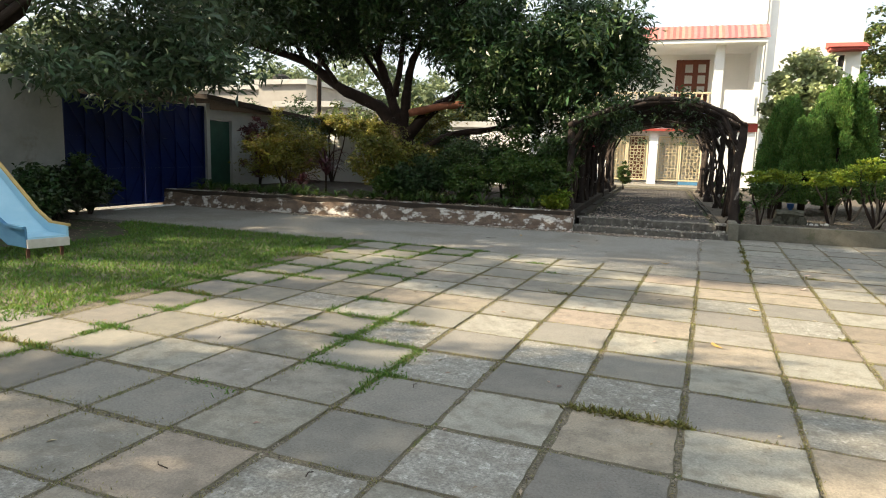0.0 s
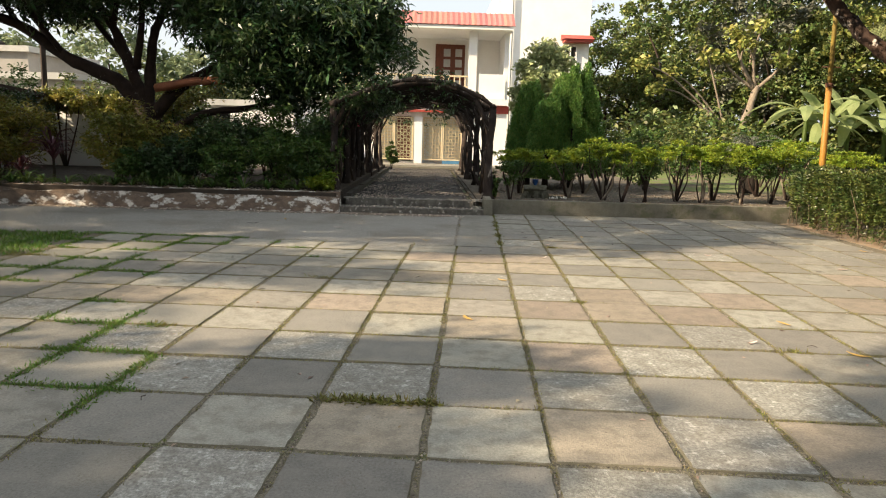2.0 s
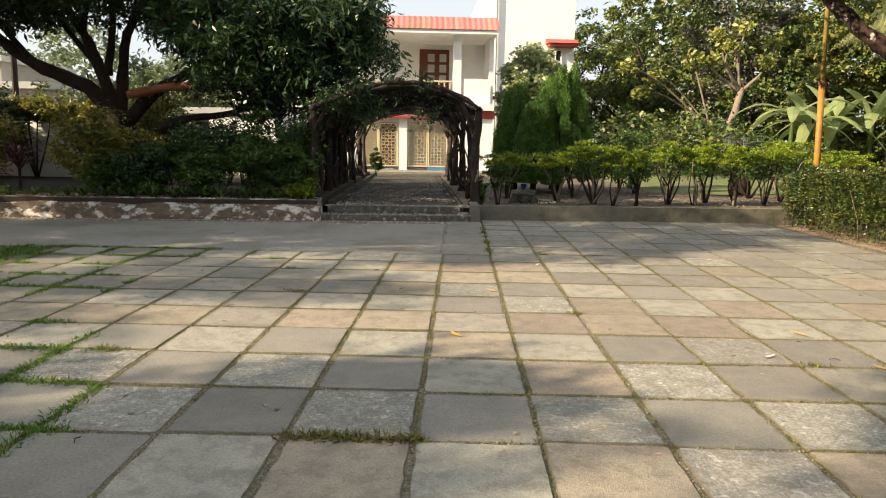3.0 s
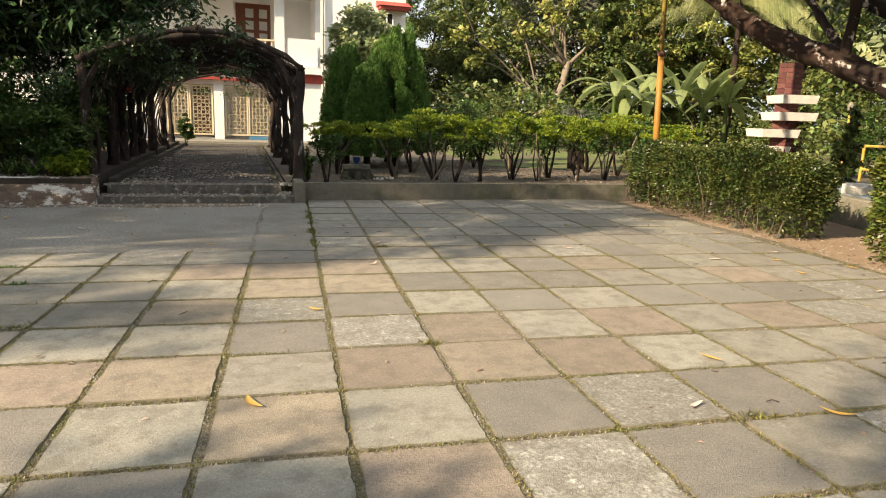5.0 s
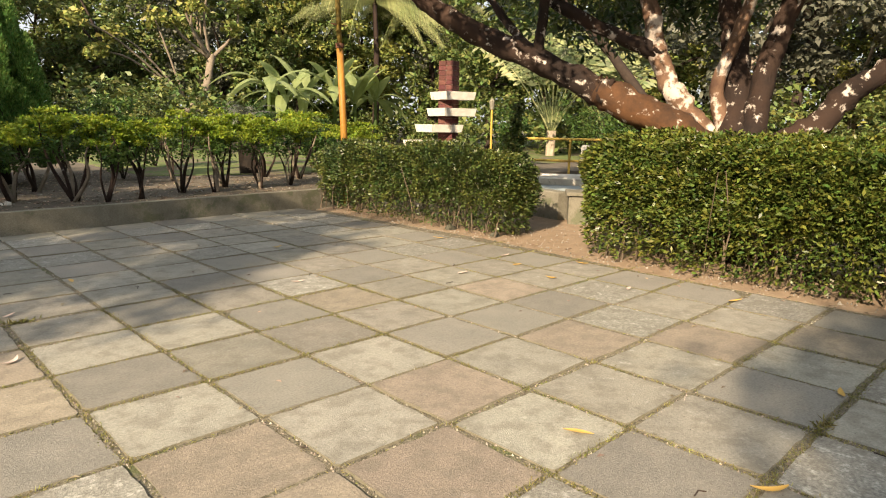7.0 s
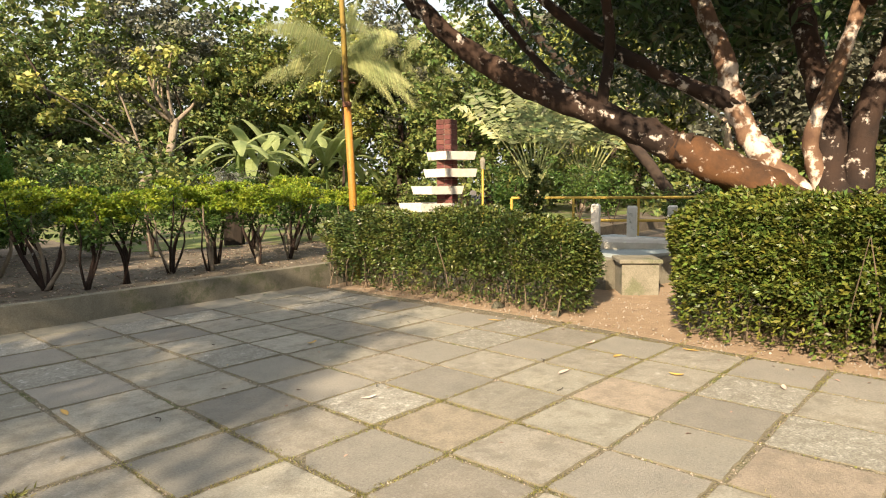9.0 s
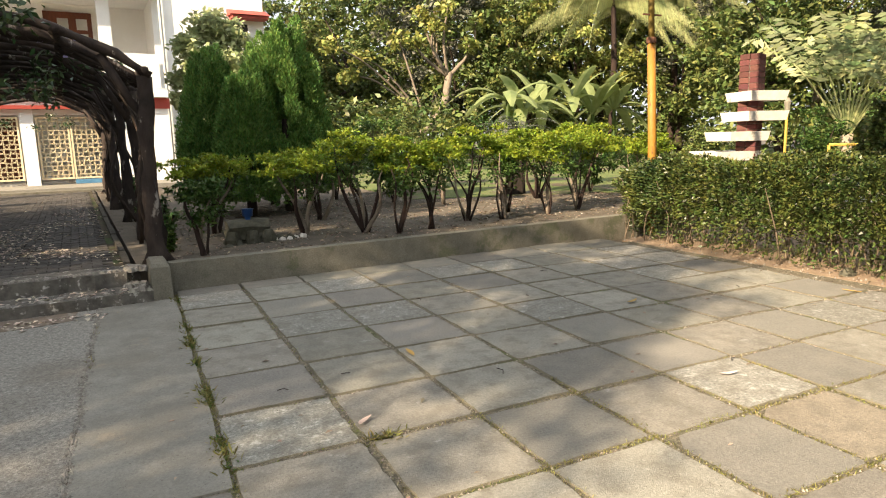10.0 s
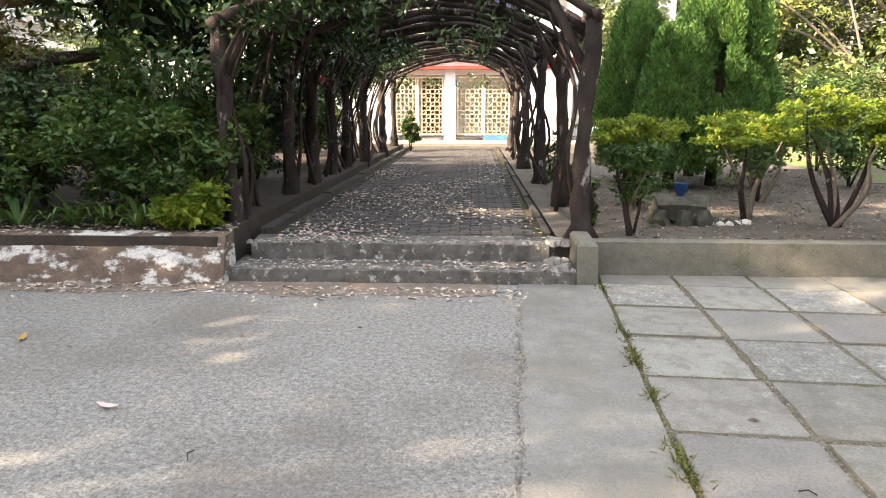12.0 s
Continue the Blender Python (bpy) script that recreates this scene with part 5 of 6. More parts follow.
def shrub(p, h, w, lmat, seed, label, leaf=0.11, n=20, per=45, asp=0.45, droop=0.1, cat="shrub", name="shrub"):
    rr = random.Random(seed)
    t = thing(name, label, cat, "", p)
    p = Vector(p)
    for k in range(4):
        a = rr.uniform(0, 6.28)
        e = p + Vector((math.cos(a) * w * 0.3, math.sin(a) * w * 0.3, h * 0.75))
        Geo().tube([p - Vector((0, 0, 0.05)), p.lerp(e, 0.5) + Vector((0, 0, 0.05)), e], [0.02, 0.014, 0.006], 5, 0.2).ob("stem", M_BARK_D, t)
    cs = egg(p + Vector((0, 0, h * 0.6)), (w * 0.45, w * 0.45, h * 0.4), n, seed, 0.3)
    mid = np.array(p + Vector((0, 0, h * 0.45)))
    cs = [mid + (q - mid) * (1 + 0.55 * noise.noise(Vector(q) * (2.6 / max(w, 0.5)) + Vector((seed, 0, 0)))) * rr.uniform(0.85, 1.2) for q in cs]
    cs = [(q[0], q[1], max(q[2], p.z + 0.08)) for q in cs]
    leaves("leaves", clumps(cs, per, [w * rr.uniform(0.09, 0.2) for _ in cs], seed + 1), leaf, lmat, t, asp, droop, seed)
    return t


rr = random.Random(12)
SH = [(-3.6, 0.62, 1.05, 1.25, L_SHRUB, "leafy green shrub spilling over the bed wall"), (-3.45, 0.22, 0.42, 0.6, L_DURANTA, "low yellow-green shrub near the bed corner"), (-4.4, 0.8, 1.15, 1.2, L_SHRUB, "dense dark green shrub in the bed"), (-5.4, 0.7, 1.0, 1.1, L_SHRUB, "broad-leaved green shrub in the bed"),
      (-6.3, 1.1, 1.1, 1.1, L_MANGO, "dark green shrub in the bed's shade"), (-7.2, 0.6, 0.75, 0.9, L_SHRUB, "low green shrub in the planting bed"), (-7.7, 1.0, 1.45, 1.3, L_CROTON, "croton bush with yellow and orange leaves"), (-10.4, 1.3, 1.6, 1.9, L_CROTON, "large yellow-leaved croton bush"), (-7.6, 1.6, 1.75, 1.9, L_CROTON, "tall croton bush with yellowish leaves"), (-6.6, 0.7, 1.0, 1.3, L_MANGO, "dark green bush in tree shade"), (-5.6, 1.6, 1.5, 1.6, L_MANGO, "dark bushy shrub in tree shade"), (-4.5, 1.6, 1.6, 1.5, L_SHRUB, "tall leafy green shrub near the pergola"), (-3.6, 1.5, 1.3, 0.9, L_SHRUB, "upright shrub between the pergola posts"), (-7.4, 3.9, 2.3, 2.0, L_CROTON, "rambling bush over the white wall"), (-11.5, 3.4, 2.1, 1.8, L_MANGO, "dark green bush before the outhouse"), (-6.2, 5.2, 1.6, 2.0, L_MANGO, "dark undergrowth behind the mango tree"), (-4.6, 6.2, 1.5, 1.5, L_MANGO, "dark tall shrub beside the path"),
      (-11.2, 2.6, 1.9, 1.5, L_CROTON, "tall yellowish shrub before the white wall"), (-11.4, 1.6, 1.9, 0.9, L_RED, "dark red-leaved shrub by the outhouse"), (-5.0, 2.2, 1.5, 1.3, L_MANGO, "dark shrub beneath the mango tree"), (-3.9, 2.0, 1.2, 1.0, L_SHRUB, "green shrub beside the pergola"),
      (-4.2, 4.2, 1.3, 1.3, L_MANGO, "dark shrub in deep shade of the tree"), (-4.0, 6.5, 1.2, 1.2, L_SHRUB, "shrub beside the garden path"), (-4.6, 9.0, 1.4, 1.5, L_CROTON, "yellow-green shrub by the house"), (-6.8, 3.4, 1.6, 1.6, L_MANGO, "dark shrub behind the tree"), (-8.0, 4.6, 1.8, 1.6, L_SHRUB, "tall shrub before the wall"), (-2.75, 12.9, 0.9, 0.5, L_SHRUB, "small shrub standing by the house porch")]
for k, (u, v_, h, w, m, lab) in enumerate(SH):
    shrub(P(u, v_, 0.32 if u < -3 else 0.24), h, w, m, 200 + k, lab, 0.075 if m is not L_CROTON else 0.11, int(20 + 18 * w), 100, 0.45 if m is not L_CROTON else 0.3)


def rosette(p, h, n, m, seed, label, w=0.05, stem=0.0, name="spiky_plant"):
    """Strap leaves from one heart."""
    t = thing(name, label, "plant", "", p)
    rr = random.Random(seed)
    p = Vector(p)
    if stem:
        Geo().tube([p - Vector((0, 0, 0.05)), p + Vector((0, 0, stem))], 0.025, 6).ob("stem", M_BARK_D, t)
    g = Geo()
    for k in range(n):
        a = rr.uniform(0, 6.28)
        L = h * rr.uniform(0.7, 1.1)
        up = rr.uniform(0.35, 1.1)
        d = Vector((math.cos(a), math.sin(a), 0))
        s = Vector((-d.y, d.x, 0))
        o = p + Vector((0, 0, stem * rr.uniform(0.6, 1)))
        pts = [o, o + d * L * 0.35 + Vector((0, 0, L * up * 0.5)), o + d * L * 0.75 + Vector((0, 0, L * up * 0.6)), o + d * L + Vector((0, 0, L * up * 0.35))]
        v = []
        for q, ww in zip(pts, (0.6, 1, 0.7, 0.05)):
            v += [q - s * w * ww / 2, q + Vector((0, 0, -w * 0.15)), q + s * w * ww / 2]
        g.add([tuple(q) for q in v], [(i * 3 + j, i * 3 + j + 1, i * 3 + j + 4, i * 3 + j + 3) for i in range(3) for j in range(2)])
    g.ob("leaves", m, t)


for k in range(26):
    u = -3.9 - k * 0.33 + rr.uniform(-.1, .1)
    rosette(P(u, 0.16 + rr.uniform(0, .25), 0.37), rr.uniform(0.28, 0.5), 24, rr.choice((L_SHRUB, L_DURANTA_G, L_SHRUB)), 300 + k, "low tuft of strap leaves along the bed wall", 0.035, name="strap_leaf_plant")
rosette(P(-9.1, 1.0, 0.35), 0.62, 44, L_RED, 340, "dark cordyline with narrow drooping leaves", 0.05, 0.75, "cordyline")
rosette(P(-9.6, 0.7, 0.35), 0.45, 26, L_RED, 341, "short dark red cordyline plant", 0.05, 0.3, "cordyline")
for k, (x, y, h, w) in enumerate(((-11.6, 9.3, 1.0, 1.2), (-11.3, 8.3, 1.1, 1.6), (-10.6, 7.3, 0.9, 1.4))):
    shrub((x, y, 0), h, w, L_MANGO, 840 + k, "dark leafy bush by the boundary wall", 0.12, 30, 60)
rosette((-11.6, 9.0, 0), 0.8, 40, L_BG_D, 342, "dark heap of fronds by the gate", 0.06, 0.1, "fern")
rosette((-11.2, 8.1, 0), 0.7, 40, L_BG_D, 343, "dark fern by the boundary wall", 0.06, 0.1, "fern")

for k, (u, v_, h, w) in enumerate(((-4.5, 7.6, 1.4, 1.1), (-4.6, 9.8, 1.5, 1.2), (-5.4, 11.8, 1.6, 1.3))):
    p = P(u, v_, 0.33)
    shrub((p.x, p.y, p.z), h, w, L_MANGO, 860 + k, "dark green shrub in the shade beside the pergola")

for k, (u, v_, h, w) in enumerate(((0.22, 2.1, 0.45, 0.3), (0.28, 3.3, 0.6, 0.35), (0.2, 4.4, 0.5, 0.3), (0.3, 5.8, 0.7, 0.4), (0.25, 7.4, 0.6, 0.4), (0.16, 1.3, 0.22, 0.14))):
    p = P(u, v_, 0.24)
    shrub((p.x, p.y, p.z), h, w, L_SHRUB, 880 + k, "low green plant at the foot of the pergola posts", 0.07, 10, 30)

# ---- cycad, bananas, palms ----
cy = (7.7, 18.1, 0.25)
t = thing("cycad", "cycad with a thick dark shaggy trunk and drooping dark fronds", "cycad", at=cy)
Geo().tube([cy, (7.7, 18.1, 0.8), (7.7, 18.1, 1.55)], [0.2, 0.2, 0.22], 12, 0.5).ob("trunk", mat("cycad_trunk", (0.025, 0.018, 0.014), (0.012, 0.010, 0.008), 8, 0.95, 1.0, 30), t)


def frond(g, o, d, L, up, sag, n=14, w=0.3, lw=0.05, hang=0.0):
    """A feather leaf: rib with leaflets on both sides."""
    d = Vector(d).normalized()
    s = Vector((-d.y, d.x, 0))
    ribs = [Vector(o) + d * L * t_ + Vector((0, 0, L * (up * t_ - sag * t_ * t_))) for t_ in np.linspace(0, 1, n)]
    for i in range(1, n):
        q, q0 = ribs[i], ribs[i - 1]
        k = math.sin(math.pi * min(1, (i / n) * 0.85 + 0.12))
        f_ = (q - q0).normalized()
        for sg in (-1, 1):
            for h_ in (0.0, 0.5):
                b = q0.lerp(q, h_)
                tip = b + (s * sg * (1 - hang) + f_ * 0.6 + Vector((0, 0, -0.25 - hang))).normalized() * w * k
                g.add([tuple(b), tuple(b.lerp(tip, 0.5) + f_ * lw * 0.5), tuple(tip), tuple(b.lerp(tip, 0.5) - f_ * lw * 0.5)], [(0, 1, 2, 3)])
        g.add([tuple(q0 - s * 0.012), tuple(q0 + s * 0.012), tuple(q + s * 0.01), tuple(q - s * 0.01)], [(0, 1, 2, 3)])


g = Geo()
for k in range(22):
    a = rr.uniform(0, 6.28)
    frond(g, (7.7, 18.1, 1.55), (math.cos(a), math.sin(a), 0), rr.uniform(0.85, 1.15), rr.uniform(0.2, 0.9), rr.uniform(0.5, 0.9), 9, 0.16, 0.03)
g.ob("fronds", L_BG_D, t)


def palm(p, h, L, seed, label, m=L_PALM, n=20, r=0.16):
    t = thing("coconut_palm", label, "palm", "", p)
    rr = random.Random(seed)
    p = Vector(p)
    top = p + Vector((rr.uniform(-.3, .3), 0, h))
    way = curve([p, p.lerp(top, 0.5) + Vector((0.15, 0, 0)), top], 5)
    Geo().tube(way, radii(r * 1.3, r * 0.8, len(way)), 9, 0.12).ob("trunk", M_BARK, t, smooth=True)
    for k in range(n):
        g = Geo()
        a = k * 2.4 + rr.uniform(-.3, .3)
        frond(g, top, (math.cos(a), math.sin(a), 0), L * rr.uniform(0.8, 1.1), rr.uniform(0.1, 1.3), rr.uniform(0.7, 1.2), 36, L * 0.3, 0.045, 1.1)
        g.ob("frond", m, t)


def polar(az, d, z=0.0):
    """A place by bearing (degrees east of the yard's long side) and distance from the middle of the walk."""
    return Vector((0.45 + d * math.sin(radians(az)), 5.0 + d * math.cos(radians(az)), z))


palm((24.6, 35.2, 0.2), 8.6, 5.3, 5, "coconut palm with pale yellow-green drooping fronds", n=30)
palm((28.6, 34.8, 0.2), 8.8, 4.8, 6, "tall coconut palm with long pale drooping fronds", n=26)


def banana(p, h, seed, n=9):
    t = thing("banana_plant", "banana plant with broad arching light green leaves", "banana plant", "banana plants", p)
    rr = random.Random(seed)
    p = Vector(p)
    Geo().tube([p, p + Vector((0, 0, h * 0.5))], [0.13, 0.09], 9, 0.1).ob("stem", L_DURANTA_G, t)
    for k in range(n):
        g = Geo()
        a = k * 2.4 + rr.uniform(-.3, .3)
        d = Vector((math.cos(a), math.sin(a), 0))
        s = Vector((-d.y, d.x, 0))
        L, up = rr.uniform(1.9, 3.1), rr.uniform(0.35, 1.25)
        o = p + Vector((0, 0, h * 0.5))
        v = []
        for i in range(9):
            x = i / 8
            q = o + d * L * x * (0.9 if up < 1 else 0.6) + Vector((0, 0, L * (up * x - 0.75 * x * x * (1.2 if up < 1 else 0.7))))
            w = 0.29 * math.sin(math.pi * min(1, max(0.04, x * 0.96 + 0.02))) ** 0.6
            v += [q - s * w + Vector((0, 0, -w * 0.25)), q, q + s * w + Vector((0, 0, -w * 0.25))]
        g.add([tuple(q) for q in v], [(i * 3 + j, i * 3 + j + 1, i * 3 + j + 4, i * 3 + j + 3) for i in range(8) for j in range(2)])
        g.ob("leaf", L_BANANA, t)


for k, p in enumerate(((16.6, 31.6, 0.2), (18.0, 32.2, 0.2), (19.6, 32.0, 0.2), (21.3, 32.6, 0.2), (22.9, 32.9, 0.2), (15.4, 31.0, 0.2))):
    banana(p, 4.6 + 0.5 * (k % 3), 400 + k)
# fan-leaved traveller's palm
for n_p, p in enumerate(((22.6, 20.6, 0.2), (24.6, 19.4, 0.2))):
    t = thing("fan_palm", "tall fan of long pale stalks with torn drooping leaves", "palm", "", p)
    rp = random.Random(810 + n_p)
    for k in range(13):
        g = Geo()
        a = -0.46 + k * 0.077
        s = Vector((0.5, -0.85, 0))
        L = rp.uniform(3.9, 5.2)
        d = s * math.sin(a) + Vector((0, 0, math.cos(a)))
        o = Vector(p) + Vector((0, 0, 0.9))
        way = [o + d * L * x + s * (0.5 * a * x * x * L) - Vector((0, 0, max(0, x - 0.5) ** 2 * rp.uniform(0.5, 3.0))) for x in [q / 12 for q in range(13)]]
        g.tube(way[:9], radii(0.05, 0.02, 9), 5)
        for q in range(6, 12):
            for w_ in range(3):
                b_ = way[q].lerp(way[q + 1], w_ / 3)
                f_ = (way[q + 1] - way[q]).normalized()
                for sg in (-1, 1):
                    tip = b_ + (s * sg * rp.uniform(0.5, 1.0) + f_ * 0.4 + Vector((rp.uniform(-.3, .3), 0, -rp.uniform(0.2, 0.9)))).normalized() * rp.uniform(0.35, 0.6)
                    g.add([tuple(b_), tuple(b_.lerp(tip, 0.55) + f_ * 0.09), tuple(tip), tuple(b_.lerp(tip, 0.55) - f_ * 0.07)], [(0, 1, 2, 3)])
        g.ob("leaf", L_FAN if k % 3 else L_PALM, t)
    Geo().tube([Vector(p) - Vector((0, 0, 0.05)), Vector(p) + Vector((0, 0, 1.1))], 0.2, 9, 0.2).ob("trunk", M_BARK_P, t)
for p, h, w in (((10.6, 12.5, 0.0), 1.75, 0.5), ((11.0, 8.9, 0.0), 1.25, 0.9), ((15.3, 16.6, 0.2), 1.8, 1.2), ((13.6, 18.5, 0.2), 1.5, 1.2), ((9.3, 17.6, 0.25), 1.3, 1.1), ((18.5, 15.0, 0.2), 1.9, 1.5), ((21, 12.5, 0.2), 1.8, 1.6), ((16.5, 12.0, 0.0), 1.2, 1.2), ((4.2, 19.5, 0.25), 1.6, 1.3), ((5.5, 20.5, 0.25), 1.9, 1.6), ((6.8, 21.5, 0.25), 1.8, 1.6), ((9.3, 21.0, 0.25), 1.7, 1.6), ((20, 17, 0.2), 2.2, 1.8), ((4.9, 18.0, 0.25), 1.3, 1.2), ((10.3, 19.5, 0.25), 1.5, 1.3), ((23, 9, 0.0), 1.6, 2.0), ((20, 6, 0.0), 1.4, 2.2), ((24, 3, 0), 1.8, 2.5)):
    shrub(p, h, w, random.Random(int(p[0] * 10)).choice((L_SHRUB, L_DURANTA_G, L_BG)), int(p[0] * 17 + p[1]), "garden shrub with mid-green leaves", 0.09, 34, 80)

def arching(p, h, w, seed, low):
    """Long bare stems that carry a spreading top over the wall, some of it hanging low on one side."""
    rr = random.Random(seed)
    t = thing("shrub", "arching yellow-green croton spreading over the white wall", "shrub", "", p)
    p = Vector(p)
    cs = list(egg(p + Vector((0, -0.1, h)), (w / 2, 0.45, 0.34), int(26 * w), seed, 0.1))
    cs += [np.array(p + Vector((low * w * rr.uniform(0.2, 0.5), rr.uniform(-.4, .1), h * rr.uniform(0.35, 1)))) for _ in range(int(14 * w))]
    for k in range(6):
        e = Vector(cs[k * 3])
        Geo().tube(curve([p - Vector((0, 0, 0.05)), p.lerp(e, 0.55) + Vector((rr.uniform(-.15, .15), 0, 0.25)), e], 3), radii(0.03, 0.008, 7), 5, 0.2).ob("stem", M_BARK_D, t)
    leaves("leaves", clumps(cs, 70, [rr.uniform(0.12, 0.28) for _ in cs], seed + 1), 0.12, L_CROTON, t, 0.32, 0.3, seed)


for k, (x, h, w, low) in enumerate(((-13.2, 1.95, 1.8, 1), (-11.6, 2.1, 2.0, -0.6), (-9.9, 2.05, 2.2, 0.4), (-8.6, 2.0, 1.6, 1))):
    arching((x, 18.45, 0.32), h - 0.2, w, 920 + k, low)
for k, (x, y, h) in enumerate(((-13.5, 22.5, 3.4), (-16.5, 24.0, 3.0), (-10.0, 22.5, 3.6), (-20.0, 25.5, 3.2))):
    shrub((x, y, 0), h, 2.4, (L_BG, L_MANGO)[k % 2], 900 + k, "bushy small tree beyond the boundary wall", 0.14, 40, 70, name="small_tree", cat="tree")

# ---- bare-branched tree ----
b = Vector((12.9, 35.2, 0.2))
t = thing("bare_limbed_tree", "leaning pale-barked tree with bare forked limbs and a few leaf tufts", "tree", at=b)
f0 = Vector((15.1, 36.0, 4.7))
limb(t, [b, b + Vector((0.1, 0, 1.3)), b.lerp(f0, 0.6) + Vector((0.2, 0, -0.1)), f0], 0.24, 0.17, M_BARK_M, name="trunk")
tips = []
for e, bend in (((12.0, 36.0, 7.0), 0.4), ((13.3, 35.0, 8.2), 0.5), ((16.3, 34.8, 6.8), -0.3), ((12.6, 35.5, 9.0), 0.3), ((17.3, 35.5, 8.6), -0.5), ((14.6, 35.0, 9.6), 0.3)):
    e = f0.lerp(Vector(e), 0.62)
    limb(t, [f0 - Vector((0.1, 0, 0.2)), f0.lerp(e, 0.5) + Vector((-bend, 0, 0)), e], 0.10, 0.04, M_BARK_M)
    tips.append(e)
for e in ((12.2, 35.5, 6.1), (10.3, 35.2, 5.2), (9.6, 35.2, 4.4), (8.6, 34.5, 5.6)):
    e = Vector(e)
    limb(t, [Vector((13.3, 35.3, 2.6)), Vector((13.0, 35.3, 3.0)).lerp(e, 0.6) + Vector((0, 0, 0.3)), e], 0.06, 0.035, M_BARK_M)
    tips.append(e)
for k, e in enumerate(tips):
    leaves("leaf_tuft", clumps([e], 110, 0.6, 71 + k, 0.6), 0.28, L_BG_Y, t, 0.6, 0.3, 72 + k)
lean = thing("leaning_tree", "dark leaning trunk of a tree beyond the railing", "tree", at=(18.0, 12.5, 0))
limb(lean, [(18.0, 12.5, -0.05), (17.8, 12.8, 1.02), (17.1, 14.5, 3.5), (15.5, 15.9, 5.6), (14.5, 17.0, 7.5)], 0.19, 0.09, M_BARK_D, name="trunk")
leaves("crown", clumps(egg((15.0, 16.6, 7.6), (2.6, 2.6, 1.3), 60, 76, 0.1), 60, 0.5, 77), 0.2, L_MANGO, lean, 0.35, 0.4, 78)
light = thing("pale_leaved_tree", "small conical tree with pale green leaves before the house", "tree", at=(3.4, 31.0, 0.2))
Geo().tube([(3.4, 31.0, 0.2), (3.4, 31.0, 4.5)], [0.1, 0.05], 8).ob("trunk", M_BARK_D, light)
leaves("crown", clumps(np.concatenate([egg((3.4, 31.0, 3.4), (1.55, 1.55, 2.6), 190, 73, 0.3)]), 60, 0.35, 74), 0.24, L_PALE, light, 0.55, 0.2, 75)

# ---- woods around ----
wr = random.Random(77)
WOODS = []
for k in range(46):
    az = 8 + k * 3.1 + wr.uniform(-1.2, 1.2)
    d = wr.uniform(27, 40)
    if az < 17:
        d = 46
    elif az < 46:
        d = max(d + 6, 41)
    WOODS.append((az, d, wr.uniform(9.5, 14.0)))
for k, (az, d, h) in enumerate(WOODS):
    p = polar(az, d)
    # leaf colours with painted sun or haze fall on these trees at random
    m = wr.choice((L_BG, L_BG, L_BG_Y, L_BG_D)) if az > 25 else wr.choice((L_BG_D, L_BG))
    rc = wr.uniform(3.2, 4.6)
    tree("wood_tree", {id(L_BG): "tall leafy tree of the wood behind the garden", id(L_BG_Y): "tall tree with yellow-green leaves coloured as if sunlit", id(L_BG_D): "sparse-leaved tree behind the house, leaves greyed for haze"}[id(m)], (p.x, p.y, 0), h, 0.22, (p.x, p.y, h * 0.62), (rc, rc, h * 0.42), 90, 80, 0.62, 0.27, m, M_BARK_P if wr.random() < 0.4 else M_BARK_D, 500 + k, 4, 0.55, group="woods")
cs = []
for k in range(620):
    az, d = wr.uniform(12, 150), wr.uniform(25, 46)
    if 26 < az < 46:
        d = 40 + (d - 25) * 0.3
    p = polar(az, d)
    cs.append((p.x, p.y, wr.uniform(0.4, 2.8)))
leaves("undergrowth", clumps(cs, 110, 1.0, 81, 0.8), 0.27, L_BG, None, 0.5, 0.2, 82, kind="stuff", label="tangled green undergrowth at the foot of the woods", category="undergrowth")
cs = []
for k in range(2200):
    az, d = wr.uniform(-75, 190), wr.uniform(52, 60)
    if -8 < az < 14:
        continue
    p = polar(az, d)
    cs.append((p.x, p.y, wr.uniform(0.5, 15 if az > 14 else 5.5)))
leaves("far_woods", clumps(cs, 62, 1.9, 83, 0.9), 0.62, L_BG, None, 0.6, 0.2, 84, kind="stuff", label="far belt of woods", category="woods")
# these crowns use the leaf colour paled for haze
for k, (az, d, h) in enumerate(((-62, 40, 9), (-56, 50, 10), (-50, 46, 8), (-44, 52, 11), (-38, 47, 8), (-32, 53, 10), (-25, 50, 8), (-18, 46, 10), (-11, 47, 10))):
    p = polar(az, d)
    tree("wood_tree", "green tree beyond the houses, leaves paled for haze", (p.x, p.y, 0), h, 0.22, (p.x, p.y, h * 0.66), (4.4, 4.4, h * 0.36) if az < 0 else (1.5, 1.5, h * 0.4), 60, 50, 0.9, 0.42, L_BG_H, M_BARK_D, 600 + k, 4, 0.5, group="trees beyond the houses")

# ---- grass, fallen leaves ----
gr = np.random.default_rng(90)


def blades(name, c, h, m, seed, label, lean=0.5):
    g0 = np.random.default_rng(seed)
    n = len(c)
    d = np.stack([g0.normal(size=n) * lean, g0.normal(size=n) * lean, np.ones(n)], 1)
    return leaves(name, c, h, m, None, 0.15, 0, seed, label, "stuff", dirs=d, fold=0.02, category="grass")


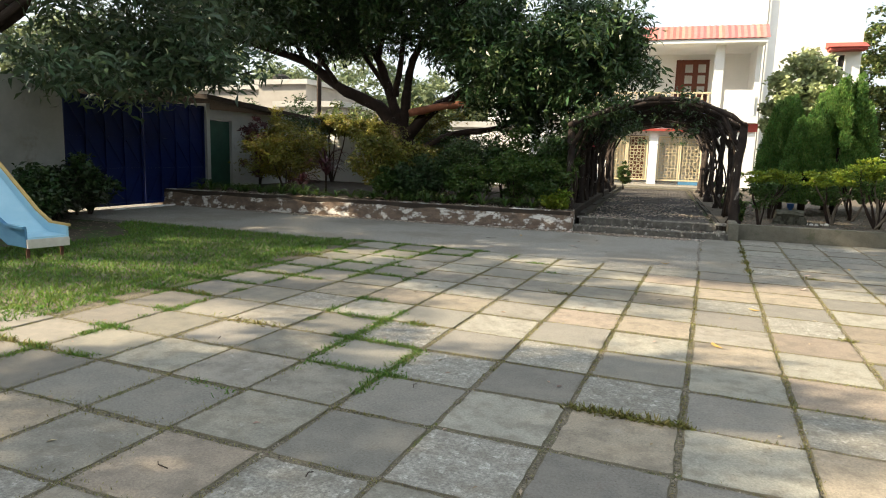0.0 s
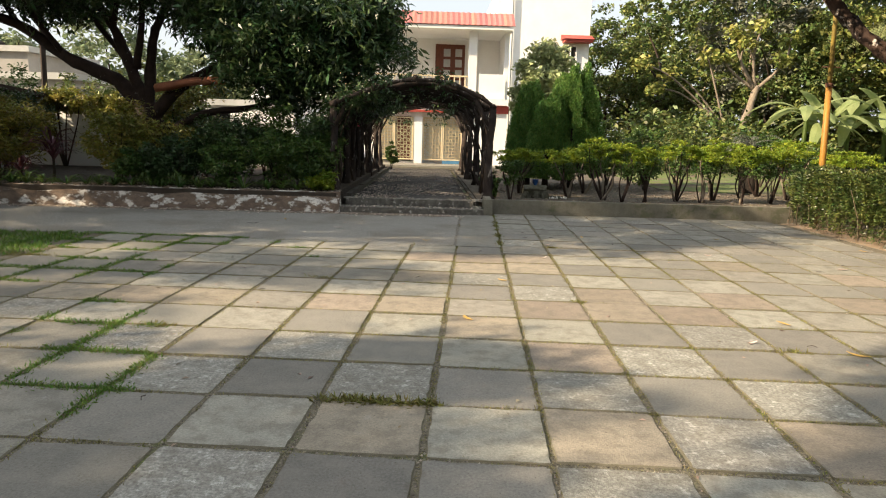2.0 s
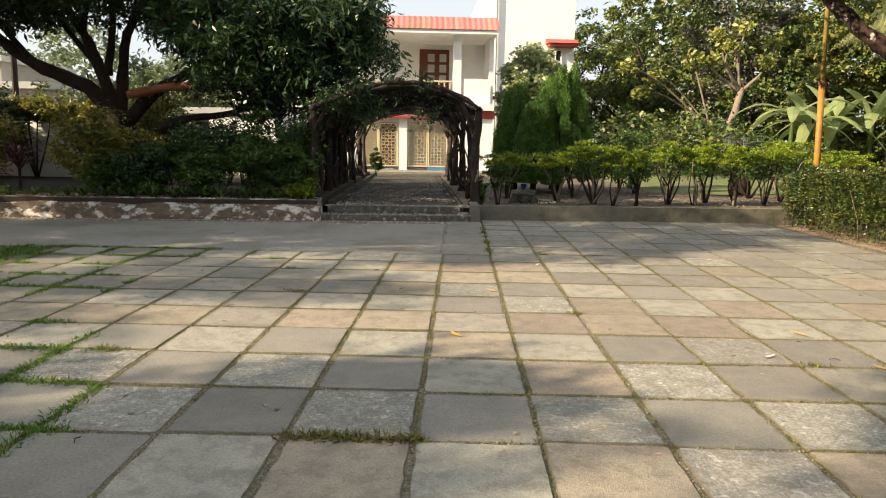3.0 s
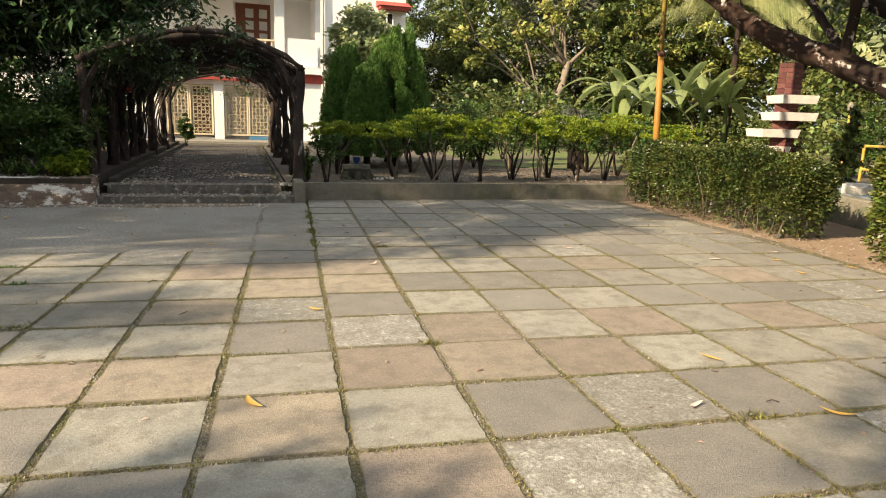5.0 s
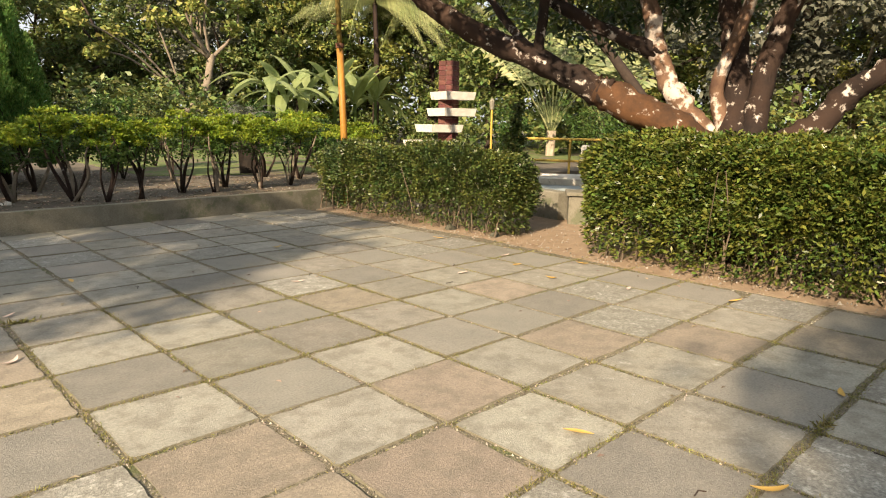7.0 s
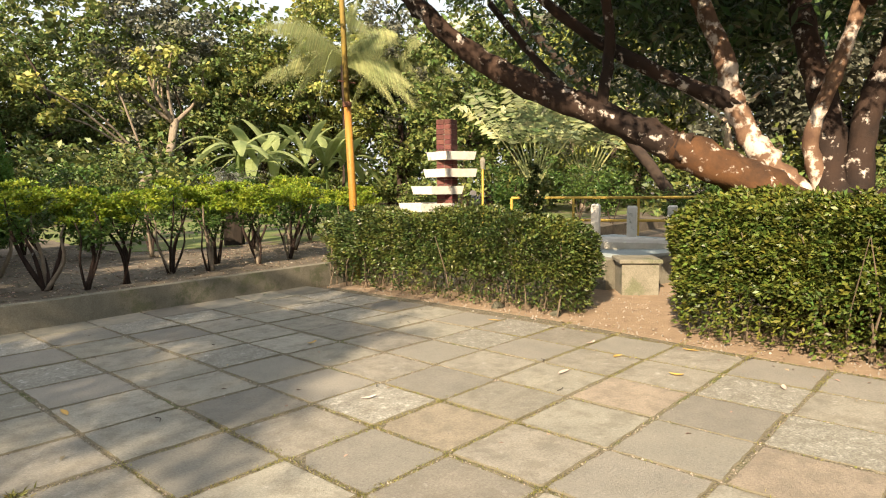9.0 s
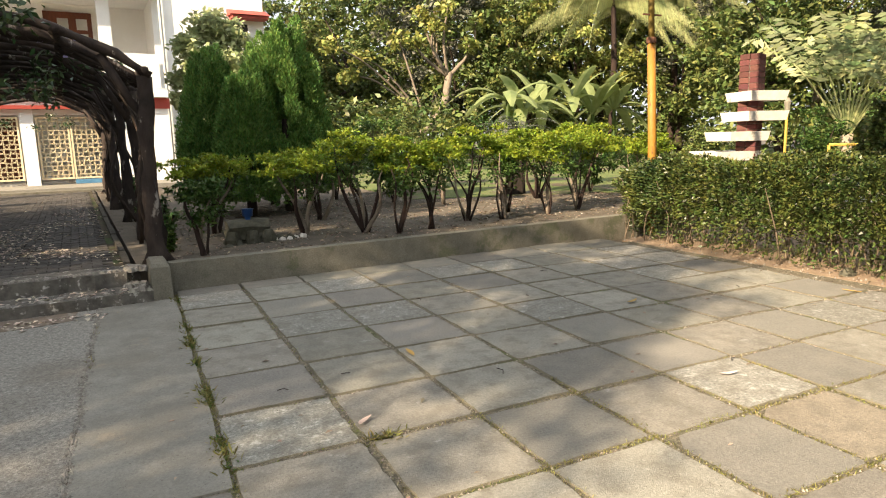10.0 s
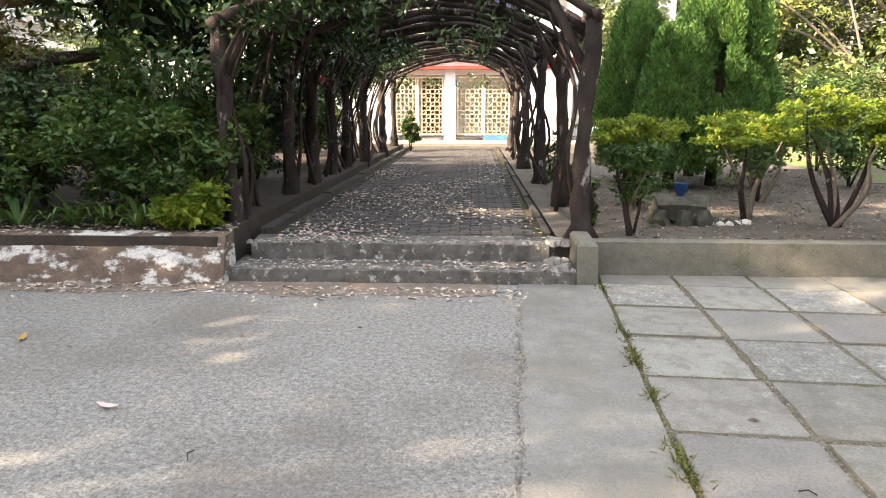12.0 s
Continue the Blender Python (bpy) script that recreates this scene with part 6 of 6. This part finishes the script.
n = 90000
xy = np.stack([gr.uniform(-13.5, -5.0, n), gr.uniform(1.5, 9.2, n)], 1)
edge = np.array([noise.noise(Vector((p[1] * 1.5, 0, 0))) * 0.25 for p in xy])
dens = np.array([noise.noise(Vector((p[0] * 0.5, p[1] * 0.5, 4))) for p in xy])
ok = (xy[:, 0] < -5.1 + edge) & (xy[:, 1] < 9.0 + edge * 0.5 + 0.02 * (xy[:, 0] + 5)) & (xy[:, 1] > 3.25 + edge) & (dens + (-xy[:, 0] - 8.8) * -0.5 > -0.25)
xy = xy[ok]
blades("lawn_grass", np.column_stack([xy, np.full(len(xy), -0.014)]), 0.065, L_GRASS, 91, "short green lawn grass")
# grass in the joints
pts, pts2 = [], []
rj = random.Random(5)
for _ in range(300000):
    if rj.random() < 0.5:
        x = X0 + PX * rj.randint(-9, 10) + rj.gauss(0, 0.015)
        y = rj.uniform(-2, 13.1)
        if x < -1.8:
            x += rj.gauss(0, 0.03)
        if x > 0.8 and y > 9.5 and x > 1.5:
            continue
    else:
        x = rj.uniform(-5.2, 6.6)
        y = row_line(math.floor((x - X0) / PX), rj.randint(-6, 16)) + rj.gauss(0, 0.013 if x > -1.8 else 0.034)
        if y > 9.4:
            continue
    if x < 0.5 and y > 9.25:
        continue
    k = noise.noise(Vector((x * 0.55, y * 0.55, 7))) + 0.5 * noise.noise(Vector((x * 2.5, y * 2.5, 2)))
    k += 0.85 * max(0, min(1, (-x - 0.8) / 2.6)) - 0.45 * max(0, min(1, (y - 8.5) / 2)) * (0 if abs(x - X0 - PX) < 0.1 else 1)
    if abs(x - X0 - PX) < 0.05:
        k += 0.3 if y < 8.5 else 0.55 + 1.1 * noise.noise(Vector((y * 1.9, 3, 3))) - 0.35
    if -1.2 < x < 4.6 and abs((x - X0) / PX - round((x - X0) / PX)) < 0.06:
        k += 0.10
    if k > -0.04 or rj.random() < 0.18:
        pts.append((x, y, -0.011))
blades("joint_grass", pts, 0.023, L_GRASS_Y, 92, "thin grass growing in the joints of the paving", 0.8)
lush = []
for _ in range(90000):
    if rj.random() < 0.5:
        x, y = X0 + PX * rj.randint(-9, -3) + rj.gauss(0, 0.03), rj.uniform(1.5, 9.2)
    else:
        x, y = rj.uniform(-5.3, -1.6), row_line(-3, rj.randint(-2, 10)) + rj.gauss(0, 0.03)
    if noise.noise(Vector((x * 0.7, y * 0.7, 31))) + 0.4 * noise.noise(Vector((x * 3, y * 3, 5))) + (-x - 3.3) * 0.17 > 0.1:
        lush.append((x, y, -0.012))
blades("joint_grass", lush, 0.04, L_GRASS, 99, "dense green grass spreading from the lawn into the joints", 0.8)
tuft0 = []
for _ in range(9000):
    y = rj.uniform(9.2, 12.9)
    if noise.noise(Vector((y * 2.6, 0, 3))) + rj.random() * 0.3 > 0.25:
        tuft0.append((rj.gauss(0.675, 0.016 + 0.012 * rj.random()), y, -0.008))
for _ in range(700):
    y = rj.uniform(9.2, 12.8)
    if noise.noise(Vector((y * 2.2, 5, 3))) > 0.25:
        tuft0.append((rj.gauss(0.04, 0.012), y, -0.014))
tuft = tuft0[::5]
for cx, cy_, n_, s in ((-0.28, 3.60, 420, 0.13), (0.04, 3.58, 140, 0.05), (-0.5, 3.62, 60, 0.08), (1.4, 9.2, 80, 0.06), (2.68, 5.0, 60, 0.05), (-1.3, 6.6, 60, 0.07), (-2.1, 4.6, 60, 0.06), (3.9, 5.0, 60, 0.06), (-4.6, 3.2, 200, 0.25), (-4.7, 4.6, 200, 0.2), (-4.5, 6.0, 160, 0.2), (-3.4, 4.2, 120, 0.2), (-4.9, 7.6, 160, 0.2), (4.6, 3.6, 50, 0.05), (1.28, 6.1, 50, 0.04)):
    cy_ = Y0 + PX * round((cy_ - Y0) / PX)
    for _ in range(n_):
        tuft.append((rj.gauss(cx, s), rj.gauss(cy_ + 0.02, min(s, 0.022)), -0.008))
blades("grass_tufts", tuft, 0.05, L_GRASS_Y, 93, "tufts of taller grass in the joints", 0.8)
leaves("creeping_weed", tuft0, 0.022, L_WEED, None, 0.6, 0.1, 94, "low creeping weed along the edge of the slabs", "stuff", up=1.2, category="weed")
# crumbs of earth and moss filling the joints
for name_, m_, lab_, n_, seed_ in (("joint_earth", M_CRUMB, "loose brown earth and grit in the joints of the paving", 30000, 1), ("joint_moss", mat("moss", (0.11, 0.14, 0.03), (0.18, 0.19, 0.05), 14, 0.95, 0.8, 60), "small cushions of olive moss in the joints", 7000, 2)):
    g = Geo()
    rc = random.Random(seed_)
    for _ in range(n_):
        if rc.random() < 0.5:
            x, y = X0 + PX * rc.randint(-5, 10) + rc.gauss(0, 0.013), rc.uniform(1.2, 13.0)
        else:
            x, y = rc.uniform(-3.7, 6.5), Y0 + PX * rc.randint(-2, 15) + 0.01 + rc.gauss(0, 0.013)
        if x < 0.6 and y > 9.15 and not (-0.02 < x < 0.1):
            continue
        if m_ is not M_CRUMB and noise.noise(Vector((x * 0.9, y * 0.9, 12))) < 0.05:
            continue
        r_ = rc.uniform(0.003, 0.012) * (1.0 if x > 0.1 or y < 9.15 else 0.8)
        q_ = [(x + math.cos(a_) * r_ * rc.uniform(.7, 1.3), y + math.sin(a_) * r_ * rc.uniform(.7, 1.3)) for a_ in (0, 1.6, 3.1, 4.7)]
        g.add([(*q, -0.011) for q in q_] + [(x, y, -0.007 + r_ * rc.uniform(0.5, 1.1))], [(0, 1, 4), (1, 2, 4), (2, 3, 4), (3, 0, 4)])
    g.ob(name_, m_, kind="stuff", label=lab_, category="earth")
g = Geo()
rc = random.Random(3)
for _ in range(1500):
    y = rc.uniform(9.1, 12.85)
    x = crack((y - 9.07) / 0.1027) + rc.gauss(0, 0.012 + 0.014 * max(0, noise.noise(Vector((y * 2.2, 0, 9)))))
    r_ = rc.uniform(0.003, 0.014)
    g.add([(x + math.cos(q) * r_ * rc.uniform(.7, 1.2), y + math.sin(q) * r_, 0.001) for q in (0, 1.6, 3.1, 4.7)] + [(x, y, 0.004 + r_ * rc.uniform(.3, .8))], [(0, 1, 4), (1, 2, 4), (2, 3, 4), (3, 0, 4)])
g.ob("crack_grit", M_RUBBLE, kind="stuff", label="crumbled grit along the crack beside the road", category="grit")
# clods and pebbles along the hedges and in the garden
g = Geo()
for _ in range(900):
    if rj.random() < 0.45:
        x, y, z = rj.gauss(6.62, 0.14), rj.uniform(3.2, 13.4), 0.0
    elif rj.random() < 0.5:
        x, y, z = rj.uniform(6.9, 9.5), rj.uniform(7.5, 9.6), 0.0
    else:
        p = P(rj.uniform(0.2, 9), rj.uniform(0.6, 5), 0.25)
        x, y, z = p
    r_ = rj.uniform(0.004, 0.013) if z < 0.1 else rj.uniform(0.006, 0.024)
    v_ = [Vector((math.cos(q) * r_, math.sin(q) * r_ * rj.uniform(.6, 1), 0)) for q in (0, 1.3, 2.5, 3.7, 5.0)]
    g.add([(x + q.x, y + q.y, z - 0.004) for q in v_] + [(x + q.x * .6, y + q.y * .6, z + r_ * rj.uniform(.5, .9)) for q in v_], [(5, 6, 7, 8, 9)] + [(q, (q + 1) % 5, (q + 1) % 5 + 5, q + 5) for q in range(5)])
g.ob("pebbles", M_RUBBLE, kind="stuff", label="small clods and pebbles on the bare earth", category="pebbles")
g = Geo()
for _ in range(70):
    if rj.random() < 0.5:
        x, y, z = rj.uniform(-4, 6.4), rj.uniform(2, 12.8), 0.008
    else:
        x, y, z = P(rj.uniform(-2.7, 8), rj.uniform(0.7, 4), 0.262)
    a_, l_ = rj.uniform(0, 6.28), rj.uniform(0.02, 0.05)
    g.tube([(x, y, z), (x + math.cos(a_) * l_, y + math.sin(a_) * l_, z + 0.006), (x + math.cos(a_ + .4) * l_ * 2, y + math.sin(a_ + .4) * l_ * 2, z)], 0.003, 4)
g.ob("twigs", M_BARK_D, kind="stuff", label="thin dry twigs on the ground", category="twigs")
# fallen leaves
c = []
for _ in range(4300):
    u, v_ = rj.uniform(-2.8, -0.4), 0.4 + rj.random() ** 1.4 * 8
    if noise.noise(Vector((u * 0.9, v_ * 0.7, 1))) + rj.random() * 0.5 - 0.12 * (u + 1.6) > 0.3:
        c.append(P(u, v_, 0.252))
for _ in range(170):
    c.append(P(rj.uniform(-3.0, -0.25), rj.uniform(0, 0.35), 0.112))
for _ in range(900):
    c.append(P(rj.uniform(-12, -3.05), rj.uniform(0.0, 0.5), 0.39))
for _ in range(850):
    u = rj.uniform(-10, -0.6)
    p = P(u, -0.18 - abs(rj.gauss(0, 0.16)), 0.008)
    c.append(p)
leaves("leaf_litter", c, 0.058, L_DRY, None, 0.42, 0, 95, "dry leaves scattered over the path and steps", "stuff", up=3.0, category="fallen leaves", fold=0.1, dirs=flat(len(c), 1))
c = [(rj.uniform(-5, 6.6), rj.uniform(1, 13), 0.006) for _ in range(260)] + [(rj.gauss(6.6, 0.25), rj.uniform(3, 13.3), 0.006) for _ in range(240)] + [(rj.uniform(-12, -6), rj.uniform(6.5, 9.3), 0.0) for _ in range(900)] + [(rj.uniform(6.8, 11), rj.uniform(6, 10.5), 0.002) for _ in range(60)]
leaves("small_litter", c, 0.045, L_DRYD, None, 0.4, 0, 96, "small dry leaf bits on the paving", "stuff", up=3.0, category="fallen leaves", fold=0.1, dirs=flat(len(c), 2))
c = [P(rj.uniform(0.1, 12), rj.uniform(0.6, 7), 0.256) for _ in range(6500)]
leaves("garden_litter", c, 0.052, L_DRYD, None, 0.45, 0, 97, "dry leaves on the garden soil", "stuff", up=2.5, category="fallen leaves", fold=0.1, dirs=flat(len(c), 3))
BIGL = ((1.36, 9.42), (2.0, 10.31), (0.24, 5.37), (2.42, 5.0), (3.1, 4.8), (3.6, 4.2), (4.9, 8.3), (5.6, 8.2), (5.4, 7.6), (5.9, 8.6), (4.2, 10.6), (2.95, 5.6), (5.6, 6.9), (4.4, 4.9), (6.1, 9.9), (1.2, 8.35), (0.6, 6.9), (-0.4, 9.4), (-1.9, 10.4), (-3.0, 11.2), (5.9, 6.1), (3.5, 9.0), (6.2, 7.8))
for k, (x, y) in enumerate(BIGL):
    rl = random.Random(700 + k)
    L_, w_, curl, bend = rl.uniform(0.11, 0.17), rl.uniform(0.028, 0.045), rl.uniform(0.004, 0.022), rl.uniform(-0.03, 0.03)
    v = []
    for q in range(9):
        f_ = q / 8
        hw = w_ / 2 * math.sin(math.pi * min(1, f_ * 0.93 + 0.05)) ** 0.8
        cx, cy_, cz = (f_ - 0.5) * L_, bend * (f_ - 0.5) ** 2 * 4, 0.004 + curl * (2 * f_ - 1) ** 2
        v += [(cx, cy_ - hw, cz + hw * 0.45), (cx, cy_, cz), (cx, cy_ + hw, cz + hw * 0.45)]
    g = Geo().add(v, [(q * 3 + m_, q * 3 + m_ + 3, q * 3 + m_ + 4, q * 3 + m_ + 1) for q in range(8) for m_ in (0, 1)])
    o = g.ob("fallen_leaf", L_DRYY if k % 3 else L_DRY, label=("yellow" if k % 3 else "brown") + " fallen leaf curled on the stone slab", category="leaf", group="fallen leaves on the slabs", smooth=True)
    o.matrix_world = pose(x, y, 0.002 if y < 9 or x > 0.7 else 0.006, 0, 0, rl.uniform(0, 360))

# ---- pieces of the paving, last ----
sr = random.Random(31)


def slab_mesh(k, m):
    """A worn square slab, irregular outline, chamfered."""
    r_ = random.Random(900 + k)
    h = PX / 2 - 0.0065
    ring = []
    for a, b in ((-1, -1), (1, -1), (1, 1), (-1, 1)):
        ring.append((a * (h + r_.uniform(-.008, .0)), b * (h + r_.uniform(-.008, .0))))
    full = []
    for i in range(4):
        p, q = ring[i], ring[(i + 1) % 4]
        worn = r_.uniform(0.95, 0.988)
        full.append((p[0] * worn, p[1] * worn))
        for t_ in (0.03, 0.1, 0.2, 0.3, 0.4, 0.5, 0.6, 0.7, 0.8, 0.9, 0.97):
            e_ = 0.006 * noise.noise(Vector((k * 3.1 + i, t_ * 5, 1))) - 0.003 + r_.uniform(-.004, .003)
            n_x, n_y = (p[1] - q[1]) / (2 * h), (q[0] - p[0]) / (2 * h)
            full.append((p[0] + (q[0] - p[0]) * t_ - n_x * e_, p[1] + (q[1] - p[1]) * t_ - n_y * e_))
    n_ = len(full)
    v = [(x, y, -0.03) for x, y in full] + [(x, y, -0.006) for x, y in full] + [(x * q, y * q, 0) for (x, y), q in [(p_, r_.uniform(0.968, 0.990)) for p_ in full]]
    f = [tuple(range(2 * n_, 3 * n_))] + [(i, (i + 1) % n_, (i + 1) % n_ + n_, i + n_) for i in range(n_)] + [(i + n_, (i + 1) % n_ + n_, (i + 1) % n_ + 2 * n_, i + 2 * n_) for i in range(n_)]
    me = bpy.data.meshes.new("slab")
    me.from_pydata(v, [], f)
    me.materials.append(m)
    me.materials.append(M_EDGE)
    for p in me.polygons[1:1 + 2 * n_]:
        p.material_index = 1
    return me


SL = {c: [slab_mesh(q * 3 + k, m) for k in range(3)] for q, (c, m) in enumerate(zip("NBRDL", (M_SLAB, M_SLAB_B, M_SLAB_C, M_SLAB_G, M_SLAB_L)))}
# kinds of stone, column by column from the west, row by row to the north
KINDS = {-5: "NNDL.LN", -4: "NDBDRL.", -3: "DBDLNDN", -2: "LDBDRLND", -1: "RBDLRLRLRL", 0: "LDLRNDBRRD", 1: "RBRLRBDRRN", 2: "BDBDRRLDLN", 3: "RBDBRLDNLD", 4: "NDNDLRLND", 5: "NDBNNLDNR", 6: "RNLDNRDLN"}
far_slabs = Geo()
for i in range(-14, 10):
    shift = sr.uniform(-0.012, 0.012)
    for j in range(-9, 17):
        ya, yb = row_line(i, j), row_line(i, j + 1)
        x, y = X0 + PX * (i + 0.5), (ya + yb) / 2
        if x < 0.65 and j >= 10:
            continue
        if x < -5.1 and y > 3.3:
            continue
        top = 12.95 + (x - 0.66) * 0.07 + 0.34
        if ya > top - 0.08 or y < -2.5:
            continue
        full = (yb - ya) / PX
        cut = min(1.0, (top - ya) / (yb - ya))
        y -= (yb - ya) * (1 - cut) / 2
        dx, dy = sr.uniform(-.007, .007), sr.uniform(-.008, .008)
        rz, tx, ty = sr.uniform(-0.6, 0.6), sr.uniform(-0.35, 0.35), sr.uniform(-0.35, 0.35)
        m = pose(x + dx, y + dy + shift, sr.uniform(-.004, .003), tx, ty, rz) @ Matrix.Diagonal((1, cut * full, 1, 1))
        kinds = KINDS.get(i, "")
        kind_ = kinds[j] if 0 <= j < len(kinds) and kinds[j] != "." else sr.choice("NNLLNBD" if j > 8 else "NNNBBRDDL")
        me = sr.choice(SL[kind_])
        if -3.7 < x < 6.6 and 1.2 < y < 12.8:
            o = new("slab", me)
            o.matrix_world = m
            o.parent = pavement
        else:
            far_slabs.add([tuple(m @ v_.co) for v_ in me.vertices], [tuple(p.vertices) for p in me.polygons])
far_slabs.ob("outer_slabs", M_SLAB_D, pavement, kind="stuff")

pw, pl = 0.10, 0.20


def paver_ring():
    """A wavy interlocking paver."""
    out = []
    for a, b in ((-.5, -.5), (-.25, -.43), (0, -.5), (.25, -.43), (.5, -.5), (.5, .5), (.25, .57), (0, .5), (-.25, .57), (-.5, .5)):
        out.append((a * (pl - 0.011), b * (pw - 0.011)))
    return out


ring = paver_ring()
n_ = len(ring)
pv = [(x, y, -0.03) for x, y in ring] + [(x, y, -0.004) for x, y in ring] + [(x * 0.95, y * 0.93, 0) for x, y in ring]
pf = [tuple(range(2 * n_, 3 * n_))] + [(i, (i + 1) % n_, (i + 1) % n_ + n_, i + n_) for i in range(n_)] + [(i + n_, (i + 1) % n_ + n_, (i + 1) % n_ + 2 * n_, i + 2 * n_) for i in range(n_)]
pme = bpy.data.meshes.new("paver")
pme.from_pydata(pv, [], pf)
pme.materials.append(M_PAVER)
fp = Geo()
count = 0
for r_ in range(136):
    v_ = 0.62 + r_ * pw
    for c_ in range(12):
        u = -2.82 + c_ * pl + (pl / 2 if r_ % 2 else 0) + 0.08
        if u > -0.45:
            continue
        p = P(u, v_ + pw / 2, 0.243 + sr.uniform(-.003, .003))
        m = pose(p.x, p.y, p.z, sr.uniform(-1, 1), sr.uniform(-1, 1), 4 + sr.uniform(-1, 1))
        if count < 300:
            o = new("paver", pme)
            o.matrix_world = m
            o.parent = path
            count += 1
        else:
            fp.add([tuple(m @ Vector(q)) for q in pv], pf)
fp.ob("outer_pavers", M_PAVER_D, path, kind="stuff")
